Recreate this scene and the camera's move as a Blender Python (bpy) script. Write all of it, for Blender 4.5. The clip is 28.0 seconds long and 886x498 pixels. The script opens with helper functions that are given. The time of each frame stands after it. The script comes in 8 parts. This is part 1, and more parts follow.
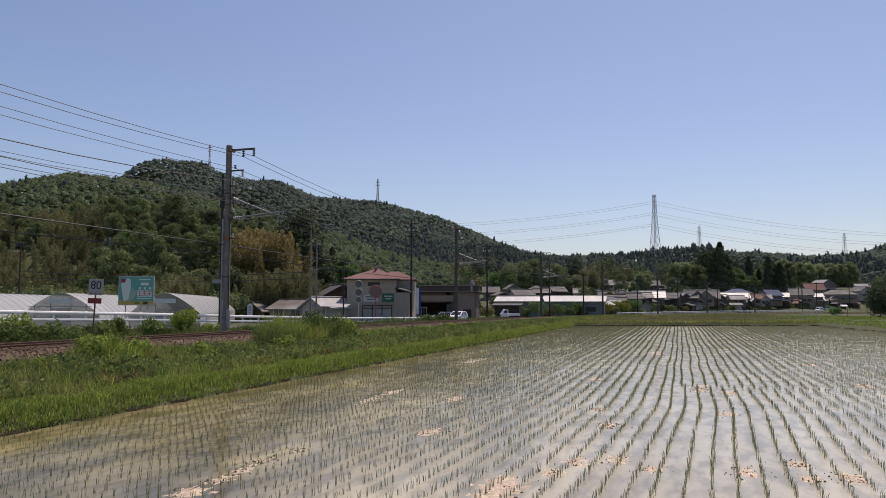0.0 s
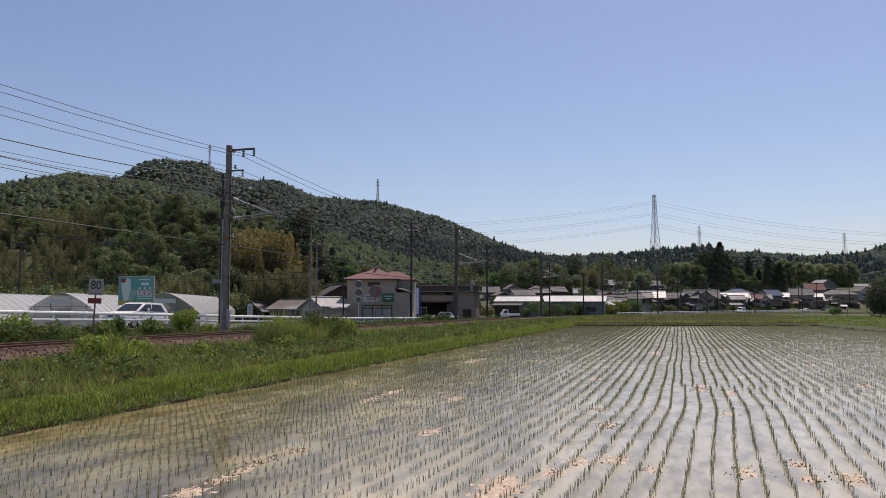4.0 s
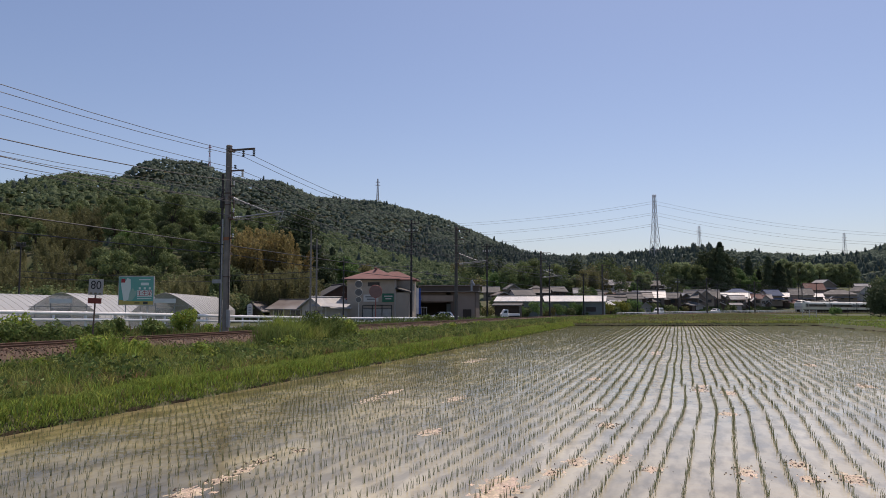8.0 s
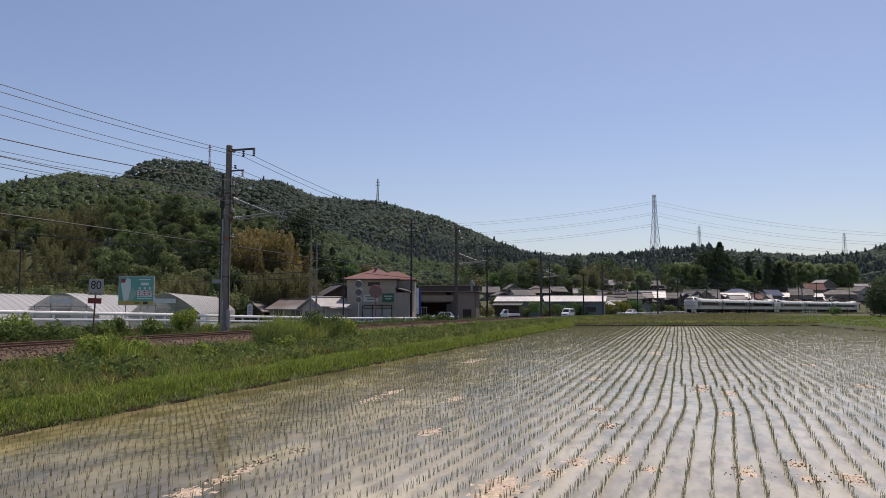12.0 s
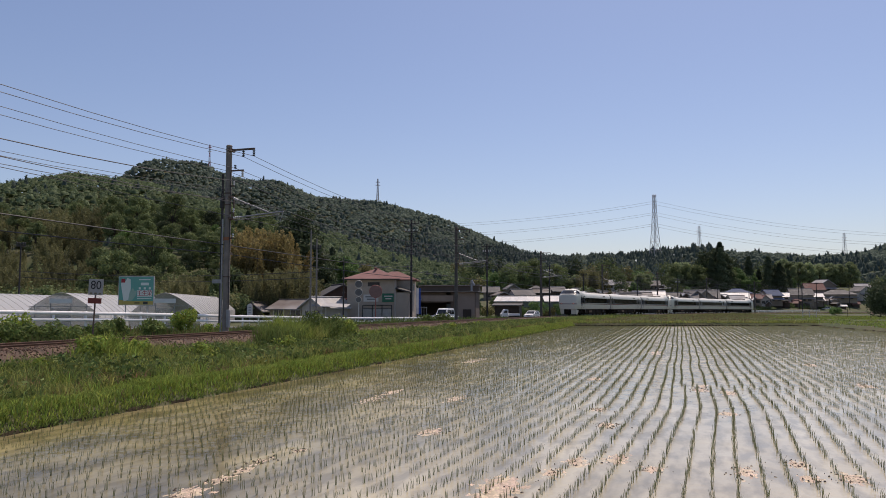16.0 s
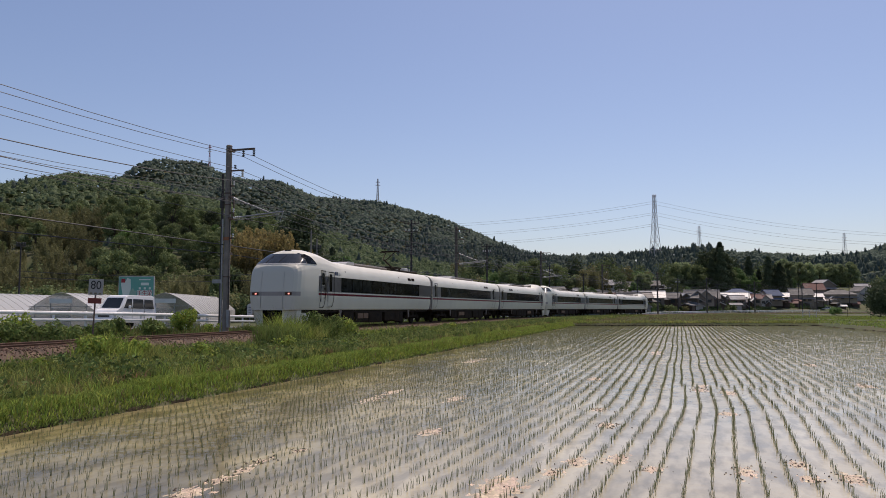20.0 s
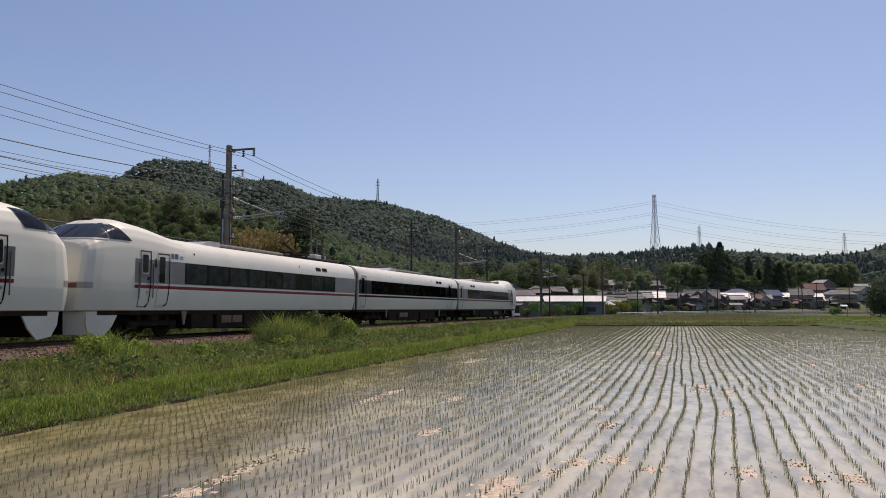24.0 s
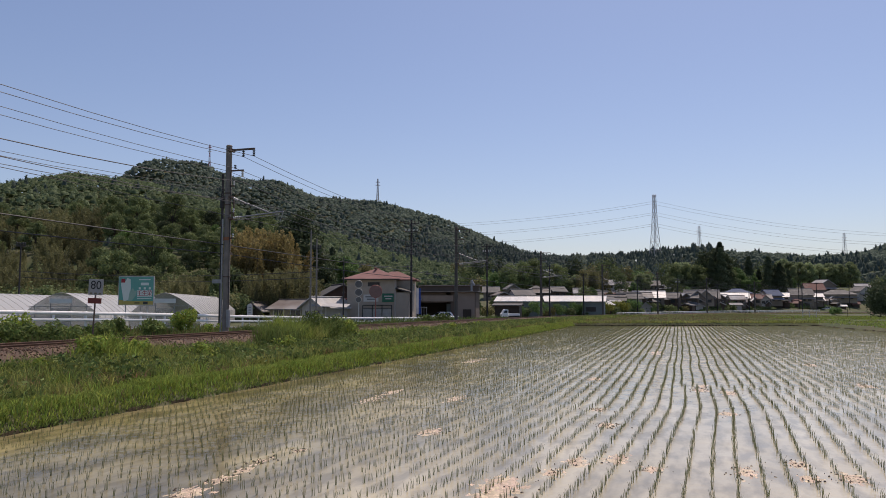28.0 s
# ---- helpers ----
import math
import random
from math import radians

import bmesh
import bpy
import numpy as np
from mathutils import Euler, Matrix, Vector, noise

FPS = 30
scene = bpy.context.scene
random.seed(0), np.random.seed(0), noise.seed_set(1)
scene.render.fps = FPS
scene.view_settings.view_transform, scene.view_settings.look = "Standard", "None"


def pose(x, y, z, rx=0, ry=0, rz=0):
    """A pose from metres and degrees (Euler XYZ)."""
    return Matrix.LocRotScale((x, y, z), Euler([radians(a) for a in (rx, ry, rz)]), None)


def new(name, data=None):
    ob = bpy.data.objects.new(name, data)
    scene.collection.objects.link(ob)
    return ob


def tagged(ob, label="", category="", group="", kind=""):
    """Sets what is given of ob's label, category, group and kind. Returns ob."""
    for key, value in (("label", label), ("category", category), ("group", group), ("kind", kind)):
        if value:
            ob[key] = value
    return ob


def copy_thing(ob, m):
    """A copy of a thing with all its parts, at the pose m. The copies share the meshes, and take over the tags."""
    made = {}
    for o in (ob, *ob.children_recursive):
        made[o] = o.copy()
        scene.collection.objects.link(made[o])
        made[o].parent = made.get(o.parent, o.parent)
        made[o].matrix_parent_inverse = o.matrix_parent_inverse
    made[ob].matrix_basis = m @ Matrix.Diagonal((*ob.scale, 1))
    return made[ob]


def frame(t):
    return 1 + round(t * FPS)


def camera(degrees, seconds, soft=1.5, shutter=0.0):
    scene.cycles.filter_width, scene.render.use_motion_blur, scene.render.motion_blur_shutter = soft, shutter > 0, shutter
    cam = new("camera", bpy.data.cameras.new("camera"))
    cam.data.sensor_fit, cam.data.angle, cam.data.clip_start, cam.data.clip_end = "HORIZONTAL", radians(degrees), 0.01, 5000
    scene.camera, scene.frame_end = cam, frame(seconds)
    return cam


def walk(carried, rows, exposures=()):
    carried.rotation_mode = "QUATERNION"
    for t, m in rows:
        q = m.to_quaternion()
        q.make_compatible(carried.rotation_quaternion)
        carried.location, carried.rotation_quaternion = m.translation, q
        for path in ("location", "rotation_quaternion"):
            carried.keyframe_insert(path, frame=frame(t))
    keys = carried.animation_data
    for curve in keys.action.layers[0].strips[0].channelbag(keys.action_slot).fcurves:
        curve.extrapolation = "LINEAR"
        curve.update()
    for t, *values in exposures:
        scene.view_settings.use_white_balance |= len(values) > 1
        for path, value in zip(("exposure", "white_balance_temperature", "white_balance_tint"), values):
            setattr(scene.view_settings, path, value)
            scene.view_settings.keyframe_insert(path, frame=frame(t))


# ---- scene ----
cam = camera(62.63, 28.0, soft=0.9)
EYE_Z = 2.1
eye = pose(0, 0, EYE_Z, 90 + 4.26, 0, 0)
walk(cam, [(0, eye), (28.0, eye)], [(0, 0.02, 6830, 21.5), (28.0, 0.02, 6830, 21.5)])

# ---- light ----
SUN_ELEV, SUN_AZ = 64.0, 27.0      # degrees; azimuth from straight ahead towards the right
world = bpy.data.worlds.new("sky")
scene.world = world
world.use_nodes = True
wn = world.node_tree
sky = wn.nodes.new("ShaderNodeTexSky")
sky.sky_type = "NISHITA"
sky.sun_disc = False
sky.sun_elevation = radians(SUN_ELEV)
sky.sun_rotation = radians(SUN_AZ)
sky.altitude = 100
sky.air_density, sky.dust_density, sky.ozone_density = 1.0, 1.05, 3.6
wn.links.new(sky.outputs[0], wn.nodes["Background"].inputs[0])
wn.nodes["Background"].inputs[1].default_value = 0.110
sun_data = bpy.data.lights.new("sun", "SUN")
sun_data.energy, sun_data.angle, sun_data.color = 3.7, radians(0.53), (1.0, 0.92, 0.78)
sun = new("sun", sun_data)
_se, _sa = radians(SUN_ELEV), radians(SUN_AZ)
SUN_DIR = Vector((math.sin(_sa) * math.cos(_se), math.cos(_sa) * math.cos(_se), math.sin(_se)))
sun.matrix_world = Matrix.Translation((0, 0, 60)) @ SUN_DIR.to_track_quat("Z", "Y").to_matrix().to_4x4()

# ---- materials ----
MATS = {}


def surface(name, c1, c2=None, scale=3.0, rough=0.7, bump=0.0, bscale=None, metal=0.0, spread=0.0, island=False, spec=0.5, c3=None, detail=6.0):
    """A two-scale mottled surface. c1, c2: ends of the fine mottling, c3: large stains; spread: how far single pieces differ."""
    if name in MATS:
        return MATS[name]
    m = bpy.data.materials.new(name)
    m.use_nodes = True
    n, l = m.node_tree.nodes, m.node_tree.links
    b = n["Principled BSDF"]
    co = n.new("ShaderNodeTexCoord")
    no = n.new("ShaderNodeTexNoise")
    no.inputs["Scale"].default_value, no.inputs["Detail"].default_value = scale, detail
    l.new(co.outputs["Object"], no.inputs["Vector"])
    ramp = n.new("ShaderNodeMapRange")
    ramp.inputs[1].default_value, ramp.inputs[2].default_value = 0.3, 0.7
    l.new(no.outputs["Fac"], ramp.inputs[0])
    mix = n.new("ShaderNodeMix")
    mix.data_type = "RGBA"
    c2 = c2 or tuple(0.8 * c for c in c1)
    mix.inputs[6].default_value, mix.inputs[7].default_value = (*c1, 1), (*c2, 1)
    l.new(ramp.outputs[0], mix.inputs[0])
    col = mix.outputs[2]
    if c3:
        big = n.new("ShaderNodeTexNoise")
        big.inputs["Scale"].default_value, big.inputs["Detail"].default_value = scale * 0.13, 4
        l.new(co.outputs["Object"], big.inputs["Vector"])
        r2 = n.new("ShaderNodeMapRange")
        r2.inputs[1].default_value, r2.inputs[2].default_value = 0.45, 0.65
        l.new(big.outputs["Fac"], r2.inputs[0])
        m2 = n.new("ShaderNodeMix")
        m2.data_type = "RGBA"
        m2.inputs[7].default_value = (*c3, 1)
        l.new(r2.outputs[0], m2.inputs[0])
        l.new(col, m2.inputs[6])
        col = m2.outputs[2]
    if spread:
        if island:
            src = n.new("ShaderNodeNewGeometry").outputs["Random Per Island"]
        else:
            src = n.new("ShaderNodeObjectInfo").outputs["Random"]
        hs = n.new("ShaderNodeHueSaturation")
        vr = n.new("ShaderNodeMapRange")
        vr.inputs[3].default_value, vr.inputs[4].default_value = 1 - spread, 1 + spread
        l.new(src, vr.inputs[0])
        l.new(vr.outputs[0], hs.inputs["Value"])
        hr = n.new("ShaderNodeMapRange")
        hr.inputs[3].default_value, hr.inputs[4].default_value = 0.5 + spread * 0.05, 0.5 - spread * 0.07
        sw = n.new("ShaderNodeMath")
        sw.operation = "FRACT"
        mu = n.new("ShaderNodeMath")
        mu.operation = "MULTIPLY"
        mu.inputs[1].default_value = 7.3
        l.new(src, mu.inputs[0])
        l.new(mu.outputs[0], sw.inputs[0])
        l.new(sw.outputs[0], hr.inputs[0])
        l.new(hr.outputs[0], hs.inputs["Hue"])
        l.new(col, hs.inputs["Color"])
        col = hs.outputs[0]
    l.new(col, b.inputs["Base Color"])
    b.inputs["Roughness"].default_value = rough
    b.inputs["Metallic"].default_value = metal
    b.inputs["Specular IOR Level"].default_value = spec
    if bump:
        bn = n.new("ShaderNodeTexNoise")
        bn.inputs["Scale"].default_value, bn.inputs["Detail"].default_value = bscale or scale * 4, 5
        l.new(co.outputs["Object"], bn.inputs["Vector"])
        bu = n.new("ShaderNodeBump")
        bu.inputs["Strength"].default_value, bu.inputs["Distance"].default_value = 0.6, bump
        l.new(bn.outputs["Fac"], bu.inputs["Height"])
        l.new(bu.outputs[0], b.inputs["Normal"])
    MATS[name] = m
    return m


def glowing(name, col, strength):
    m = bpy.data.materials.new(name)
    m.use_nodes = True
    b = m.node_tree.nodes["Principled BSDF"]
    b.inputs["Base Color"].default_value = (*col, 1)
    b.inputs["Emission Color"].default_value = (*col, 1)
    b.inputs["Emission Strength"].default_value = strength
    return m


def leaf_mat(name, c1, c2, spread=0.35, through_light=0.35, tone=True):
    """Foliage that lets part of the light through."""
    if name in MATS:
        return MATS[name]
    m = surface(name, c1, c2, 0.6, 0.7, spread=spread, island=True, spec=0.12)
    n, l = m.node_tree.nodes, m.node_tree.links
    b = n["Principled BSDF"]
    tr = n.new("ShaderNodeBsdfTranslucent")
    # single plants differ in tone
    hs, info, vr = n.new("ShaderNodeHueSaturation"), n.new("ShaderNodeObjectInfo"), n.new("ShaderNodeMapRange")
    vr.inputs[3].default_value, vr.inputs[4].default_value = (0.72, 1.3) if tone else (1.0, 1.0)
    l.new(info.outputs["Random"], vr.inputs[0])
    l.new(vr.outputs[0], hs.inputs["Value"])
    l.new(b.inputs["Base Color"].links[0].from_socket, hs.inputs["Color"])
    l.new(hs.outputs[0], b.inputs["Base Color"])
    l.new(hs.outputs[0], tr.inputs[0])
    mx = n.new("ShaderNodeMixShader")
    mx.inputs[0].default_value = through_light
    l.new(b.outputs[0], mx.inputs[1])
    l.new(tr.outputs[0], mx.inputs[2])
    l.new(mx.outputs[0], n["Material Output"].inputs[0])
    return m


# ---- building helpers ----
def link_mesh(name, bm, material, smooth=False):
    me = bpy.data.meshes.new(name)
    bmesh.ops.recalc_face_normals(bm, faces=bm.faces)
    bm.to_mesh(me)
    bm.free()
    me.materials.append(material)
    if smooth:
        me.shade_smooth()
        me.set_sharp_from_angle(angle=radians(38))
    return new(name, me)


def part(name, bm, material, parent, label="", smooth=False):
    ob = link_mesh(name, bm, material, smooth)
    ob.parent = parent
    if label:
        ob["label"] = label
    return ob


def raw_part(name, verts, faces, material, parent=None, label="", smooth=False):
    """One mesh from computed vertices and faces."""
    me = bpy.data.meshes.new(name)
    me.from_pydata([tuple(v) for v in verts], [], faces)
    me.materials.append(material)
    if smooth:
        me.shade_smooth()
    ob = new(name, me)
    ob.parent = parent
    if label:
        ob["label"] = label
    return ob


def big_mesh(name, verts, quads, material, smooth=False, tris=False):
    """A large joined mesh straight from arrays."""
    k = 3 if tris else 4
    me = bpy.data.meshes.new(name)
    v = np.asarray(verts, dtype=np.float32).reshape(-1, 3)
    f = np.asarray(quads, dtype=np.int32).reshape(-1, k)
    me.vertices.add(len(v))
    me.vertices.foreach_set("co", v.ravel())
    me.loops.add(f.size)
    me.loops.foreach_set("vertex_index", f.ravel())
    me.polygons.add(len(f))
    me.polygons.foreach_set("loop_start", np.arange(0, f.size, k, dtype=np.int32))
    me.update(calc_edges=True)
    me.validate()
    me.materials.append(material)
    if smooth:
        me.shade_smooth()
    return new(name, me)


def thing(name, label, category, m=None, group="", kind=""):
    ob = new(name)
    ob.empty_display_size = 0.3
    tagged(ob, label, category, group, kind)
    if m is not None:
        ob.matrix_basis = m
    return ob


def box(bm, c, s, rz=0.0, bevel=0.0):
    r = bmesh.ops.create_cube(bm, size=1.0)
    bmesh.ops.transform(bm, matrix=Matrix.Translation(c) @ Matrix.Rotation(rz, 4, "Z") @ Matrix.Diagonal((*s, 1)), verts=r["verts"])
    if bevel:
        ed = list({e for v in r["verts"] for e in v.link_edges})
        bmesh.ops.bevel(bm, geom=ed, offset=bevel, segments=1, affect="EDGES")
    return bm


def boxed(c, s, rz=0.0, bevel=0.0):
    return box(bmesh.new(), c, s, rz, bevel)


def rod(bm, a, b, r0, r1=None, seg=8, caps=True):
    a, b = Vector(a), Vector(b)
    d = b - a
    r = bmesh.ops.create_cone(bm, cap_ends=caps, segments=seg, radius1=r0, radius2=r0 if r1 is None else r1, depth=d.length)
    bmesh.ops.transform(bm, matrix=Matrix.Translation((a + b) / 2) @ d.to_track_quat("Z", "Y").to_matrix().to_4x4(), verts=r["verts"])
    return bm


def rodded(a, b, r0, r1=None, seg=8):
    return rod(bmesh.new(), a, b, r0, r1, seg)


def prism(pts, depth_vec):
    """A flat outline pushed along a vector."""
    bm = bmesh.new()
    vs = [bm.verts.new(p) for p in pts]
    f = bm.faces.new(vs)
    r = bmesh.ops.extrude_face_region(bm, geom=[f])
    bmesh.ops.translate(bm, vec=depth_vec, verts=[v for v in r["geom"] if isinstance(v, bmesh.types.BMVert)])
    return bm


# ---- the line of the railway: s runs away from the camera, d is metres to the right of its centre ----
TS = np.arange(-420.0, 640.0, 1.0)
_k = np.where(TS < -7, 0.0, np.where(TS < 76.4, 0.002575 * (TS + 7) / 83.4, 0.002575))
_k = np.where(TS > 252.7, 0.002575 * np.clip(1 - (TS - 252.7) / 60, 0, 1), _k)
TH = 0.2878 + np.cumsum(_k)
_i0 = int(np.argmin(abs(TS)))
TH = TH - TH[_i0] + 0.2887
_x, _y = np.cumsum(np.sin(TH)), np.cumsum(np.cos(TH))
TX = _x - _x[_i0] - 11.12 - 1.45 * math.cos(0.2887)
TY = _y - _y[_i0] + 22.0 + 1.45 * math.sin(0.2887)


def rail_z(s):
    return 0.90 - 0.0070 * np.clip(s, -60, 330)


def at(s, d=0.0, dz=0.0):
    """The world point at s along the line, d metres to its right, dz over the rail tops."""
    h = np.interp(s, TS, TH)
    return Vector((np.interp(s, TS, TX) + d * math.cos(h), np.interp(s, TS, TY) - d * math.sin(h), float(rail_z(s)) + dz))


def foot(x, y):
    """For arrays of world points: s, d."""
    x, y = np.asarray(x, float).ravel(), np.asarray(y, float).ravel()
    s, d = np.zeros_like(x), np.zeros_like(x)
    step = 4
    for i in range(0, len(x), 20000):
        q = (x[i:i + 20000, None] - TX[None, ::step]) ** 2 + (y[i:i + 20000, None] - TY[None, ::step]) ** 2
        j = np.argmin(q, axis=1) * step
        h = TH[j]
        ex, ey = x[i:i + 20000] - TX[j], y[i:i + 20000] - TY[j]
        s[i:i + 20000] = TS[j] + ex * np.sin(h) + ey * np.cos(h)
        d[i:i + 20000] = ex * np.cos(h) - ey * np.sin(h)
    return s, d


ROAD_D = -12.6                       # centre of the road, from the track


def road_z(s):
    return np.interp(s, [-60, 7, 17, 24, 41, 60, 93, 127, 165, 330], [2.6, 0.93, 0.68, 0.46, 0.0, -0.33, -0.62, -0.8, -0.95, -1.25])


def set_back(x, y, d):
    """The place on the same bearing that lies past d on the far side of the line, and how much farther it is."""
    k = 1.0
    while float(foot([x * k], [y * k])[1][0]) > d and k < 1.4:
        k += 0.004
    return x * k, y * k, k


# ---- ground ----
# ridges: (x, y, height) along their crests, then how wide each hill's flank is
RIDGES = (
    # wooded knoll behind the greenhouses
    (((-190, 210, 17), (-110, 205, 22), (-84, 195, 22), (-60, 190, 19.5), (-42, 185, 15), (-30, 185, 9), (-20, 190, 2)), 66),
    # shoulder behind it
    (((-420, 430, 48), (-271, 430, 59), (-240, 430, 67), (-217, 430, 75), (-195, 432, 74), (-175, 440, 70), (-130, 450, 58), (-60, 470, 38), (20, 480, 12)), 170),
    # the main hill
    (((-640, 980, 110), (-470, 930, 118), (-420, 925, 136), (-370, 920, 158), (-345, 920, 168), (-318, 910, 174), (-300, 900, 172), (-275, 895, 158), (-240, 890, 150), (-200, 880, 146), (-150, 870, 123),
      (-60, 860, 112), (-10, 850, 104), (20, 850, 86), (70, 820, 60), (110, 780, 42), (150, 750, 30)), 330),
    # the rising ground under the upper village
    (((60, 335, 5.0), (130, 345, 6.5), (210, 360, 8.0)), 52),
    # the low ridge beyond the village
    (((110, 900, 53), (200, 900, 57), (300, 880, 60), (420, 860, 53), (480, 850, 57), (560, 840, 76), (760, 800, 84), (900, 780, 90)), 330),
)


def hills(x, y):
    x, y = np.asarray(x, float), np.asarray(y, float)
    z = np.zeros_like(x)
    spur = 13.0 * np.sin(x * 0.026 + 0.012 * y + 0.8) + 7.0 * np.sin(x * 0.061 - 0.02 * y + 2.0) - 20.0
    for pts, width in RIDGES:
        for (x0, y0, h0), (x1, y1, h1) in zip(pts[:-1], pts[1:]):
            ex, ey = x1 - x0, y1 - y0
            u = ((x - x0) * ex + (y - y0) * ey) / (ex * ex + ey * ey)
            t = np.clip(u, 0, 1)
            q = np.hypot(x - x0 - t * ex, y - y0 - t * ey) + 5.0 * abs(u - t) * math.hypot(ex, ey)
            f = np.clip(1 - q / width, 0, 1)
            # hollows run down the flanks of the large hills and fade out at crest and foot
            z = np.maximum(z, (h0 + t * (h1 - h0)) * (f * f * (3 - 2 * f)) ** 0.8 + (spur * (4 * f * (1 - f)) ** 1.5 * min(1.0, h0 / 150) if width > 300 else 0.0))
    return z


# the flooded field: its four corners
PADDY = ((-10.9, 0.5), (12.1, 67.3), (34.7, 67.6), (21.3, 0.5))
ROW = Vector((0.318, 0.948))         # the way the rows run


def paddy_side(x, y):
    """Distance inside the field (positive) or outside it."""
    r = np.full(np.shape(x), 1e9)
    n = len(PADDY)
    for i in range(n):
        (x0, y0), (x1, y1) = PADDY[i], PADDY[(i + 1) % n]
        ex, ey = x1 - x0, y1 - y0
        r = np.minimum(r, ((x - x0) * -ey + (y - y0) * ex) / -math.hypot(ex, ey))
    return r


def ramp(v, a, b):
    t = np.clip((v - a) / (b - a), 0, 1)
    return t * t * (3 - 2 * t)


def wob(x, y, f, seed):
    """Cheap smooth noise for arrays."""
    return (np.sin(x * f + seed) * np.cos(y * f * 1.13 + seed * 2.1) + 0.5 * np.sin(x * f * 2.3 + y * f * 1.7 + seed * 3.3)
            + 0.3 * np.cos(x * f * 4.1 - y * f * 3.7 + seed)) / 1.8


def ground_z(x, y):
    x, y = np.asarray(x, float).ravel(), np.asarray(y, float).ravel()
    s, d = foot(x, y)
    rz = rail_z(s)
    far = np.minimum(road_z(s) - 0.25, -0.2)
    # camera side of the line
    low = np.interp(np.clip(s, -100, 330), [-100, 50, 90, 160, 330], [0.28, 0.28, 0.12, -0.8, -1.9])
    z = np.where(d > 0, rz - 0.55 + (low - rz + 0.55) * ramp(d, 2.6, 6.6), 0)
    # far side: a strip of verge, the road, then the valley floor
    rdz = road_z(s)
    zl = rz - 0.6 + (rdz - 0.25 - rz + 0.6) * ramp(-d, 3.2, 8.0)
    zl = np.where(d < ROAD_D + 4.0, rdz - 0.06 + (zl - rdz + 0.06) * ramp(d, ROAD_D + 3.3, ROAD_D + 4.0), zl)
    zl = np.where(d < ROAD_D - 3.4, rdz - 0.06 + (far - rdz + 0.06) * ramp(-d, -ROAD_D + 3.4, -ROAD_D + 9), zl)
    z = np.where(d > 0, z, zl)
    z = np.where(abs(d) < 3.0, np.where(abs(d) < 1.75, rz - 0.34, rz - 0.34 - 0.26 * (abs(d) - 1.75) / 1.25), z)
    rough = np.clip((abs(d) - 3) / 2, 0, 1) * np.clip((abs(d - ROAD_D) - 4) / 2, 0, 1)
    z = z + rough * (0.07 * wob(x, y, 0.9, 1.0) + 0.06 * wob(x, y, 2.3, 4.0) * ((d > 2.6) & (d < 8)))
    # field
    ins = paddy_side(x, y)
    lip = ramp(ins, -0.30, 0.25)
    z = np.where(ins > -6, z * (1 - lip) + (-0.16) * lip + 0.05 * np.exp(-((ins + 0.6) / 0.5) ** 2), z)
    # behind the camera and to its right the ground is a low farm track
    z = z + np.where((y < 0.5) & (d > 5), 0.25 * ramp(-y, 0, 2), 0)
    # the village climbs away from the road
    h = hills(x, y)
    z = z + (3.0 * ramp(-d, 16.5, 22) + 3.2 * ramp(-d, 30, 75)) * ramp(s, 150, 195) * (1 - ramp(h, 12, 30))
    h = h * (1 + 0.06 * wob(x, y, 0.012, 4.0)) + np.clip(h / 40, 0, 1) * 5 * wob(x, y, 0.021, 2.0)
    return z + np.maximum(h, 0)


def lines(knots):
    out = []
    for a, b, st in knots:
        out += list(np.arange(a, b, st))
    return np.array(out)


gx = lines(((-1600, -700, 90), (-700, -240, 23), (-240, -70, 8), (-70, -34, 1.8), (-34, 44, 0.42), (44, 120, 2.2), (120, 300, 9), (300, 960, 24), (960, 2000, 90)))
gy = lines(((-500, -60, 40), (-60, -4, 4), (-4, 74, 0.46), (74, 130, 1.5), (130, 260, 5), (260, 1000, 20), (1000, 4000, 220)))
GX, GY = np.meshgrid(gx, gy)
GZ = ground_z(GX, GY).reshape(GX.shape)
nx, ny = len(gx), len(gy)
ii = (np.arange(ny - 1)[:, None] * nx + np.arange(nx - 1)[None, :]).ravel()
quads = np.stack([ii, ii + 1, ii + nx + 1, ii + nx], 1)
soil = surface("soil_and_turf", (0.055, 0.070, 0.022), (0.085, 0.078, 0.038), 0.9, 0.95, 0.03, 8, c3=(0.040, 0.060, 0.016))
GZ = GZ - 4.0 * np.clip((hills(GX, GY) - 10) / 12, 0, 1)      # the forest floor lies under the crowns
ground = tagged(big_mesh("ground", np.stack([GX.ravel(), GY.ravel(), GZ.ravel()], 1), quads, soil, True), "grassy valley floor with banks and wooded hills", "ground", kind="structure")


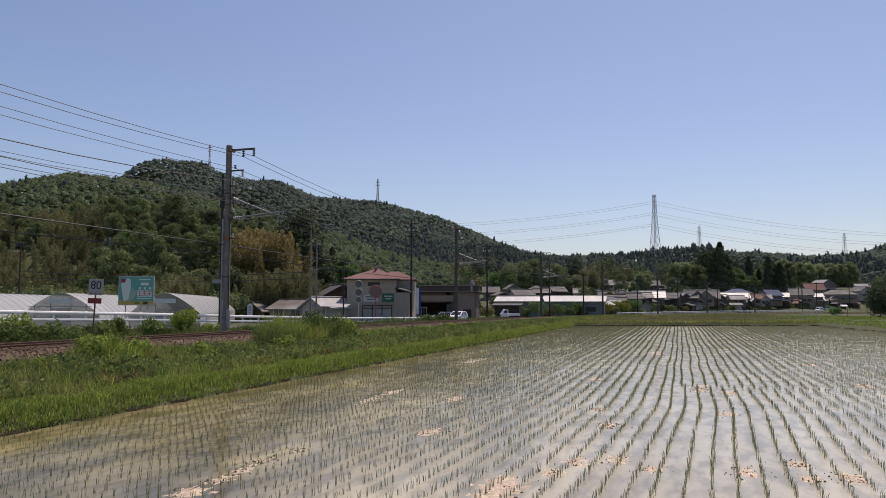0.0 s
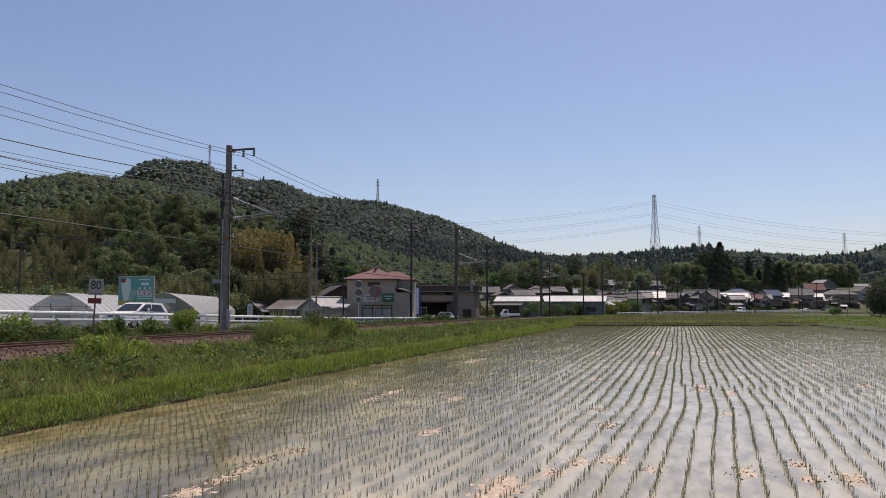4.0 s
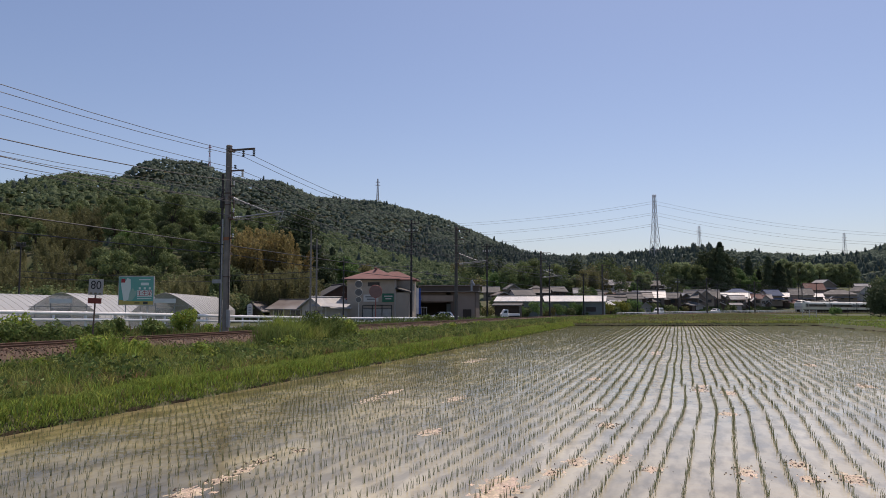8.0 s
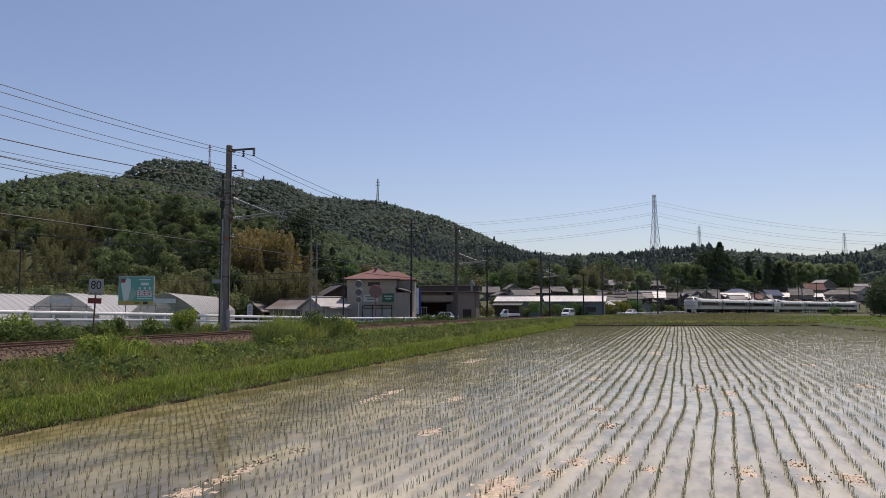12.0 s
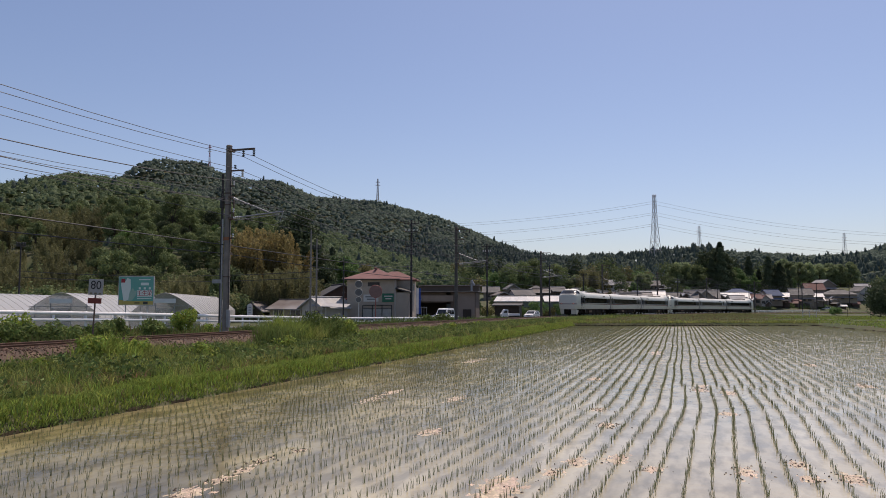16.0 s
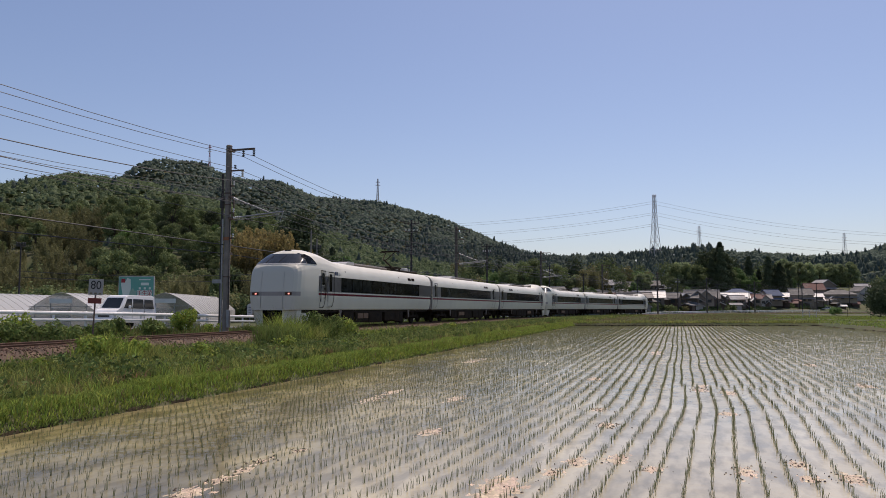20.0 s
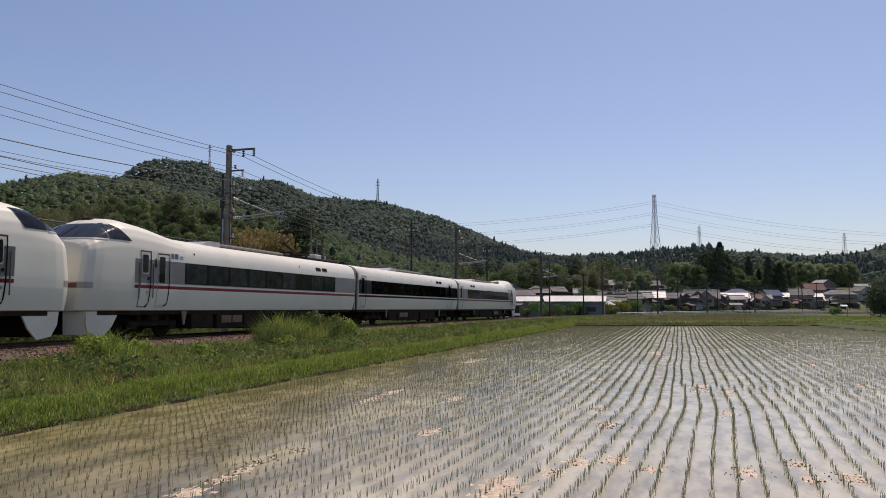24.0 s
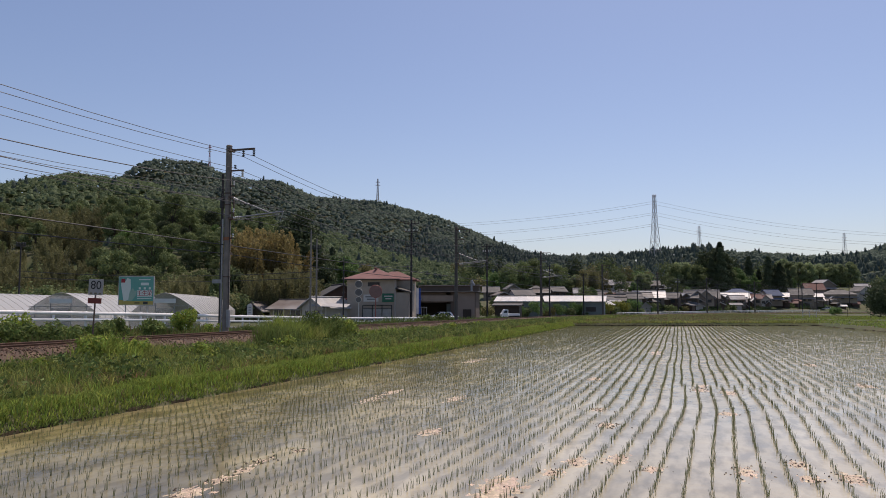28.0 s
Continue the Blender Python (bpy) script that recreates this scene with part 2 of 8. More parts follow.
# ---- flooded field ----
def water_material():
    m = bpy.data.materials.new("paddy_water")
    m.use_nodes = True
    n, l = m.node_tree.nodes, m.node_tree.links
    b = n["Principled BSDF"]
    co = n.new("ShaderNodeTexCoord")
    a = n.new("ShaderNodeTexNoise")
    a.inputs["Scale"].default_value, a.inputs["Detail"].default_value = 0.35, 7
    # the silt lies in streaks
    turn = n.new("ShaderNodeMapping")
    turn.inputs["Rotation"].default_value = (0, 0, radians(18.5))
    l.new(co.outputs["Object"], turn.inputs["Vector"])
    mp = n.new("ShaderNodeMapping")
    mp.inputs["Scale"].default_value = (2.2, 0.7, 1)
    l.new(turn.outputs[0], mp.inputs["Vector"])
    l.new(mp.outputs[0], a.inputs["Vector"])
    cr = n.new("ShaderNodeValToRGB")
    cr.color_ramp.elements[0].position, cr.color_ramp.elements[0].color = 0.38, (0.150, 0.128, 0.060, 1)
    cr.color_ramp.elements[1].position, cr.color_ramp.elements[1].color = 0.66, (0.38, 0.325, 0.165, 1)
    l.new(a.outputs["Fac"], cr.inputs[0])
    # the colour turns paler away from the bank
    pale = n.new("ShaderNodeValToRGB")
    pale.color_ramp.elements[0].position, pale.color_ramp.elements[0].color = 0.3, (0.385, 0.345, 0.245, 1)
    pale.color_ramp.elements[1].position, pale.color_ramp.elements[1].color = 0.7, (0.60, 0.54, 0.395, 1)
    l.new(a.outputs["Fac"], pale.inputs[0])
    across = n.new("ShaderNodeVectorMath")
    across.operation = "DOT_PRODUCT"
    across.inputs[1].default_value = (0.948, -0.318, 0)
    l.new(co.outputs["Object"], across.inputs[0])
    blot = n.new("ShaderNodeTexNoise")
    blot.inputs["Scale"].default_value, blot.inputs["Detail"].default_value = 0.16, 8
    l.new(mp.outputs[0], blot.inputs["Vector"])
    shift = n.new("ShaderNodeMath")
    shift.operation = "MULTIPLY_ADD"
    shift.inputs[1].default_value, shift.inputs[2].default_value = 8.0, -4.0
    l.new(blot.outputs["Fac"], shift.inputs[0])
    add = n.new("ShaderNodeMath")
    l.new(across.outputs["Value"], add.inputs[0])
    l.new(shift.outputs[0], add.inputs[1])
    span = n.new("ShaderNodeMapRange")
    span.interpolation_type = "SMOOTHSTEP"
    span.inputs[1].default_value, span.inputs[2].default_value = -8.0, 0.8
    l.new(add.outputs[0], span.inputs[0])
    bank_mix = n.new("ShaderNodeMix")
    bank_mix.data_type = "RGBA"
    l.new(span.outputs[0], bank_mix.inputs[0])
    l.new(cr.outputs[0], bank_mix.inputs[6])
    l.new(pale.outputs[0], bank_mix.inputs[7])
    # scum near the bank takes the gloss off the water
    gloss = n.new("ShaderNodeMapRange")
    gloss.inputs[3].default_value, gloss.inputs[4].default_value = 0.14, 0.5
    l.new(span.outputs[0], gloss.inputs[0])
    l.new(gloss.outputs[0], b.inputs["Specular IOR Level"])
    # fine silt marks between the rows
    fine, low, tone = n.new("ShaderNodeTexNoise"), n.new("ShaderNodeMapRange"), n.new("ShaderNodeHueSaturation")
    fine.inputs["Scale"].default_value, fine.inputs["Detail"].default_value = 1.7, 9
    l.new(mp.outputs[0], fine.inputs["Vector"])
    low.inputs[1].default_value, low.inputs[2].default_value, low.inputs[3].default_value, low.inputs[4].default_value = 0.38, 0.56, 0.66, 1.0
    l.new(fine.outputs["Fac"], low.inputs[0])
    # a darker, greyer patch with a ragged edge at the near corner
    far, dim, sat, both = n.new("ShaderNodeVectorMath"), n.new("ShaderNodeMapRange"), n.new("ShaderNodeMapRange"), n.new("ShaderNodeMath")
    far.operation, both.operation = "DISTANCE", "MULTIPLY"
    far.inputs[1].default_value = (-4.7, 7.4, 0)
    l.new(co.outputs["Object"], far.inputs[0])
    ragged = n.new("ShaderNodeMath")
    ragged.operation = "MULTIPLY_ADD"
    ragged.inputs[1].default_value = 2.4
    l.new(a.outputs["Fac"], ragged.inputs[0])
    l.new(far.outputs["Value"], ragged.inputs[2])
    for node, v in ((dim, 0.66), (sat, 0.85)):
        node.interpolation_type = "SMOOTHSTEP"
        node.inputs[1].default_value, node.inputs[2].default_value, node.inputs[3].default_value, node.inputs[4].default_value = 2.6, 4.7, v, 1.0
        l.new(ragged.outputs[0], node.inputs[0])
    l.new(dim.outputs[0], both.inputs[0])
    l.new(low.outputs[0], both.inputs[1])
    l.new(both.outputs[0], tone.inputs["Value"])
    l.new(sat.outputs[0], tone.inputs["Saturation"])
    l.new(bank_mix.outputs[2], tone.inputs["Color"])
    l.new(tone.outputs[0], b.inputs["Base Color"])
    r = n.new("ShaderNodeTexNoise")
    r.inputs["Scale"].default_value, r.inputs["Detail"].default_value = 1.3, 3
    l.new(co.outputs["Object"], r.inputs["Vector"])
    rr = n.new("ShaderNodeMapRange")
    rr.inputs[1].default_value, rr.inputs[2].default_value = 0.4, 0.75
    rr.inputs[3].default_value, rr.inputs[4].default_value = 0.10, 0.24
    l.new(r.outputs["Fac"], rr.inputs[0])
    l.new(rr.outputs[0], b.inputs["Roughness"])
    b.inputs["IOR"].default_value = 1.36
    w = n.new("ShaderNodeTexNoise")
    w.inputs["Scale"].default_value, w.inputs["Detail"].default_value = 5.0, 3
    l.new(co.outputs["Object"], w.inputs["Vector"])
    bu = n.new("ShaderNodeBump")
    bu.inputs["Strength"].default_value, bu.inputs["Distance"].default_value = 0.5, 0.012
    l.new(w.outputs["Fac"], bu.inputs["Height"])
    l.new(bu.outputs[0], b.inputs["Normal"])
    return m


def build_water():
    bm = bmesh.new()
    c = Vector((sum(p[0] for p in PADDY) / 4, sum(p[1] for p in PADDY) / 4))
    bm.faces.new([bm.verts.new((*(Vector(p) + (Vector(p) - c).normalized() * 0.25), 0.0)) for p in PADDY])
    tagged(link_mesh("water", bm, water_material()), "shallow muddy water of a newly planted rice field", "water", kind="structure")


def build_rice():
    """Rows of seedlings, each a few thin leaves standing in the water."""
    rng = np.random.default_rng(5)
    u = np.array([ROW.x, ROW.y])
    u /= np.linalg.norm(u)
    w = np.array([u[1], -u[0]])
    o = np.array([-10.9, 0.5])
    V, F = [], []
    aa = np.arange(6.0, 76.0, 0.17)
    # the planter's line drifts along the field
    drift = np.interp(aa, (6, 11.5, 14.4, 18.5, 23, 27, 33, 43, 58, 76), (-0.44, -0.27, -0.14, 0.0, 0.02, 0.0, -0.04, -0.14, -0.30, -0.50))
    for k in range(-10, 96):
        jog = np.where(aa > 22.6, -0.10, 0.0) if k > 34 else 0.0
        sway = drift + 0.018 * np.sin(aa * 0.33 + 0.04 * k) + 0.016 * np.sin(aa * 0.9 + 1.7 + 0.06 * k) + rng.normal(0, 0.006, len(aa)).cumsum() * 0.3
        px = o[0] + u[0] * aa + w[0] * (k * 0.29 + 0.21 + jog + sway)
        py = o[1] + u[1] * aa + w[1] * (k * 0.29 + 0.21 + jog + sway)
        keep = (paddy_side(px, py) > 0.35) & (rng.random(len(aa)) > 0.06)
        keep &= (py > 6.5)
        for x, y in zip(px[keep], py[keep]):
            tall = 0.105 * rng.uniform(0.7, 1.25)
            wide = 0.0025 + 0.00006 * y + 0.00004 * max(0.0, y - 35)
            for _ in range(4 if y < 22 else 3):
                g = rng.uniform(0, 6.283)
                lean = rng.uniform(0.05, 0.38)
                bx, by = x + rng.normal(0, 0.014), y + rng.normal(0, 0.014)
                dx, dy = math.cos(g), math.sin(g)
                i = len(V)
                V += [(bx - wide, by, -0.01), (bx + wide, by, -0.01),
                      (bx + dx * tall * lean * 0.4 + wide * 0.8, by + dy * tall * lean * 0.4, tall * 0.6),
                      (bx + dx * tall * lean * 0.4 - wide * 0.8, by + dy * tall * lean * 0.4, tall * 0.6),
                      (bx + dx * tall * lean, by + dy * tall * lean, tall)]
                F += [(i, i + 1, i + 2), (i, i + 2, i + 3), (i + 3, i + 2, i + 4)]
    leaf = leaf_mat("rice_leaf", (0.135, 0.158, 0.080), (0.185, 0.200, 0.108), 0.3, 0.4, False)
    tagged(big_mesh("rice_seedlings", V, F, leaf, tris=True), "thin green rice seedlings planted in rows in water", "rice", kind="stuff")


def build_mud():
    """Low pats of mud and straw that stand just out of the water."""
    rng = np.random.default_rng(8)
    ux, uy = ROW.x, ROW.y
    # the drier spots: x, y, reach along the rows, reach across them, share of dark clods
    spots = ((-2.83, 8.2, 0.26, 0.12, 0.5), (-2.66, 8.9, 0.20, 0.07, 1.0), (-2.52, 9.35, 0.16, 0.06, 0.8), (-2.42, 9.9, 0.18, 0.05, 1.2), (-2.05, 10.6, 0.12, 0.04, 1.0), (0.66, 8.6, 0.42, 0.15, 0.35), (0.52, 8.1, 0.30, 0.13, 0.4),
             (1.77, 9.86, 0.26, 0.09, 0.7), (1.35, 9.2, 0.2, 0.08, 0.8), (2.35, 10.0, 0.30, 0.10, 0.6), (2.64, 9.40, 0.16, 0.07, 0.9), (3.76, 9.23, 0.28, 0.08, 1.2), (4.62, 9.69, 0.24, 0.07, 1.4), (4.40, 8.91, 0.18, 0.07, 0.6),
             (4.92, 8.91, 0.24, 0.10, 1.5), (6.74, 17.26, 0.45, 0.10, 1.0), (6.55, 18.6, 0.3, 0.08, 1.0), (10.72, 18.7, 0.5, 0.12, 1.3), (6.2, 17.8, 0.3, 0.10, 2.0), (2.82, 12.74, 0.22, 0.08, 2.0), (-1.5, 16.3, 0.8, 0.10, 0.4), (-1.2, 17.4, 0.6, 0.10, 0.3),
             (0.31, 16.3, 0.5, 0.10, 0.3), (-0.22, 12.1, 0.35, 0.10, 0.6), (3.1, 14.6, 0.2, 0.08, 1.6), (5.4, 14.0, 0.22, 0.10, 1.0), (8.9, 14.2, 0.3, 0.1, 1.2), (4.2, 20.5, 0.4, 0.1, 1.0), (12.5, 25.0, 0.6, 0.12, 1.0), (9.0, 31.0, 0.9, 0.15, 0.3), (1.2, 27.0, 0.9, 0.15, 0.3))
    V, F = [], []
    for sx, sy, along, across, dark in spots:
        for _ in range(int(26 * dark)):
            a, c = rng.normal(0, along * 0.75), rng.normal(0, across * 1.5)
            x, y = sx + ux * a + uy * c, sy + uy * a - ux * c
            r, h = 0.004 + 0.02 * rng.random() ** 2.2, rng.uniform(0.005, 0.02)
            i = len(V)
            n = 7
            for q in range(n):
                g = 6.283 * q / n
                k = r * rng.uniform(0.65, 1.3)
                V.append((x + k * math.cos(g) * 1.4, y + k * math.sin(g), -0.005))
            for q in range(n):
                g = 6.283 * q / n
                k = r * rng.uniform(0.3, 0.6)
                V.append((x + k * math.cos(g) * 1.4, y + k * math.sin(g), h * rng.uniform(0.6, 1.1)))
            V.append((x, y, h))
            for q in range(n):
                p = (q + 1) % n
                F += [(i + q, i + p, i + n + p), (i + q, i + n + p, i + n + q), (i + n + q, i + n + p, i + 2 * n)]
    mud = surface("wet_mud", (0.085, 0.060, 0.038), (0.04, 0.03, 0.021), 6, 0.6, 0.01, 40, spread=0.45, island=True)
    tagged(big_mesh("mud_clods", V, F, mud, True, tris=True), "brown clods of mud and straw in shallow water", "mud", kind="stuff")
    # pale flats, drawn out along the rows
    V, F = [], []
    for sx, sy, along, across, dark in spots:
        for _ in range(int(48 + 300 * across)):
            a, c = rng.normal(0, along * 0.55), rng.normal(0, across * 0.75)
            x, y = sx + ux * a + uy * c, sy + uy * a - ux * c
            r = across * rng.uniform(0.12, 0.62)
            i, n = len(V), 16
            ph, st = rng.uniform(0, 6.28), rng.uniform(1.1, 2.6)
            for q in range(n):
                g = 6.283 * q / n
                k = r * (1 + 0.35 * math.sin(2 * g + ph) + 0.28 * math.sin(5 * g + ph * 2) + 0.18 * math.sin(9 * g))
                a2, c2 = st * k * math.cos(g), k * math.sin(g)
                V.append((x + ux * a2 + uy * c2, y + uy * a2 - ux * c2, -0.004))
            V.append((x, y, rng.uniform(0.003, 0.010)))
            F += [(i + q, i + (q + 1) % n, i + n) for q in range(n)]
    pale = surface("pale_mud", (0.60, 0.475, 0.33), (0.40, 0.31, 0.21), 14, 0.45, 0.008, 30, spread=0.3, island=True)
    tagged(big_mesh("mud_banks", V, F, pale, True, tris=True), "pale tan mud flats just above the water", "mud", kind="stuff")


def build_lip():
    """The slumped edge of mud between the turf and the water, with shade in its dark colour."""
    rng = np.random.default_rng(12)
    # wet mud, darkened in colour for the shade of overhanging grass
    dark = surface("mud_edge_shaded", (0.034, 0.026, 0.017), (0.020, 0.016, 0.011), 7, 0.95, 0.02, 25, spec=0.1, c3=(0.05, 0.04, 0.024))
    for (x0, y0), (x1, y1), n in ((PADDY[0], PADDY[1], 420), (PADDY[1], PADDY[2], 150), (PADDY[2], PADDY[3], 260)):
        L = math.hypot(x1 - x0, y1 - y0)
        ex, ey = (x1 - x0) / L, (y1 - y0) / L
        t = np.linspace(0, L, n)
        w = 0.04 * np.sin(t * 1.7) + 0.03 * np.sin(t * 4.3 + 1) + rng.normal(0, 0.02, n)
        tall = {420: 1.0, 150: 2.1, 260: 1.4}[n]
        rows = []
        for off, z in ((0.05, -0.03), (0.03, 0.03 * tall), (0.005, 0.055 * tall), (-0.10, 0.05 * tall), (-0.2, -0.02)):
            o = off + w
            rows.append(np.stack([x0 + ex * t + ey * o, y0 + ey * t - ex * o, z + rng.normal(0, 0.018, n) * (z > 0)], 1))
        V = np.concatenate(rows)
        Q = [(r * n + i, r * n + i + 1, (r + 1) * n + i + 1, (r + 1) * n + i) for r in range(4) for i in range(n - 1)]
        tagged(raw_part("mud_bank", V, Q, dark, None, "", True), "wet mud lip along the field's edge, coloured darker for shade", "mud", kind="structure")


build_water()
build_lip()
build_rice()
build_mud()


# ---- railway ----
def sweep(name, outline, s0, s1, step, material, label="", category="", closed=True, base=None, kind="structure"):
    """An outline in (d, height over the rail tops) drawn along the line."""
    ss = np.arange(s0, s1 + 0.01, step)
    V, F, n = [], [], len(outline)
    for s in ss:
        for d, h in outline:
            p = at(s, d, h)
            if base is not None:
                p.z = float(base(s)) + h
            V.append(p)
    for i in range(len(ss) - 1):
        for j in range(n if closed else n - 1):
            k = (j + 1) % n
            F.append((i * n + j, i * n + k, (i + 1) * n + k, (i + 1) * n + j))
    if closed:
        F += [tuple(range(n)), tuple(range((len(ss) - 1) * n, len(ss) * n))]
    me = bpy.data.meshes.new(name)
    me.from_pydata([tuple(v) for v in V], [], F)
    me.materials.append(material)
    ob = new(name, me)
    return tagged(ob, label, category, kind=kind)


ballast_mat = surface("ballast", (0.115, 0.072, 0.050), (0.05, 0.036, 0.028), 14, 0.95, 0.03, 22, c3=(0.16, 0.105, 0.07))
sweep("ballast", ((-2.9, -0.72), (-1.75, -0.14), (-0.68, -0.14), (-0.5, -0.17), (0.45, -0.17), (0.66, -0.085), (1.75, -0.085), (2.9, -0.72)), -120, 330, 2.0, ballast_mat, "rust-brown crushed stone ballast under the track", "ballast", closed=False)
steel = surface("rusty_rail", (0.16, 0.085, 0.05), (0.10, 0.06, 0.04), 9, 0.6, 0.002, 60, metal=0.5)
RAIL = ((-0.062, -0.153), (0.062, -0.153), (0.062, -0.14), (0.012, -0.11), (0.012, -0.045), (0.033, -0.035), (0.033, -0.004), (0.024, 0.0),
        (-0.024, 0.0), (-0.033, -0.004), (-0.033, -0.035), (-0.012, -0.045), (-0.012, -0.11), (-0.062, -0.14))
for side in (-0.565, 0.565):
    sweep("rail", tuple((d + side, h) for d, h in RAIL), -120, 330, 2.0, steel, "rust-brown steel rail on its sleepers", "rail")


def build_sleepers():
    bm = bmesh.new()
    for c, s in (((0, 0, 0), (2.0, 0.22, 0.16)), ((0.565, 0, 0.085), (0.32, 0.16, 0.012)), ((-0.565, 0, 0.085), (0.32, 0.16, 0.012))):
        box(bm, c, s, bevel=0.008)
    concrete = surface("sleeper_concrete", (0.24, 0.22, 0.20), (0.15, 0.13, 0.11), 12, 0.9, 0.004, 50)
    first = link_mesh("sleeper", bm, concrete)
    tr = thing("track", "single railway track of sleepers in rusty ballast", "railway track", kind="structure")
    for i in range(170):
        s = -14 + i * 0.62
        ob = first if i == 0 else new("sleeper", first.data)
        h = float(np.interp(s, TS, TH))
        ob.matrix_basis = Matrix.Translation(at(s, 0, -0.245)) @ Matrix.Rotation(-h, 4, "Z")
        ob.parent = tr


def build_stones():
    rng = np.random.default_rng(3)
    V, F = [], []
    for _ in range(17000):
        s = rng.uniform(-8, 1) + 62 * rng.random() ** 1.6
        d = rng.uniform(-0.3, 3.05)
        dz = -0.17 if d < 0.5 else -0.085 if d < 1.75 else -0.085 - 0.63 * (d - 1.75) / 1.15
        if abs(d - 0.565) < 0.1:
            continue
        p = at(s, d, dz)
        r = rng.uniform(0.02, 0.04)
        i = len(V)
        a = rng.normal(size=(3, 3))
        q, _r = np.linalg.qr(a)
        for v in ((1, 0, 0), (-1, 0, 0), (0, 1, 0), (0, -1, 0), (0, 0, 1), (0, 0, -1)):
            k = q @ (np.array(v) * r * rng.uniform(0.6, 1.25, 3))
            V.append((p.x + k[0], p.y + k[1], p.z + 0.3 * r + k[2]))
        F += [(i, i + 2, i + 4), (i + 2, i + 1, i + 4), (i + 1, i + 3, i + 4), (i + 3, i, i + 4), (i + 2, i, i + 5), (i + 1, i + 2, i + 5), (i + 3, i + 1, i + 5), (i, i + 3, i + 5)]
    st = surface("ballast_stone", (0.150, 0.090, 0.056), (0.075, 0.050, 0.034), 20, 0.95, spread=0.5, island=True)
    tagged(big_mesh("ballast_stones", V, F, st, tris=True), "loose rust-brown ballast stones beside the rails", "stones", kind="stuff")


build_sleepers()
build_stones()

# ---- road ----
asphalt = surface("asphalt", (0.06, 0.06, 0.062), (0.045, 0.045, 0.047), 5, 0.9, 0.004, 60, c3=(0.075, 0.073, 0.07))
sweep("road", ((ROAD_D - 3.1, 0.0), (ROAD_D + 3.1, 0.0), (ROAD_D + 3.1, -0.25), (ROAD_D - 3.1, -0.25)), -110, 330, 4, asphalt, "grey asphalt two-lane road beside the railway", "road", base=road_z)
line_white = surface("road_paint", (0.72, 0.72, 0.70), (0.6, 0.6, 0.58), 6, 0.7)
for d in (ROAD_D - 2.7, ROAD_D + 2.7):
    sweep("edge_line", ((d - 0.07, 0.004), (d + 0.07, 0.004), (d + 0.07, -0.01), (d - 0.07, -0.01)), -110, 330, 4, line_white, "white painted edge line", "road marking", base=road_z)


def build_guardrail(d, s0, s1, gap):
    """A white two-pipe guard rail with posts."""
    white = surface("guardrail_white", (0.86, 0.86, 0.85), (0.74, 0.73, 0.70), 3, 0.45, spread=0.06)
    g = thing("guardrail", "white painted steel guard rail with two pipes along the road", "guardrail")
    bm = rodded((0, 0, -0.12), (0, 0, 0.86), 0.057, seg=10)
    box(bm, (0, 0, 0.875), (0.12, 0.12, 0.03), bevel=0.01)
    first = None
    s = s0
    while s <= s1:
        if first is None:
            first = link_mesh("post", bm, white)
            ob = first
        else:
            ob = new("post", first.data)
        p = at(s, d)
        ob.matrix_basis = Matrix.Translation((p.x, p.y, float(road_z(s))))
        ob.parent = g
        s += gap
    for h, r in ((0.79, 0.085), (0.47, 0.075)):
        o = [(d + 0.09 + r * 0.6 * math.cos(a), h + r * math.sin(a)) for a in np.arange(0, 6.2, 0.785)]
        ob = sweep("pipe", o, s0, s1, gap, white, base=road_z, kind="")
        ob.parent = g


build_guardrail(ROAD_D + 3.4, -42, 72, 2.0)
build_guardrail(ROAD_D + 3.4, 150, 290, 4.0)


# ---- the express train: six coaches; x forward from each coach's middle, z over the rail tops ----
PROFILE = ((1.22, 0.96), (1.315, 0.99), (1.378, 1.25), (1.436, 1.6), (1.455, 1.95), (1.457, 2.3), (1.455, 2.72), (1.435, 2.98), (1.375, 3.20), (1.235, 3.40), (0.92, 3.54), (0.48, 3.62), (0.0, 3.64))
NOSE_X = (-99, 5.0, 6.0, 7.0, 7.8, 8.3, 8.6, 9.0, 9.4, 9.8, 10.15, 10.38, 10.48)
NOSE_TOP = (3.64, 3.64, 3.74, 3.94, 4.06, 4.095, 4.09, 4.01, 3.87, 3.68, 3.46, 3.28, 3.16)
# the backward-facing cab keeps a flat roof up to a short hood
REAR_X = (-99, 5.4, 5.9, 6.4, 7.0, 7.8) + NOSE_X[5:]
REAR_TOP = (3.64, 3.64, 3.76, 3.95, 4.04, 4.08) + NOSE_TOP[5:]
NOSE_WIDE = (1.457, 1.457, 1.457, 1.457, 1.457, 1.456, 1.455, 1.452, 1.446, 1.437, 1.40, 1.30, 1.13)


def coach_ring(x, nose):
    """Half outline of the body at x, widest point to roof."""
    if not nose:
        return [(y, z) for y, z in PROFILE], 0.0
    top, wide = float(np.interp(x, REAR_X, REAR_TOP) if nose == 2 else np.interp(x, NOSE_X, NOSE_TOP)), float(np.interp(x, NOSE_X, NOSE_WIDE)) / 1.457
    shear = 0.16 * float(ramp(np.array(x), 9.0, 10.4))
    tuck = 1.0
    return [(y * wide * tuck, z if z <= 2.72 else 2.72 + (z - 2.72) * (top - 2.72) / 0.92) for y, z in PROFILE], shear


def skin(x, z, nose):
    """Half width of the body at x and height z."""
    ring, _ = coach_ring(x, nose)
    return float(np.interp(z, [p[1] for p in ring], [p[0] for p in ring]))


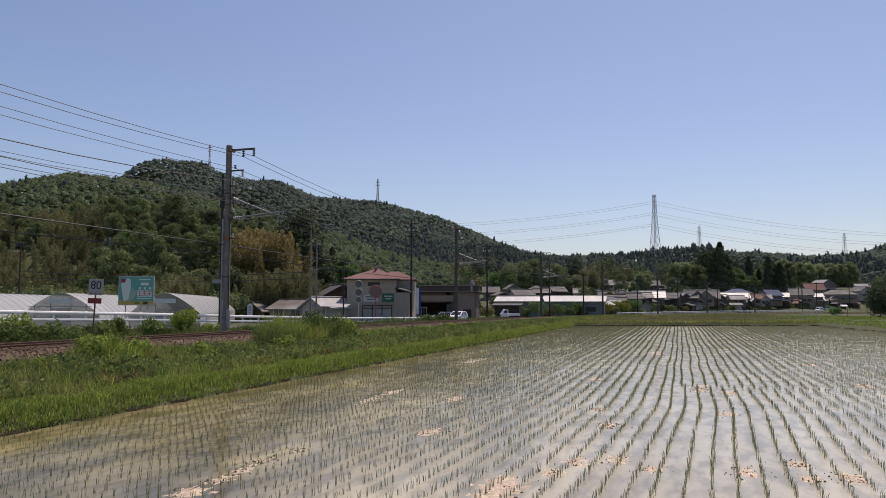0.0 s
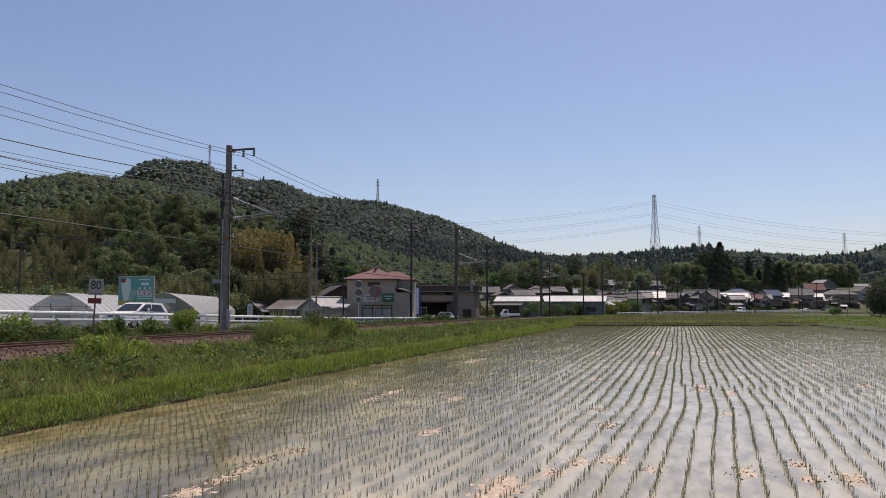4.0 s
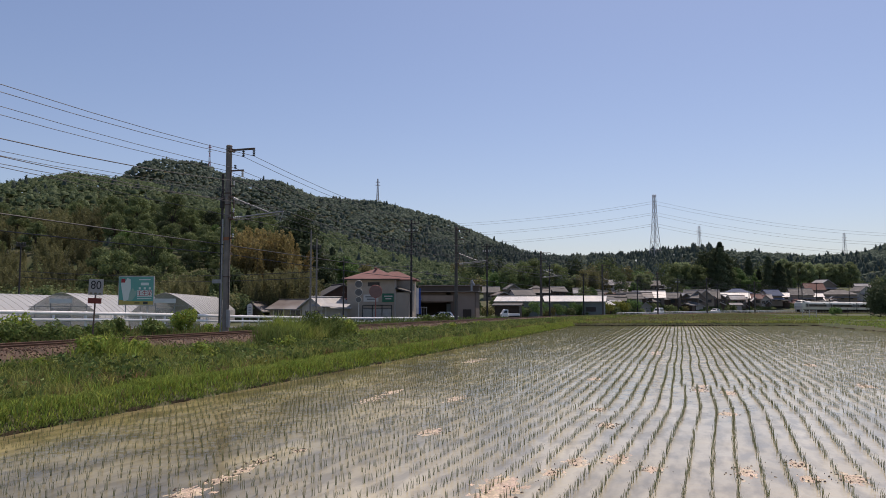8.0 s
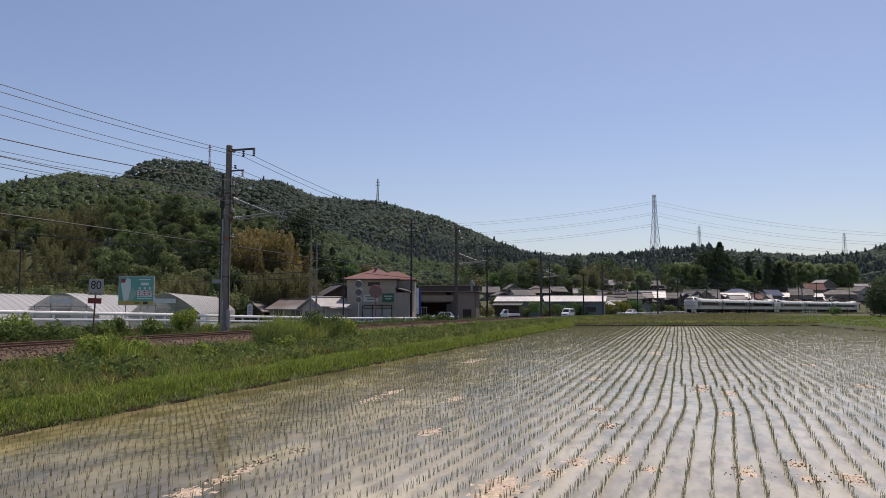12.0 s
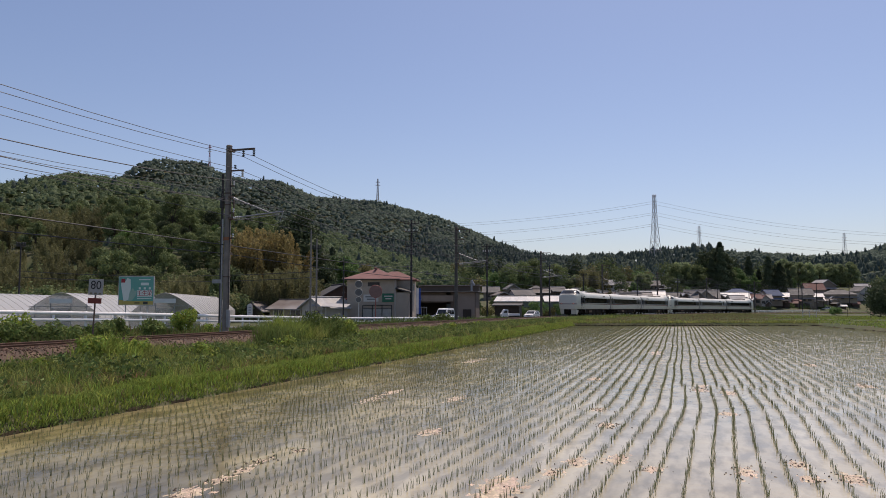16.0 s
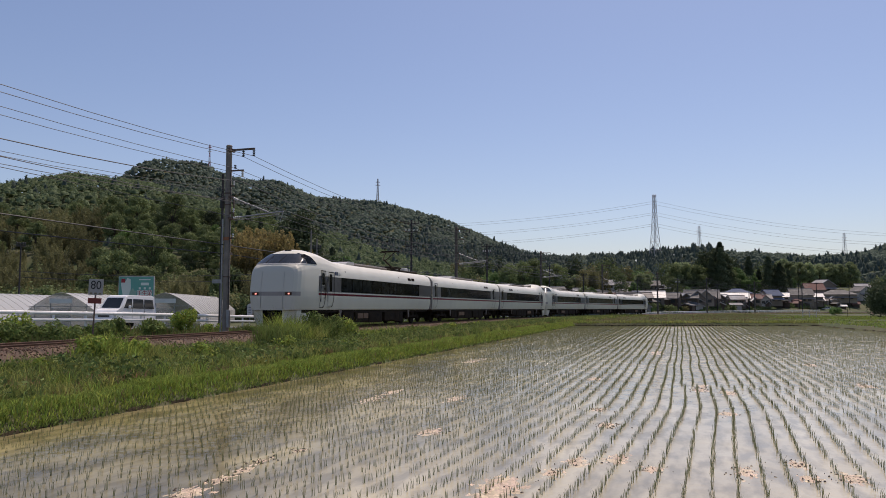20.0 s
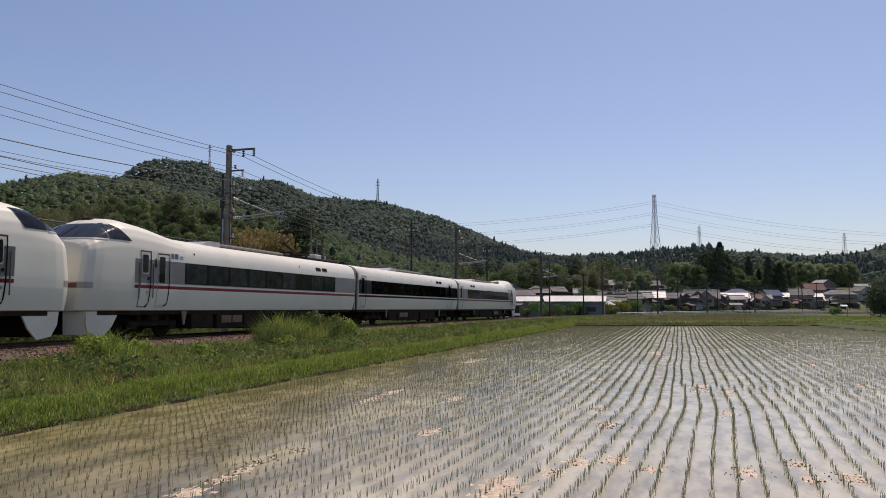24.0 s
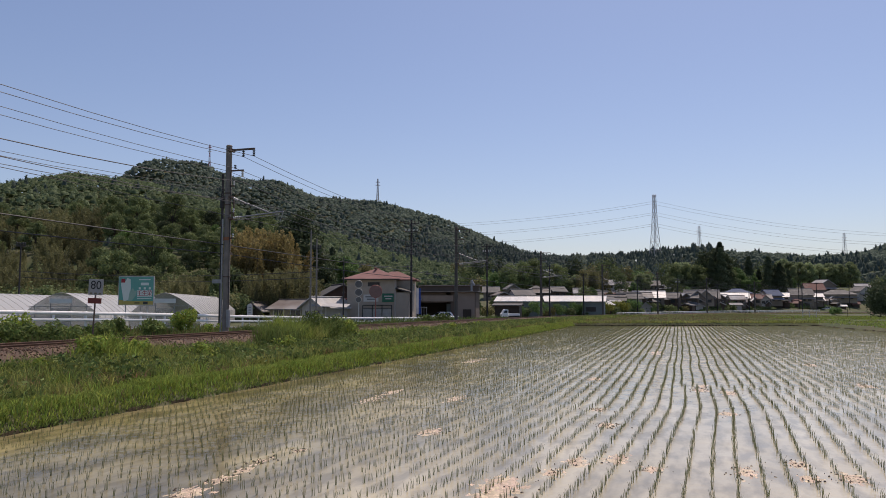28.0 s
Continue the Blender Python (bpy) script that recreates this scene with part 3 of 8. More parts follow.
def leaned(x, y, z, nose, mirror):
    _, sh = coach_ring(x, nose)
    return ((x - sh * max(0, z - 1.9)) * mirror, y, z)


def body_mesh(x0, nose, mirror):
    xs = [x0, x0 + 0.05, -6, -2, 2, 5.6] + ([] if nose else [8.0, 9.95, 10.0])
    V, F, n = [], [], 0
    for k, x in enumerate(xs):
        ring, _ = coach_ring(x, nose)
        e = 0.97 if (k == 0 or (not nose and k == len(xs) - 1)) else 1.0
        half = [(y * e, z) for y, z in ring]
        loop = [(-y, z) for y, z in half] + [(y, z) for y, z in reversed(half[:-1])]
        n = len(loop)
        V += [leaned(x, y, z, nose, mirror) for y, z in loop]
    for i in range(len(xs) - 1):
        for j in range(n - 1):
            F.append((i * n + j, i * n + j + 1, (i + 1) * n + j + 1, (i + 1) * n + j))
        F.append((i * n + n - 1, i * n, (i + 1) * n, (i + 1) * n + n - 1))
    F += [tuple(range(n))] + ([] if nose else [tuple(range((len(xs) - 1) * n, len(xs) * n))])
    bm = bmesh.new()
    vs = [bm.verts.new(v) for v in V]
    for f in F:
        bm.faces.new([vs[i] for i in f])
    return bm


CAB_Z = (0.96, 0.99, 1.10, 1.25, 1.42, 1.60, 1.67, 1.87, 1.95, 2.15, 2.30, 2.50, 2.72)


def cab_meshes(mirror):
    """The cab end from x = 5.6: white shell, windscreen, two side windows and the lamp band."""
    xs = [5.6, 6.1, 6.6, 7.1, 7.6, 8.05, 8.3] + list(np.arange(8.42, 10.02, 0.04)) + [10.05, 10.1, 10.15, 10.2, 10.25, 10.3, 10.34, 10.38, 10.41, 10.44, 10.46, 10.48]
    grid = []
    for x in xs:
        ring, _ = coach_ring(x, 1 if mirror == 1 else 2)
        top = ring[-1][1]
        ry, rz = [p[0] for p in ring], [p[1] for p in ring]
        k = np.linspace(0, 1, 31)[1:]
        zs = list(CAB_Z) + list(2.72 + (top - 2.72) * (1 - (1 - k) ** 1.7))
        half = [(float(np.interp(z, rz, ry)), z) for z in zs]
        grid.append([(-y, z) for y, z in half] + [(y, z) for y, z in reversed(half[:-1])])
    n = len(grid[0])
    kinds = {k: (bmesh.new(), {}) for k in ("shell", "band")}

    def vert(kind, i, j):
        bm, seen = kinds[kind]
        if (i, j) not in seen:
            y, z = grid[i][j]
            seen[(i, j)] = bm.verts.new(leaned(xs[i], y, z, True, mirror))
        return seen[(i, j)]

    def add(kind, ids):
        kinds[kind][0].faces.new([vert(kind, *q) for q in ids])

    for i in range(len(xs) - 1):
        x = (xs[i] + xs[i + 1]) / 2
        for j in range(n - 1):
            (ya, za), (yb, zb) = grid[i][j], grid[i][j + 1]
            (yc, zc), (yd, zd) = grid[i + 1][j], grid[i + 1][j + 1]
            z, y = (za + zb + zc + zd) / 4, (ya + yb + yc + yd) / 4
            kind = "shell"
            if x > 10.12 and 1.67 < z < 1.87:
                kind = "band"
            add(kind, ((i, j), (i, j + 1), (i + 1, j + 1), (i + 1, j)))
    e, h = len(xs) - 1, n // 2
    for j in range(h):                   # the flat front, row by row
        z = (grid[e][j][1] + grid[e][j + 1][1]) / 2
        a, b = n - 1 - j, n - 2 - j
        ids = ((e, j), (e, j + 1), (e, b), (e, a)) if j + 1 != b else ((e, j), (e, j + 1), (e, a))
        add("band" if 1.67 < z < 1.87 else "shell", ids)
    return kinds["shell"][0], kinds["band"][0]


def windscreen(mirror, z0, z1, off):
    """Glass wrapped round the front of the cab between two heights."""
    bm = bmesh.new()
    rows = []
    for z in np.linspace(z0, z1, 9):
        tip = float(np.interp(z, NOSE_TOP[:5:-1], NOSE_X[:5:-1]))
        u = np.linspace(0, 1, 13)
        back = min(9.55, tip - 0.32)
        xs = back + (tip - back) * (1 - (1 - u) ** 2)
        half = [(x, skin(x, z, True) if i < 12 else 0.0) for i, x in enumerate(xs)]
        loop = [(x, -y) for x, y in half] + [(x, y) for x, y in reversed(half[:-1])]
        rows.append([bm.verts.new(leaned(x + off, y * (1 + off * 0.7), z + off * 0.5, True, mirror)) for x, y in loop])
    for r, q in zip(rows[:-1], rows[1:]):
        for i in range(len(r) - 1):
            bm.faces.new((r[i], r[i + 1], q[i + 1], q[i]))
    return bm


def side_panel(xs, lo, hi, side, off, nose, mirror, nz=3):
    """A thin skin on the body's side, between the heights lo and hi (numbers or functions of x)."""
    bm = bmesh.new()
    rows = []
    for x in xs:
        a, b = (lo(x) if callable(lo) else lo), (hi(x) if callable(hi) else hi)
        rows.append([bm.verts.new(leaned(x, side * (skin(x, z, nose) + off), z, nose, mirror)) for z in np.linspace(a, b, nz)])
    for r, q in zip(rows[:-1], rows[1:]):
        for i in range(nz - 1):
            bm.faces.new((r[i], r[i + 1], q[i + 1], q[i]))
    bmesh.ops.solidify(bm, geom=bm.faces[:], thickness=0.004)
    return bm


def merge(*bms):
    out = bmesh.new()
    for b in bms:
        me = bpy.data.meshes.new("tmp")
        b.to_mesh(me)
        b.free()
        out.from_mesh(me)
        bpy.data.meshes.remove(me)
    return out


T_WHITE = surface("coach_white", (0.74, 0.72, 0.62), (0.70, 0.68, 0.585), 1.2, 0.36, 0.0, c3=(0.63, 0.61, 0.525))
T_GREY = surface("coach_grey", (0.278, 0.284, 0.278), (0.25, 0.255, 0.25), 2, 0.4)
T_RED = surface("coach_red", (0.33, 0.018, 0.042), (0.29, 0.016, 0.036), 3, 0.45)
T_GLASS = surface("coach_glass", (0.014, 0.018, 0.019), (0.050, 0.060, 0.062), 2.6, 0.07, spread=0.6, spec=0.22)
T_BLACK = surface("door_glass", (0.010, 0.012, 0.013), (0.022, 0.025, 0.026), 2.2, 0.08, spread=0.3, spec=0.2)
T_CAB = surface("cab_glass", (0.020, 0.026, 0.034), (0.034, 0.042, 0.052), 0.9, 0.10, spec=0.35)
T_DARK = surface("underframe_dark", (0.018, 0.015, 0.012), (0.038, 0.029, 0.021), 3, 0.95, 0.01, 12, spec=0.12)
T_BOX = surface("underframe_box", (0.040, 0.029, 0.020), (0.024, 0.018, 0.013), 3, 0.95, 0.01, 9, spec=0.1)
T_RUST = surface("brake_dust_box", (0.22, 0.13, 0.075), (0.15, 0.09, 0.05), 6, 0.7)
T_DUCT = surface("roof_duct_brown", (0.17, 0.145, 0.125), (0.11, 0.095, 0.082), 3, 0.7)
T_SILVER = surface("roof_unit_grey", (0.42, 0.42, 0.42), (0.34, 0.34, 0.33), 3, 0.5)
T_STEP = surface("step_iron", (0.20, 0.165, 0.14), (0.14, 0.115, 0.10), 5, 0.7)
T_SEAL = surface("door_seal", (0.10, 0.10, 0.105), (0.08, 0.08, 0.085), 4, 0.6)
T_FRAME = surface("door_frame", (0.32, 0.32, 0.325), (0.27, 0.27, 0.275), 4, 0.6)
T_JOINT = surface("panel_gap", (0.56, 0.55, 0.53), (0.5, 0.49, 0.47), 4, 0.6)
T_BAND = surface("nose_band", (0.36, 0.33, 0.31), (0.31, 0.285, 0.27), 3, 0.5)
T_BELLOWS = surface("gangway_rubber", (0.06, 0.055, 0.052), (0.09, 0.082, 0.078), 5, 0.8, 0.01, 8)
T_BLUE = surface("mark_blue_grey", (0.15, 0.20, 0.31), (0.13, 0.18, 0.29), 4, 0.5)
T_LAMP = glowing("headlamp_glow", (1.0, 0.42, 0.34), 0.9)
T_TAIL = surface("lamp_lens", (0.25, 0.12, 0.08), (0.16, 0.08, 0.06), 9, 0.2)


def bogie(car, x):
    b = part("bogie", merge(boxed((x, 0.98, 0.52), (2.6, 0.16, 0.20), bevel=0.04), boxed((x, -0.98, 0.52), (2.6, 0.16, 0.20), bevel=0.04), boxed((x, 0, 0.55), (0.6, 2.0, 0.24)),
                            boxed((x, 0.99, 0.72), (0.5, 0.3, 0.36), bevel=0.08), boxed((x, -0.99, 0.72), (0.5, 0.3, 0.36), bevel=0.08)), T_DARK, car, "dark grimy bogie frame")
    for dx in (-1.05, 1.05):
        w = part("wheel", merge(rodded((x + dx, 0.50, 0.43), (x + dx, 0.63, 0.43), 0.43, seg=24), rodded((x + dx, -0.63, 0.43), (x + dx, -0.50, 0.43), 0.43, seg=24), rodded((x + dx, -1.0, 0.43), (x + dx, 1.0, 0.43), 0.08)), T_DARK, b)
        w["label"] = "steel wheel pair"
        for yy in (1.02, -1.02):
            part("axle_box", boxed((x + dx, yy, 0.44), (0.34, 0.2, 0.3), bevel=0.05), T_BOX, b)
            part("spring", rodded((x + dx * 0.72, yy, 0.62), (x + dx * 0.72, yy, 0.86), 0.09, seg=10), T_DARK, b)


def pantograph(car, x):
    base = part("pantograph", merge(boxed((x, 0.55, 3.86), (2.0, 0.08, 0.1)), boxed((x, -0.55, 3.86), (2.0, 0.08, 0.1)), boxed((x - 0.9, 0, 3.86), (0.1, 1.2, 0.1)), boxed((x + 0.9, 0, 3.86), (0.1, 1.2, 0.1)),
                                    *[rodded((x + a, b, 3.55), (x + a, b, 3.84), 0.07) for a in (-0.8, 0.8) for b in (-0.5, 0.5)]), T_DARK, car, "dark pantograph frame on insulators")
    part("lower_arm", rodded((x - 0.7, 0, 3.90), (x + 0.75, 0, 4.35), 0.055), T_DARK, base)
    part("upper_arm", merge(rodded((x + 0.75, 0.1, 4.35), (x - 0.35, 0.35, 5.0), 0.035), rodded((x + 0.75, -0.1, 4.35), (x - 0.35, -0.35, 5.0), 0.035)), T_DARK, base)
    part("contact_head", merge(boxed((x - 0.2, 0, 5.03), (0.09, 1.2, 0.08)), boxed((x - 0.5, 0, 5.03), (0.09, 1.2, 0.08)), boxed((x - 0.35, 0.62, 4.99), (0.5, 0.25, 0.03)), boxed((x - 0.35, -0.62, 4.99), (0.5, 0.25, 0.03))), T_DARK, base)


def rounded(xa, xb, z0, z1, r):
    """Lower and upper edges of a panel with rounded corners, as functions of x."""
    xm, hw = (xa + xb) / 2, abs(xb - xa) / 2
    def cut(x):
        u = min(1.0, max(0.0, (abs(x - xm) - hw + r) / r))
        return r * (1 - math.sqrt(1 - u * u))
    return (lambda x: z0 + cut(x)), (lambda x: z1 - cut(x))


def rounded_panel(xa, xb, z0, z1, r, side, off, nose, mirror, nz=4):
    lo, hi = rounded(xa, xb, z0, z1, r)
    return side_panel(np.linspace(xa, xb, 15), lo, hi, side, off, nose, mirror, nz)


def door(car, x0, x1, nose, mirror, side, cab=False):
    """A sliding door; f runs from its edge nearest the train's front to the other."""
    front, rear = (x1, x0) if mirror == 1 else (x0, x1)
    def at_f(f):
        return front + (rear - front) * f
    lo, hi = (1.10, 3.03) if cab else (1.12, 2.99)
    R = 0.20
    inner = rear + math.copysign(R, front - rear)
    def sweep_up(x):
        u = min(1.0, abs(x - inner) / R)
        return lo + R * (1 - math.sqrt(1 - u * u))
    edge = rear + math.copysign(0.045, front - rear)
    dark_rim = merge(side_panel(np.linspace(edge, rear, 3), lo + R * 0.8, hi, side, 0.016, nose, mirror, 20),
                 side_panel(np.linspace(inner, rear, 9), lambda x: sweep_up(x) - 0.01, lambda x: sweep_up(x) + 0.03 + 0.05 * abs(x - inner) / R, side, 0.014, nose, mirror, 3))
    d = part("door", dark_rim, T_DARK, car, "cab door with dark edges" if cab else "sliding door with a dark rear edge")
    part("header", side_panel((front, rear), hi - 0.05, hi, side, 0.018, nose, mirror, 3), T_SEAL, d)
    part("front_seal", side_panel((front, at_f(0.03 if not cab else 0.06)), lo, hi, side, 0.010, nose, mirror, 20), T_SEAL if cab else T_FRAME, d)
    if cab:
        part("window_frame", rounded_panel(at_f(0.15), at_f(0.77), 2.22, 2.94, 0.05, side, 0.010, nose, mirror), T_WHITE, d)
        part("door_window", rounded_panel(at_f(0.20), at_f(0.72), 2.27, 2.89, 0.05, side, 0.016, nose, mirror), T_BLACK, d)
        part("door_handle", side_panel((at_f(0.64), at_f(0.84)), 2.03, 2.12, side, 0.02, nose, mirror, 2), T_DARK, d)
        for z in (1.88, 1.56):
            part("grip", side_panel((at_f(0.66), at_f(0.80)), z, z + 0.09, side, 0.022, nose, mirror, 2), T_SILVER, d)
        part("sill_step", side_panel((at_f(0.0), at_f(0.9)), lo - 0.015, lo + 0.015, side, 0.012, nose, mirror, 2), T_SEAL, d)
    else:
        part("door_window", rounded_panel(at_f(0.14), at_f(0.60), 1.95, 2.87, 0.06, side, 0.012, nose, mirror), T_BLACK, d)
        part("sill_step", rounded_panel(at_f(0.0), at_f(0.66), lo - 0.03, lo + 0.05, 0.03, side, 0.03, nose, mirror, 2), T_WHITE, d)
        lamp = front + math.copysign(0.12, front - rear)
        part("side_lamp", rounded_panel(lamp - 0.035, lamp + 0.035, 2.46, 2.80, 0.03, side, 0.012, nose, mirror, 3), T_DARK, d)


def coach(name, label, nose, mirror, windows, doors, louvres, grey, panto, pane_count):
    """One coach. nose: it has a cab at its +x end (at -x when mirrored)."""
    car = thing(name, label, "train car", group="train cars")
    nose = (1 if mirror == 1 else 2) if nose else 0
    x0 = -10.0
    cab = cab_meshes(mirror) if nose else None
    part("body", merge(body_mesh(x0, nose, mirror), cab[0]) if nose else body_mesh(x0, nose, mirror), T_WHITE, car, smooth=True)
    long = np.linspace(grey[0], grey[1], 12)
    for side in (1, -1):
        part("grey_band", side_panel(long, 1.92, 2.735, side, 0.004, nose, mirror), T_GREY, car, "grey painted window band")
        part("red_stripe", side_panel(long, 1.735, 1.845, side, 0.006, nose, mirror, 2), T_RED, car, "dark red stripe")
        strip = part("window_strip", side_panel(np.linspace(windows[0], windows[1], 8), 1.95, 2.72, side, 0.007, nose, mirror), T_BLACK, car, "black window surround")
        step = (windows[1] - windows[0]) / pane_count
        for i in range(pane_count):
            a = windows[0] + i * step
            part("window", side_panel((a + 0.10, a + step - 0.10), 1.985, 2.69, side, 0.010, nose, mirror), T_GLASS, strip)
        for a, b in doors:
            door(car, a, b, nose, mirror, side, nose and a == 7.5)
        for a in (louvres, louvres + 0.72):
            rim = part("louvre", rounded_panel(a, a + 0.62, 2.955, 3.15, 0.05, side, 0.004, nose, mirror), T_FRAME, car, "small dark roof-side louvre")
            part("grille", rounded_panel(a + 0.035, a + 0.585, 2.98, 3.125, 0.04, side, 0.008, nose, mirror), T_DARK, rim)
        for a in (5.0, -3.4):
            part("marker", rounded_panel(a, a + 0.09, 3.05, 3.14, 0.04, side, 0.008, nose, mirror, 2), T_DARK, car, "small dark marker lamp under the roof")
        part("step_bracket", prism([(mirror * -5.6, side * 1.30, 0.96), (mirror * -5.3, side * 1.30, 0.96), (mirror * -5.42, side * 1.30, 0.45), (mirror * -5.50, side * 1.30, 0.45)], (0, side * 0.05, 0)), T_STEP, car)
        part("step_bracket", prism([(mirror * 5.6, side * 1.30, 0.96), (mirror * 5.3, side * 1.30, 0.96), (mirror * 5.42, side * 1.30, 0.45), (mirror * 5.50, side * 1.30, 0.45)], (0, side * 0.05, 0)), T_STEP, car)
    part("floor_frame", boxed((0, 0, 0.90), (19.4, 2.5, 0.14)), T_DARK, car)
    # added dark backing, keeps daylight from showing through under the coach
    part("centre_sill", boxed((mirror * -0.6, 0, 0.60), (18.0, 0.9, 0.56)), T_DARK, car)
    for cx, sx, h in ((-3.9, 1.5, 0.66), (-2.2, 1.8, 0.60), (0.15, 2.1, 0.66), (2.25, 1.9, 0.62), (4.15, 1.4, 0.58)):
        unit = part("equipment_box", boxed((cx, 0, 0.86 - h / 2), (sx, 2.5, h), bevel=0.03), T_BOX, car)
        for sy in (1.256, -1.256):
            part("cover", boxed((cx - sx * 0.2, sy, 0.86 - h / 2), (sx * 0.42, 0.02, h * 0.7), bevel=0.008), T_DARK, unit)
    part("resistor_grille", merge(boxed((2.6 * mirror, 1.275, 0.62), (0.7, 0.04, 0.30)), boxed((1.8 * mirror, 1.275, 0.62), (0.7, 0.04, 0.30))), T_RUST, car, "rust-brown grille boxes")
    for bx in (-7.0, 6.8 if nose else 7.0):
        bogie(car, bx * mirror)
    ahead = 0.0 if mirror == 1 else 0.7      # the pale end points forward on every coach
    duct = part("roof_unit", merge(boxed((ahead + -0.3, 0, 3.66), (5.4, 1.35, 0.17), bevel=0.06), rodded((ahead + 2.4, 0.62, 3.66), (ahead + -3.0, 0.62, 3.66), 0.075), rodded((ahead + 2.4, -0.62, 3.66), (ahead + -3.0, -0.62, 3.66), 0.075)), T_DUCT, car, "long low grey-brown roof duct")
    part("slat", merge(*[boxed((ahead + (-2.7 + 0.45 * i), 0, 3.748), (0.30, 1.2, 0.025)) for i in range(11)]), T_SILVER, duct)
    part("end_fairing", prism([(ahead + 2.35, -0.72, 3.60), (ahead + 2.35, -0.72, 3.79), (ahead + 2.9, -0.72, 3.80), (ahead + 3.3, -0.72, 3.74), (ahead + 3.55, -0.72, 3.60)], (0, 1.44, 0)), T_SILVER, duct, "pale sloping end of the roof duct")
    part("gangway", boxed((mirror * -10.14, 0, 2.08), (0.30, 2.62, 2.3), bevel=0.05), T_BELLOWS, car, "grey rubber gangway bellows")
    for e in ((-10.02,) if nose else (-10.02, 10.02)):
        for side in (1, -1):
            part("gangway_cover", merge(boxed((mirror * e * 1.004, side * 1.40, 2.62), (0.13, 0.07, 1.02), bevel=0.015), boxed((mirror * e * 1.004, side * 1.38, 1.5), (0.10, 0.05, 1.0), bevel=0.015)), T_BAND, car, "grey plate covering the gangway joint")
            part("end_bracket", boxed((mirror * e * 1.004, side * 1.44, 2.66), (0.10, 0.10, 0.12), bevel=0.02), T_SILVER, car)
    if not nose:
        part("gangway", boxed((10.14, 0, 2.08), (0.30, 2.62, 2.3), bevel=0.05), T_BELLOWS, car, "grey rubber gangway bellows")
    if panto:
        pantograph(car, -5.0)
        part("roof_box", merge(boxed((-7.2, 0, 3.80), (0.8, 1.0, 0.34), bevel=0.05), rodded((-7.8, -0.3, 3.58), (-7.8, -0.3, 4.0), 0.06), rodded((-8.4, 0.3, 3.58), (-8.4, 0.3, 3.96), 0.06), rodded((-8.8, -0.3, 3.58), (-8.8, -0.3, 3.93), 0.05)), T_SILVER, car, "grey electrical box on the roof")
        part("roof_conduit", rodded((-9.5, 0.5, 3.68), (-2.4, 0.5, 3.70), 0.06), T_DARK, car)
    if nose:
        part("sill", windscreen(mirror, 3.245, 3.29, 0.014), T_SILVER, car, "pale sill under the windscreen", smooth=True)
        ws = part("windscreen", windscreen(mirror, 3.295, 3.82, 0.016), T_CAB, car, "dark wrap-round windscreen", smooth=True)
        for yy in (0.25, -0.45):
            part("wiper", rodded((mirror * 10.30, yy, 3.33), (mirror * 9.76, yy + 0.14, 3.72), 0.014), T_DARK, ws)
        for side in (1, -1):
            # the glass tapers to a point behind on the flat-fronted cab, and ends square on the rounded one
            if mirror == 1:
                part("cab_side_window", side_panel(np.linspace(8.45, 9.50, 24), 3.30, lambda x: 3.305 + 0.56 * min(1, (x - 8.45) / 0.65, (float(np.interp(x, NOSE_X, NOSE_TOP)) - 3.375) / 0.56), side, 0.02, True, mirror, 9), T_CAB, car, smooth=True)
            else:
                part("cab_side_window", side_panel(np.linspace(8.30, 9.50, 24), lambda x: 3.30 + 0.53 * max(0, (8.62 - x) / 0.32), lambda x: 3.85 if x < 9.0 else min(3.85, float(np.interp(x, NOSE_X, NOSE_TOP)) - 0.15), side, 0.02, True, mirror, 9), T_CAB, car, smooth=True)
            part("cab_pillar", side_panel((9.50, 9.56), 3.30, 3.66, side, 0.024, True, mirror, 5), T_SEAL, car, "dark pillar between the cab windows")
            # plough halves under the front
            part("front_skirt", prism([(mirror * 8.75, side * 1.25, 0.95), (mirror * 10.15, side * 1.22, 0.95), (mirror * 10.12, side * 1.2, 0.55), (mirror * 9.95, side * 1.16, 0.22), (mirror * 9.4, side * 1.2, 0.14), (mirror * 9.05, side * 1.24, 0.45)], (0, -side * 0.06, 0)), T_WHITE, car)
            part("front_skirt", merge(prism([(mirror * 10.15, side * 1.22, 0.95), (mirror * 10.40, side * 0.55, 0.95), (mirror * 10.36, side * 0.55, 0.22), (mirror * 9.95, side * 1.16, 0.22)], (mirror * -0.05, 0, 0))), T_WHITE, car)
        # nose face: brow band, lamps, panel lines, coupler
        def face(y, z, d=0.0):
            best = 10.48
            for xx in np.linspace(10.48, 9.4, 80):
                if skin(xx, z, True) >= abs(y):
                    best = xx
                    break
            p = leaned(best + d, y, z, True, 1)
            return ((p[0]) * mirror, y, z)

        def face_patch(y0, y1, z0, z1, d=0.006, ny=7, nz=3):
            b = bmesh.new()
            g = [[b.verts.new(face(y, z, d)) for z in np.linspace(z0, z1, nz)] for y in np.linspace(y0, y1, ny)]
            for r, q in zip(g[:-1], g[1:]):
                for i in range(nz - 1):
                    b.faces.new((r[i], r[i + 1], q[i + 1], q[i]))
            bmesh.ops.solidify(b, geom=b.faces[:], thickness=0.004)
            return b
        part("lamp_band", cab[1], T_BAND, car, "grey band across the nose")
        for yy in (-0.92, 0.92):
            la = part("headlamp", face_patch(yy - 0.19, yy + 0.19, 1.70, 1.84, 0.012, 5, 2), T_TAIL, car, "lamp cluster behind dark glass")
            if mirror == 1:
                part("bulb", face_patch(yy - 0.02, yy + 0.08, 1.735, 1.805, 0.020, 4, 2), T_LAMP, la, "lit headlamp")
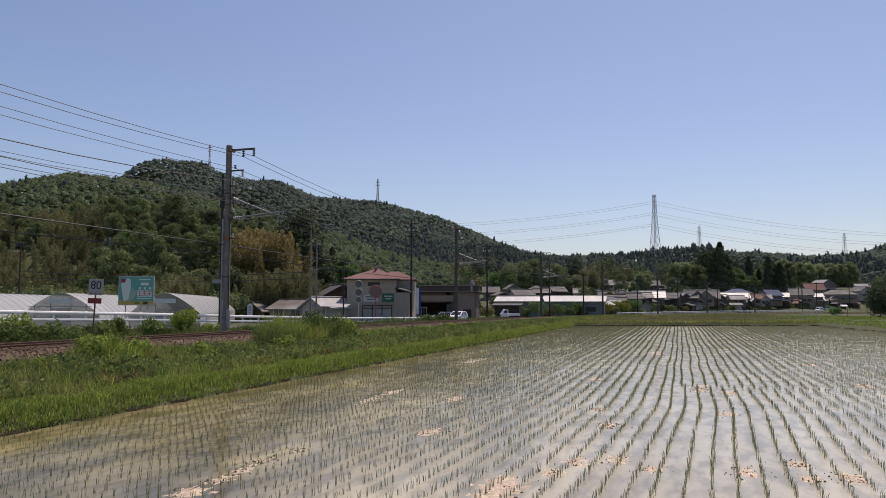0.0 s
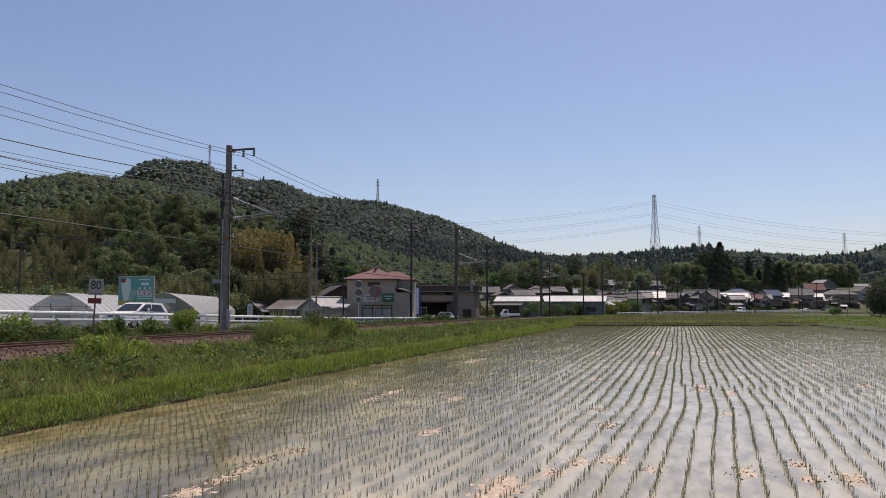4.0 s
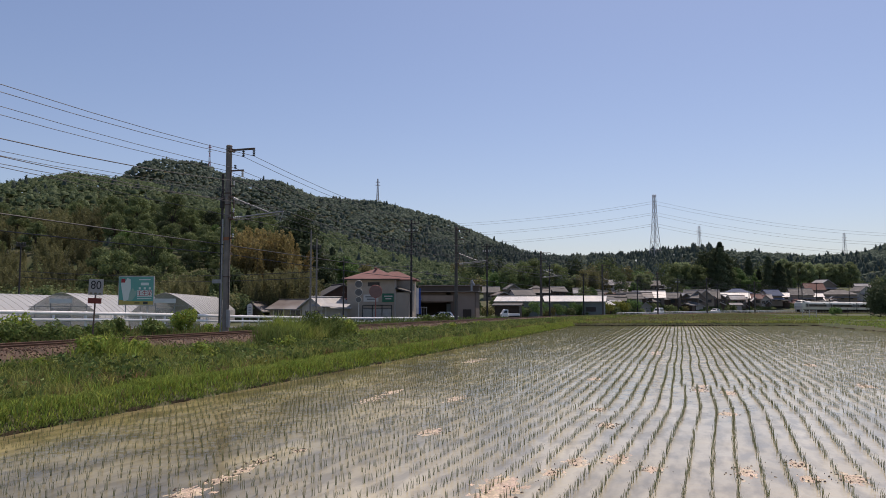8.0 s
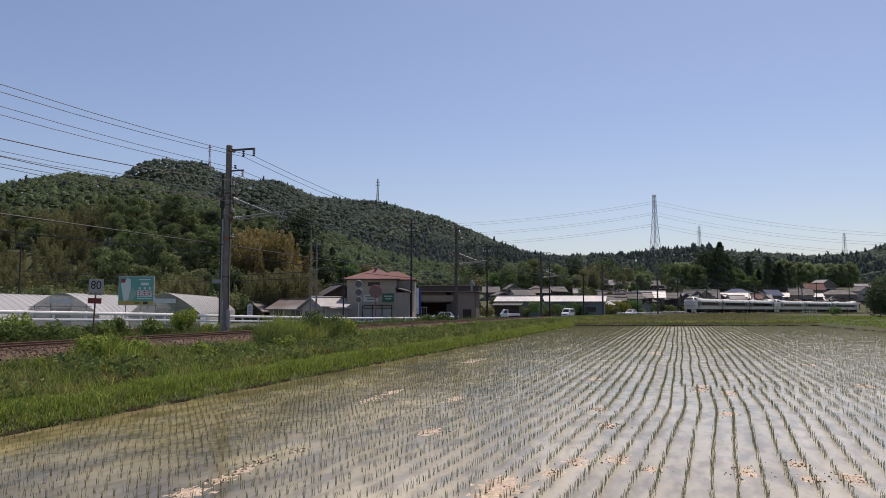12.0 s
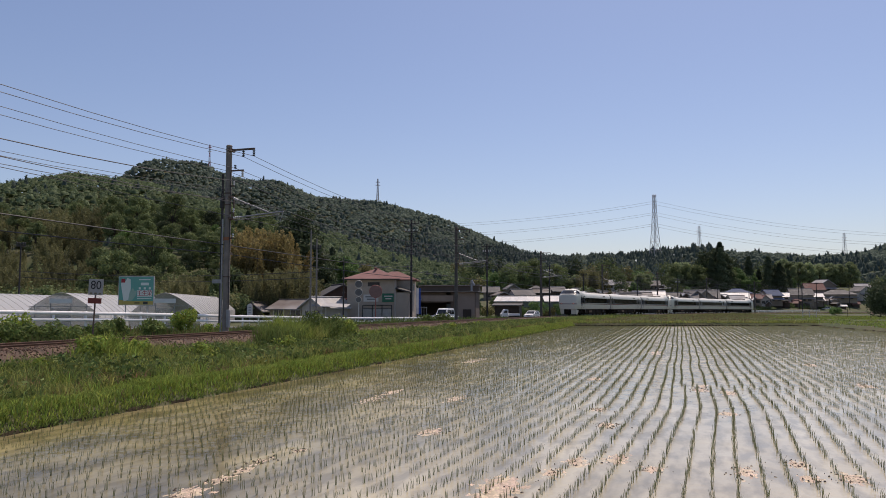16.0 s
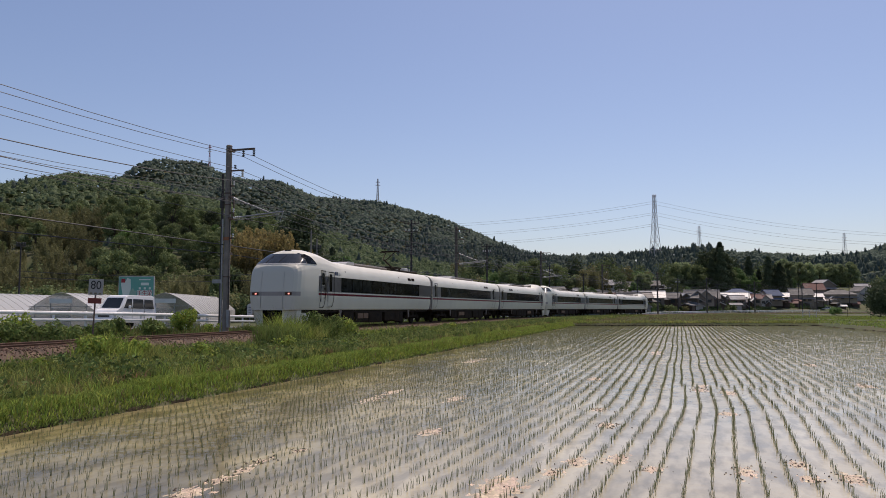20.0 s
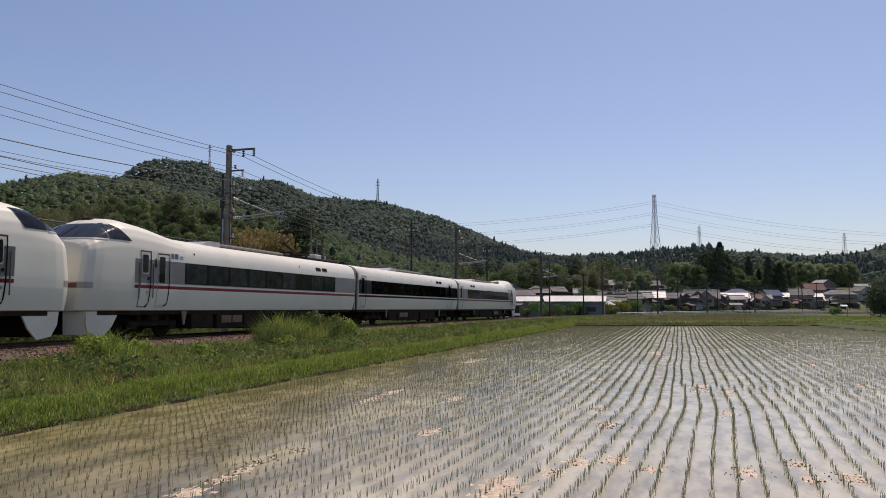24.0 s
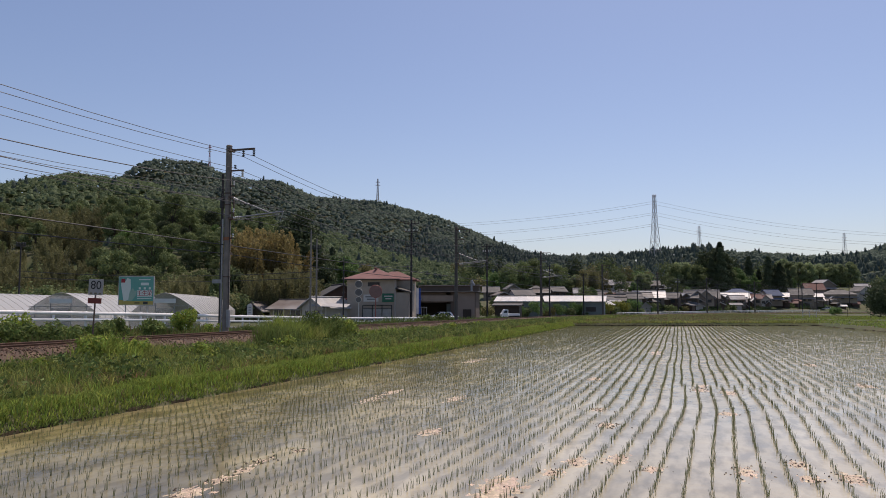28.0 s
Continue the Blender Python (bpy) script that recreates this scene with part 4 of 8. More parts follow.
        for yy in (-0.62, 0.62):
            part("panel_joint", face_patch(yy - 0.008, yy + 0.008, 1.0, 3.15, 0.004, 2, 8), T_JOINT, car)
        part("coupler", merge(boxed((mirror * 10.1, 0, 0.72), (0.8, 0.32, 0.3), bevel=0.04), boxed((mirror * 10.0, 0, 0.5), (0.3, 0.8, 0.5)), boxed((mirror * 9.7, 0, 0.55), (0.2, 1.9, 0.7))), T_DARK, car, "black coupler behind the plough")
        part("roof_lamp", boxed((mirror * 8.95, 0, 4.03), (0.16, 0.34, 0.07), bevel=0.02), T_DARK, car)
        if mirror == -1:
            part("roof_intake", prism([(-3.9, -0.62, 3.60), (-4.15, -0.62, 3.78), (-5.1, -0.62, 3.88), (-5.62, -0.62, 3.90), (-5.75, -0.62, 3.66)], (0, 1.24, 0)), T_DUCT, car, "dark brown intake behind the cab roof")
        # operator's mark as plain shapes
        base = 6.42 if mirror == 1 else 6.95
        for side in (1, -1):
            for a, b, lo, hi in ((0.0, 0.16, 2.84, 3.03), (0.20, 0.40, 2.84, 3.03), (0.47, 0.68, 2.92, 2.95), (0.47, 0.68, 2.85, 2.88)):
                part("mark", side_panel((base - b, base - a), lo, hi, side, 0.006, nose, mirror, 2), T_BLUE, car, "small blue-grey mark")
        # handrails beside the cab door
        for side in (1, -1):
            for hx in (7.42, 8.13):
                part("handrail", rodded((mirror * hx, side * 1.50, 1.40), (mirror * hx, side * 1.50, 2.60), 0.02), T_SEAL, car)
    return car


# the cab coach, the middle coach and the rear-facing cab coach; a three-coach set runs twice
cab_front = coach("train_car", "white express cab coach with grey window band and pantograph", True, 1, (-7.35, 5.63), ((6.5, 7.15), (7.5, 8.05)), -6.4, (-9.98, 8.3), True, 9)
middle = coach("train_car", "white express coach with grey band and red stripe", False, 1, (-6.65, 8.15), ((-8.4, -7.4), (8.95, 9.65)), -5.7, (-9.98, 9.98), False, 10)
cab_rear = coach("train_car", "white express cab coach facing backwards, grey window band", True, -1, (-7.7, 6.5), ((-9.65, -8.95), (7.5, 8.05)), -6.75, (-9.98, 8.3), False, 9)
cab_front_2 = copy_thing(cab_front, Matrix())
for _o in [o for o in cab_front_2.children_recursive if o.name.startswith("bulb")]:
    bpy.data.objects.remove(_o)          # the coupled cab shows no lights
middle_2 = copy_thing(middle, Matrix())
cab_rear_2 = copy_thing(cab_rear, Matrix())
TRAIN = ((cab_front, -10.3), (middle, 10.3), (cab_rear, 30.9), (cab_front_2, 52.3), (middle_2, 72.9), (cab_rear_2, 93.5))


def train_s(t):
    a = t - 18.0
    return 73.96 - 19.632 * a + 0.0532 * a * a + 0.00064 * a ** 3 + 0.011 * max(0.0, a) ** 2


def on_line(s, d=0.0, half=6.9, level=None):
    """Pose of a vehicle that runs towards smaller s."""
    a, b = at(s + half, d), at(s - half, d)
    c = at(s, d)
    if level is not None:
        a.z, b.z, c.z = float(level(s + half)), float(level(s - half)), float(level(s))
        o = c
    else:
        o = (a + b) / 2
    f = (b - a).normalized()
    y = Vector((0, 0, 1)).cross(f).normalized()
    m = Matrix((f, y, f.cross(y))).transposed().to_4x4()
    m.translation = o
    return m


# ---- woods ----
L_DEEP = leaf_mat("leaf_deep", (0.122, 0.160, 0.066), (0.185, 0.232, 0.100), 0.16, 0.28)
L_OLIVE = leaf_mat("leaf_olive", (0.160, 0.156, 0.068), (0.215, 0.205, 0.092), 0.16, 0.28)
L_FRESH = leaf_mat("leaf_fresh", (0.095, 0.168, 0.056), (0.145, 0.225, 0.080), 0.16, 0.30)
L_BAMBOO = leaf_mat("leaf_bamboo", (0.178, 0.182, 0.084), (0.236, 0.232, 0.110), 0.18, 0.35)
# light green leaves, their colour paled further to stand for haze
L_PALE_HAZED = leaf_mat("leaf_pale_hazed", (0.225, 0.285, 0.145), (0.290, 0.345, 0.180), 0.16, 0.5)
L_GOLD = leaf_mat("leaf_gold", (0.325, 0.252, 0.100), (0.235, 0.205, 0.090), 0.20, 0.40)
L_CEDAR = leaf_mat("leaf_cedar", (0.062, 0.084, 0.044), (0.094, 0.120, 0.062), 0.20, 0.22)
BARK = surface("bark", (0.09, 0.07, 0.05), (0.05, 0.04, 0.03), 4, 0.95, 0.02, 14)


def leaf_quads(C, size, rng, droop=0.0):
    """Quads of random turn round the centres C."""
    n = len(C)
    a = rng.normal(size=(n, 3))
    a[:, 2] = a[:, 2] * 0.7 - droop
    a /= np.linalg.norm(a, axis=1)[:, None]
    b = rng.normal(size=(n, 3))
    b -= (b * a).sum(1)[:, None] * a
    b /= np.linalg.norm(b, axis=1)[:, None]
    s = size * rng.uniform(0.6, 1.35, (n, 1))
    a, b = a * s, b * s * 0.6
    V = np.stack([C - a, C - 0.15 * a - b, C + a, C + 0.15 * a + b], 1).reshape(-1, 3)
    return V, np.arange(4 * n).reshape(-1, 4)


def canopy_quads(C, D, size, rng, loose=0.42):
    """Quads that lie along the outside of far crowns, loosely turned."""
    n = len(C)
    N = D / np.linalg.norm(D, axis=1)[:, None] + rng.normal(0, loose, (n, 3))
    a = np.cross(N, rng.normal(size=(n, 3)))
    a /= np.linalg.norm(a, axis=1)[:, None]
    b = np.cross(N, a)
    b /= np.linalg.norm(b, axis=1)[:, None]
    s = size * rng.uniform(0.6, 1.35, (n, 1))
    a, b = a * s, b * s * 0.75
    V = np.stack([C - a, C - 0.15 * a - b, C + a, C + 0.15 * a + b], 1).reshape(-1, 3)
    return V, np.arange(4 * n).reshape(-1, 4)


def crown_points(rng, lobes, n):
    """Points in the outer shell of several lumps (x, y, z, r, flat), and the way each one faces."""
    out, way = [], []
    w = np.array([l[3] ** 2 for l in lobes])
    for (x, y, z, r, fl), k in zip(lobes, (w / w.sum() * n).astype(int)):
        d = rng.normal(size=(k, 3))
        d /= np.linalg.norm(d, axis=1)[:, None]
        rad = r * rng.uniform(0.62, 1.04, (k, 1)) * (1 + 0.16 * np.sin(5 * d[:, :1] + 3 * d[:, 1:2] + x))
        p = d * rad
        p[:, 2] *= fl
        out.append(p + np.array([x, y, z]))
        way.append(d)
    return np.concatenate(out), np.concatenate(way)


def tree(name, label, material, height, kind, seed, leaves=4600, size=0.18, thick=0.16):
    rng = np.random.default_rng(seed)
    t = thing(name, label, "tree", group="woodland trees")
    bm = bmesh.new()
    lobes = []
    if kind == "round":
        rod(bm, (0, 0, -0.6), (0.1, 0, height * 0.55), thick, thick * 0.5, 7)
        for i in range(22):
            # lumps spread over the outside of a broad crown
            g, q = i * 2.4 + rng.uniform(-0.5, 0.5), (i + 0.5) / 22
            up = height * (0.24 + 0.66 * q + rng.uniform(-0.05, 0.05))
            rr = height * 0.25 * math.sin(min(3.0, 0.75 + 2.1 * q)) * rng.uniform(0.75, 1.2)
            p = (rr * math.cos(g), rr * math.sin(g), up)
            rod(bm, (0.05, 0, height * rng.uniform(0.25, 0.5)), p, thick * 0.36, 0.03, 5)
            lobes.append((*p, height * rng.uniform(0.085, 0.15), rng.uniform(0.62, 0.9)))
        lobes.append((0, 0, height * 0.84, height * 0.15, 0.85))
        C, D = crown_points(rng, lobes, leaves)
    elif kind == "cedar":
        rod(bm, (0, 0, -0.6), (0, 0, height), thick, 0.03, 7)
        z = rng.uniform(0.16, 1, leaves) ** 0.8
        g = rng.uniform(0, 6.28, leaves)
        r = height * 0.20 * (1.05 - z) ** 0.65 * rng.uniform(0.45, 1.1, leaves) * (1 + 0.25 * np.sin(z * 40 + 2 * g))
        C = np.stack([r * np.cos(g), r * np.sin(g), z * height - 0.12 * r], 1)
        D = np.stack([np.cos(g), np.sin(g), np.full(leaves, 0.55)], 1)
    else:  # bamboo: many leaning culms with plumes
        C = []
        for i in range(18):
            g, lean = rng.uniform(0, 6.28), rng.uniform(0.04, 0.24)
            x0, y0 = rng.normal(0, 1.1, 2)
            h = height * rng.uniform(0.75, 1.05)
            tip = (x0 + math.cos(g) * lean * h, y0 + math.sin(g) * lean * h, h * 0.94)
            mid = (x0 + math.cos(g) * lean * h * 0.3, y0 + math.sin(g) * lean * h * 0.3, h * 0.55)
            rod(bm, (x0, y0, -0.5), mid, 0.05, 0.045, 5)
            rod(bm, mid, tip, 0.045, 0.015, 5)
            k = leaves // 18
            u = rng.uniform(0.0, 1.0, k)
            rr = 0.15 + 0.62 * np.sin(np.clip(u, 0.05, 0.97) * 3.14) ** 0.8
            gg = rng.uniform(0, 6.28, k)
            p = np.array(mid) * (1 - u[:, None]) + np.array(tip) * u[:, None]
            p[:, 2] -= h * 0.30 * (1 - u)
            C.append(p + np.stack([rr * np.cos(gg), rr * np.sin(gg), rng.normal(0, 0.25, k)], 1) * rng.uniform(0.3, 1.15, (k, 1)))
        C = np.concatenate(C)
    part("trunk", bm, BARK, t, "grey-brown trunk and limbs")
    V, Q = leaf_quads(C, size, rng, 0.9) if kind == "bamboo" else canopy_quads(C, D, size, rng, 0.55)
    c = big_mesh("crown", V, Q, material)
    c.parent = t
    return t


PROTO = {
    "deep": [tree("tree", "dark green broadleaf tree with a dense crown", L_DEEP, 10.5, "round", 11 + i) for i in range(3)],
    "olive": [tree("tree", "olive-green broadleaf tree on the wooded slope", L_OLIVE, 9.5, "round", 21 + i) for i in range(2)],
    "fresh": [tree("tree", "fresh green broadleaf tree with a loose crown", L_FRESH, 8.0, "round", 31 + i) for i in range(2)],
    "bamboo": [tree("bamboo", "clump of yellowish bamboo with drooping plumes", L_BAMBOO, 9.5, "bamboo", 41 + i, 9500, 0.14) for i in range(2)],
    "gold": [tree("bamboo", "clump of golden-yellow bamboo on the slope", L_GOLD, 10.0, "bamboo", 51 + i, 9500, 0.14) for i in range(2)],
    "pale": [tree("tree", "pale green broadleaf tree at the wood's edge", L_PALE_HAZED, 8.0, "round", 81 + i) for i in range(2)],
    "dark": [tree("tree", "very dark evergreen tree with a dense crown", L_CEDAR, 10.5, "round", 71 + i, 4600, 0.19) for i in range(2)],
    "cedar": [tree("cedar", "dark green pointed cedar", L_CEDAR, 13.0, "cedar", 61 + i, 4200, 0.20) for i in range(2)],
}
# how large each kind stands here, against its pattern
STATURE = {"deep": 0.93, "olive": 0.78, "fresh": 0.80, "bamboo": 0.84, "gold": 1.04, "cedar": 0.80, "dark": 0.87, "pale": 0.78}
_used = set()


def put(kind, x, y, sc, rng):
    """The first of each pattern is set in place, the rest are copies."""
    pr = PROTO[kind][int(rng.integers(len(PROTO[kind])))]
    place, turn, sc = (x, y, float(ground_z([x], [y])[0])), Euler((0, 0, rng.uniform(0, 6.28))), sc * STATURE[kind]
    if pr.name in _used:
        k = sc / pr.scale[0]
        return copy_thing(pr, Matrix.LocRotScale(place, turn, (k, k, k * rng.uniform(0.9, 1.1))))
    _used.add(pr.name)
    pr.matrix_basis = Matrix.LocRotScale(place, turn, (sc, sc, sc))
    return pr


def build_knoll():
    rng = np.random.default_rng(17)
    taken = []
    tries = 0
    while len(taken) < 300 and tries < 9000:
        tries += 1
        y = rng.uniform(112, 205)
        bear = rng.uniform(-0.68, -0.145)
        x = bear * y
        h = float(hills(np.array([x]), np.array([y]))[0])
        if h < 0.8 or any((x - a) ** 2 + (y - b) ** 2 < 18 for a, b in taken):
            continue
        if bear > -0.22 and y < 150:
            continue
        taken.append((x, y))
        px = 784 + 1288 * bear
        r = rng.random()
        if px > 515:
            k = "cedar" if r < 0.35 else "dark"
        elif px > 405:
            k = "gold" if (y < 150 and r < 0.2) else ("bamboo" if y < 140 else "cedar" if r < 0.5 else "deep")
        elif px < 170:
            k = "bamboo" if (r < 0.85 and y > 118) else "fresh" if r < 0.3 else "deep"
        else:
            k = "deep" if r < 0.60 else "dark" if r < 0.74 else "olive" if r < 0.84 else "bamboo" if r < 0.87 else "fresh"
        put(k, x, y, rng.uniform(0.65, 1.1) * (1.22 if k == "deep" and rng.random() < 0.25 else 0.9), rng)
    # the golden bamboo grove and its paler fringe
    for b, spread, n in ((-0.266, 0.017, 8), (-0.223, 0.016, 9)):
        for i in range(n):
            y = rng.uniform(127, 140)
            put("gold", (b + rng.uniform(-spread, spread)) * y, y, rng.uniform(1.0, 1.32), rng)
    for i in range(34):
        y = rng.uniform(107, 122)
        put("bamboo", rng.uniform(-0.268, -0.186) * y, y, rng.uniform(0.7, 1.1), rng)
    for i in range(9):
        y = rng.uniform(110, 124)
        put("deep" if i % 3 else "dark", rng.uniform(-0.31, -0.262) * y, y, rng.uniform(0.6, 0.9), rng)
    for i in range(16):
        y = rng.uniform(111, 124)
        put("bamboo", rng.uniform(-0.42, -0.31) * y, y, rng.uniform(0.7, 1.0), rng)
    for i in range(10):
        y = rng.uniform(150, 172)
        put("cedar", rng.uniform(-0.215, -0.165) * y, y, rng.uniform(1.0, 1.3), rng)
    for b, y, sc in ((-0.212, 150, 1.6), (-0.199, 151, 1.8), (-0.186, 149, 1.7), (-0.174, 150, 1.45), (-0.164, 148, 1.15), (-0.190, 143, 1.05), (-0.178, 141, 0.9), (-0.157, 146, 0.8)):
        put("dark", b * y, y, sc, rng)
    for b, y, sc in ((-0.548, 104, 0.80), (-0.562, 106, 0.70), (-0.535, 107, 0.65)):
        put("fresh", b * y, y, sc, rng)


def clump_stuff(name, X, Y, R, H, k, size, mat, label, rng, category="forest"):
    """Many leafy crowns in one mesh: centres, radii and heights as arrays."""
    n = len(X)
    z = ground_z(X, Y)
    d = rng.normal(size=(n, k, 3))
    d /= np.linalg.norm(d, axis=2)[:, :, None]
    rr = rng.uniform(0.55, 1.08, (n, k, 1)) * (1 + 0.2 * np.sin(4 * d[:, :, :1] + 5 * d[:, :, 1:2] + X[:, None, None]))
    C = d * rr * np.stack([R, R, H * 0.5], 1)[:, None, :] + np.stack([X, Y, z + H * 0.5], 1)[:, None, :]
    V, Q = canopy_quads(C.reshape(-1, 3), d.reshape(-1, 3), size, rng, 0.6)
    tagged(big_mesh(name, V, Q, mat), label, category, kind="stuff")


def build_understorey():
    """Bushes and young growth that close the foot of the wood."""
    rng = np.random.default_rng(19)
    for n, mat, lab, lo, hi in ((150, L_DEEP, "dark green undergrowth at the foot of the wood", -0.66, -0.14), (60, L_BAMBOO, "pale bamboo undergrowth below the grove", -0.31, -0.20), (40, L_OLIVE, "olive undergrowth at the wood's edge", -0.66, -0.2)):
        y = rng.uniform(103, 148, n)
        b = rng.uniform(lo, hi, n)
        ok = ~((b > -0.24) & (y < 128))
        y, b = y[ok], b[ok]
        n = len(y)
        clump_stuff("undergrowth", b * y, y, rng.uniform(1.6, 3.0, n), rng.uniform(2.5, 5.5, n), 560, 0.19, mat, lab, rng)
    # the belt of trees behind the village
    for n, mat, lab, hh in ((90, L_DEEP, "dark green trees behind the village", 11), (60, L_FRESH, "fresh green trees behind the village", 9), (40, L_CEDAR, "dark cedars behind the village", 14), (25, L_OLIVE, "olive-green trees behind the village", 9)):
        bear = rng.uniform(0.02, 0.66, n)
        y = rng.uniform(0, 1, n) * 85 + np.interp(bear, [0.0, 0.3, 0.42, 0.66], [295, 322, 345, 372])
        x = bear * y
        clump_stuff("tree_belt", x, y, (1.9 if hh > 12 else 3.6) * rng.uniform(0.8, 1.3, n), hh * rng.uniform(0.75, 1.25, n), 620, 0.42, mat, lab, rng)
    # the thicket at the edge of the rough field
    n = 15
    _ty = rng.uniform(147, 157, n)
    clump_stuff("thicket", rng.uniform(0.592, 0.68, n) * _ty, _ty, rng.uniform(1.2, 2.2, n), rng.uniform(4.5, 8.0, n), 2800, 0.17, L_CEDAR, "dense dark green thicket at the edge of the field", rng, "thicket")
    # shrubs along the road before the houses
    for n, mat, lab in ((90, L_DEEP, "dark green shrubs along the far side of the road"), (30, L_PALE_HAZED, "pale green shrubs along the far side of the road"), (25, L_OLIVE, "olive shrubs along the far side of the road")):
        s = rng.uniform(150, 325, n)
        d = ROAD_D - 4.6 - 6 * rng.random(n) ** 2
        h = np.interp(s, TS, TH)
        clump_stuff("roadside_shrubs", np.interp(s, TS, TX) + d * np.cos(h), np.interp(s, TS, TY) - d * np.sin(h), rng.uniform(0.5, 1.2, n), rng.uniform(0.5, 1.2, n) * np.where(s < 190, 1.8, 1.0), 200, 0.18, mat, lab, rng, "shrubs")
    # hedges and garden growth before and between the houses
    for n, mat, lab in ((190, L_DEEP, "dark green garden hedges between the houses"), (100, L_FRESH, "fresh green garden shrubs between the houses"), (30, L_OLIVE, "olive garden shrubs between the houses")):
        s = rng.uniform(150, 320, n)
        d = ROAD_D - 5.0 - 34 * rng.random(n) ** 1.5
        h = np.interp(s, TS, TH)
        x, y = np.interp(s, TS, TX) + d * np.cos(h), np.interp(s, TS, TY) - d * np.sin(h)
        clump_stuff("garden_shrubs", x, y, rng.uniform(0.7, 1.7, n), rng.uniform(0.8, 2.3, n), 260, 0.2, mat, lab, rng, "shrubs")


def build_village_trees():
    rng = np.random.default_rng(23)
    # (kind, x, y, scale): groves among and behind the houses
    fixed = [("deep", 104, 298, 1.6), ("deep", 110, 303, 1.7), ("deep", 118, 303, 1.6), ("fresh", 123, 301, 1.9), ("deep", 97, 303, 1.5), ("cedar", 110, 298, 1.7), ("cedar", 113.5, 297, 2.0), ("cedar", 116.5, 299, 1.75), ("fresh", 129, 304, 1.6),
             ("cedar", 141, 302, 1.3), ("cedar", 143, 310, 1.35), ("cedar", 137, 300, 1.15), ("cedar", 139.5, 305, 1.35), ("cedar", 145, 306, 1.3), ("cedar", 134, 309, 1.2), ("fresh", 158, 330, 1.0), ("deep", 64, 262, 0.9),
             ("fresh", 70, 268, 1.0), ("olive", 60, 270, 0.9), ("deep", 88, 280, 1.0), ("fresh", 92, 275, 0.9), ("fresh", 34, 190, 0.65), ("deep", 38, 196, 0.7), ("fresh", 44, 215, 0.8), ("olive", 47, 205, 0.55),
             ("fresh", 16, 190, 0.5), ("fresh", 20.5, 176, 0.5), ("fresh", 27, 176, 0.6), ("deep", 13, 178, 0.5), ("fresh", -4, 150, 0.75), ("deep", 3, 168, 0.6), ("deep", 6, 172, 0.55), ("fresh", 9, 186, 0.6),
             ("fresh", -22, 165, 1.35), ("fresh", -26, 172, 1.2), ("deep", -30, 160, 1.0), ("olive", -19, 178, 1.1),
             ("dark", 91.5, 151, 0.8), ("dark", 95.5, 154, 1.0), ("dark", 93.5, 154, 0.75), ("dark", 94, 157, 0.95), ("dark", 98, 155, 0.9), ("dark", 91.5, 150, 0.6), ("dark", 101, 160, 1.0), ("dark", 95, 149, 0.75)]
    # the tall grove by the upper houses, and the pale green wood edge behind them: bearing, distance, scale
    fixed += [(k, b * y, y, sc) for k, b, y, sc in (("pale", 0.322, 305, 2.2), ("pale", 0.333, 303, 2.3), ("pale", 0.342, 306, 2.1), ("pale", 0.351, 299, 1.7), ("dark", 0.361, 304, 1.9), ("dark", 0.371, 306, 2.0), ("cedar", 0.381, 303, 2.1), ("dark", 0.384, 305, 1.9), ("pale", 0.389, 298, 1.6),
                                                   ("pale", 0.394, 304, 2.1), ("fresh", 0.404, 306, 2.0), ("pale", 0.412, 304, 1.8), ("cedar", 0.420, 306, 1.6), ("cedar", 0.447, 300, 1.75), ("cedar", 0.456, 303, 1.6), ("cedar", 0.462, 299, 1.8),
                                                   ("pale", 0.476, 352, 1.9), ("pale", 0.490, 356, 2.0), ("pale", 0.503, 358, 2.0), ("pale", 0.517, 360, 2.1), ("pale", 0.531, 362, 2.2), ("pale", 0.545, 364, 2.0), ("pale", 0.468, 358, 2.0), ("pale", 0.560, 366, 2.1),
                                                   ("pale", 0.170, 300, 1.3), ("pale", 0.182, 303, 1.5), ("olive", 0.195, 306, 1.6), ("bamboo", 0.205, 300, 1.5), ("bamboo", 0.215, 302, 1.4), ("bamboo", 0.190, 298, 1.3), ("pale", 0.270, 300, 1.3), ("pale", 0.278, 303, 1.4),
                                                   ("deep", 0.110, 290, 1.5), ("deep", 0.125, 293, 1.6), ("pale", 0.140, 295, 1.5), ("deep", 0.155, 297, 1.5), ("deep", 0.090, 288, 1.4), ("fresh", 0.070, 286, 1.3))]
    for k, x, y, sc in fixed:
        put(k, x, y, sc, rng)


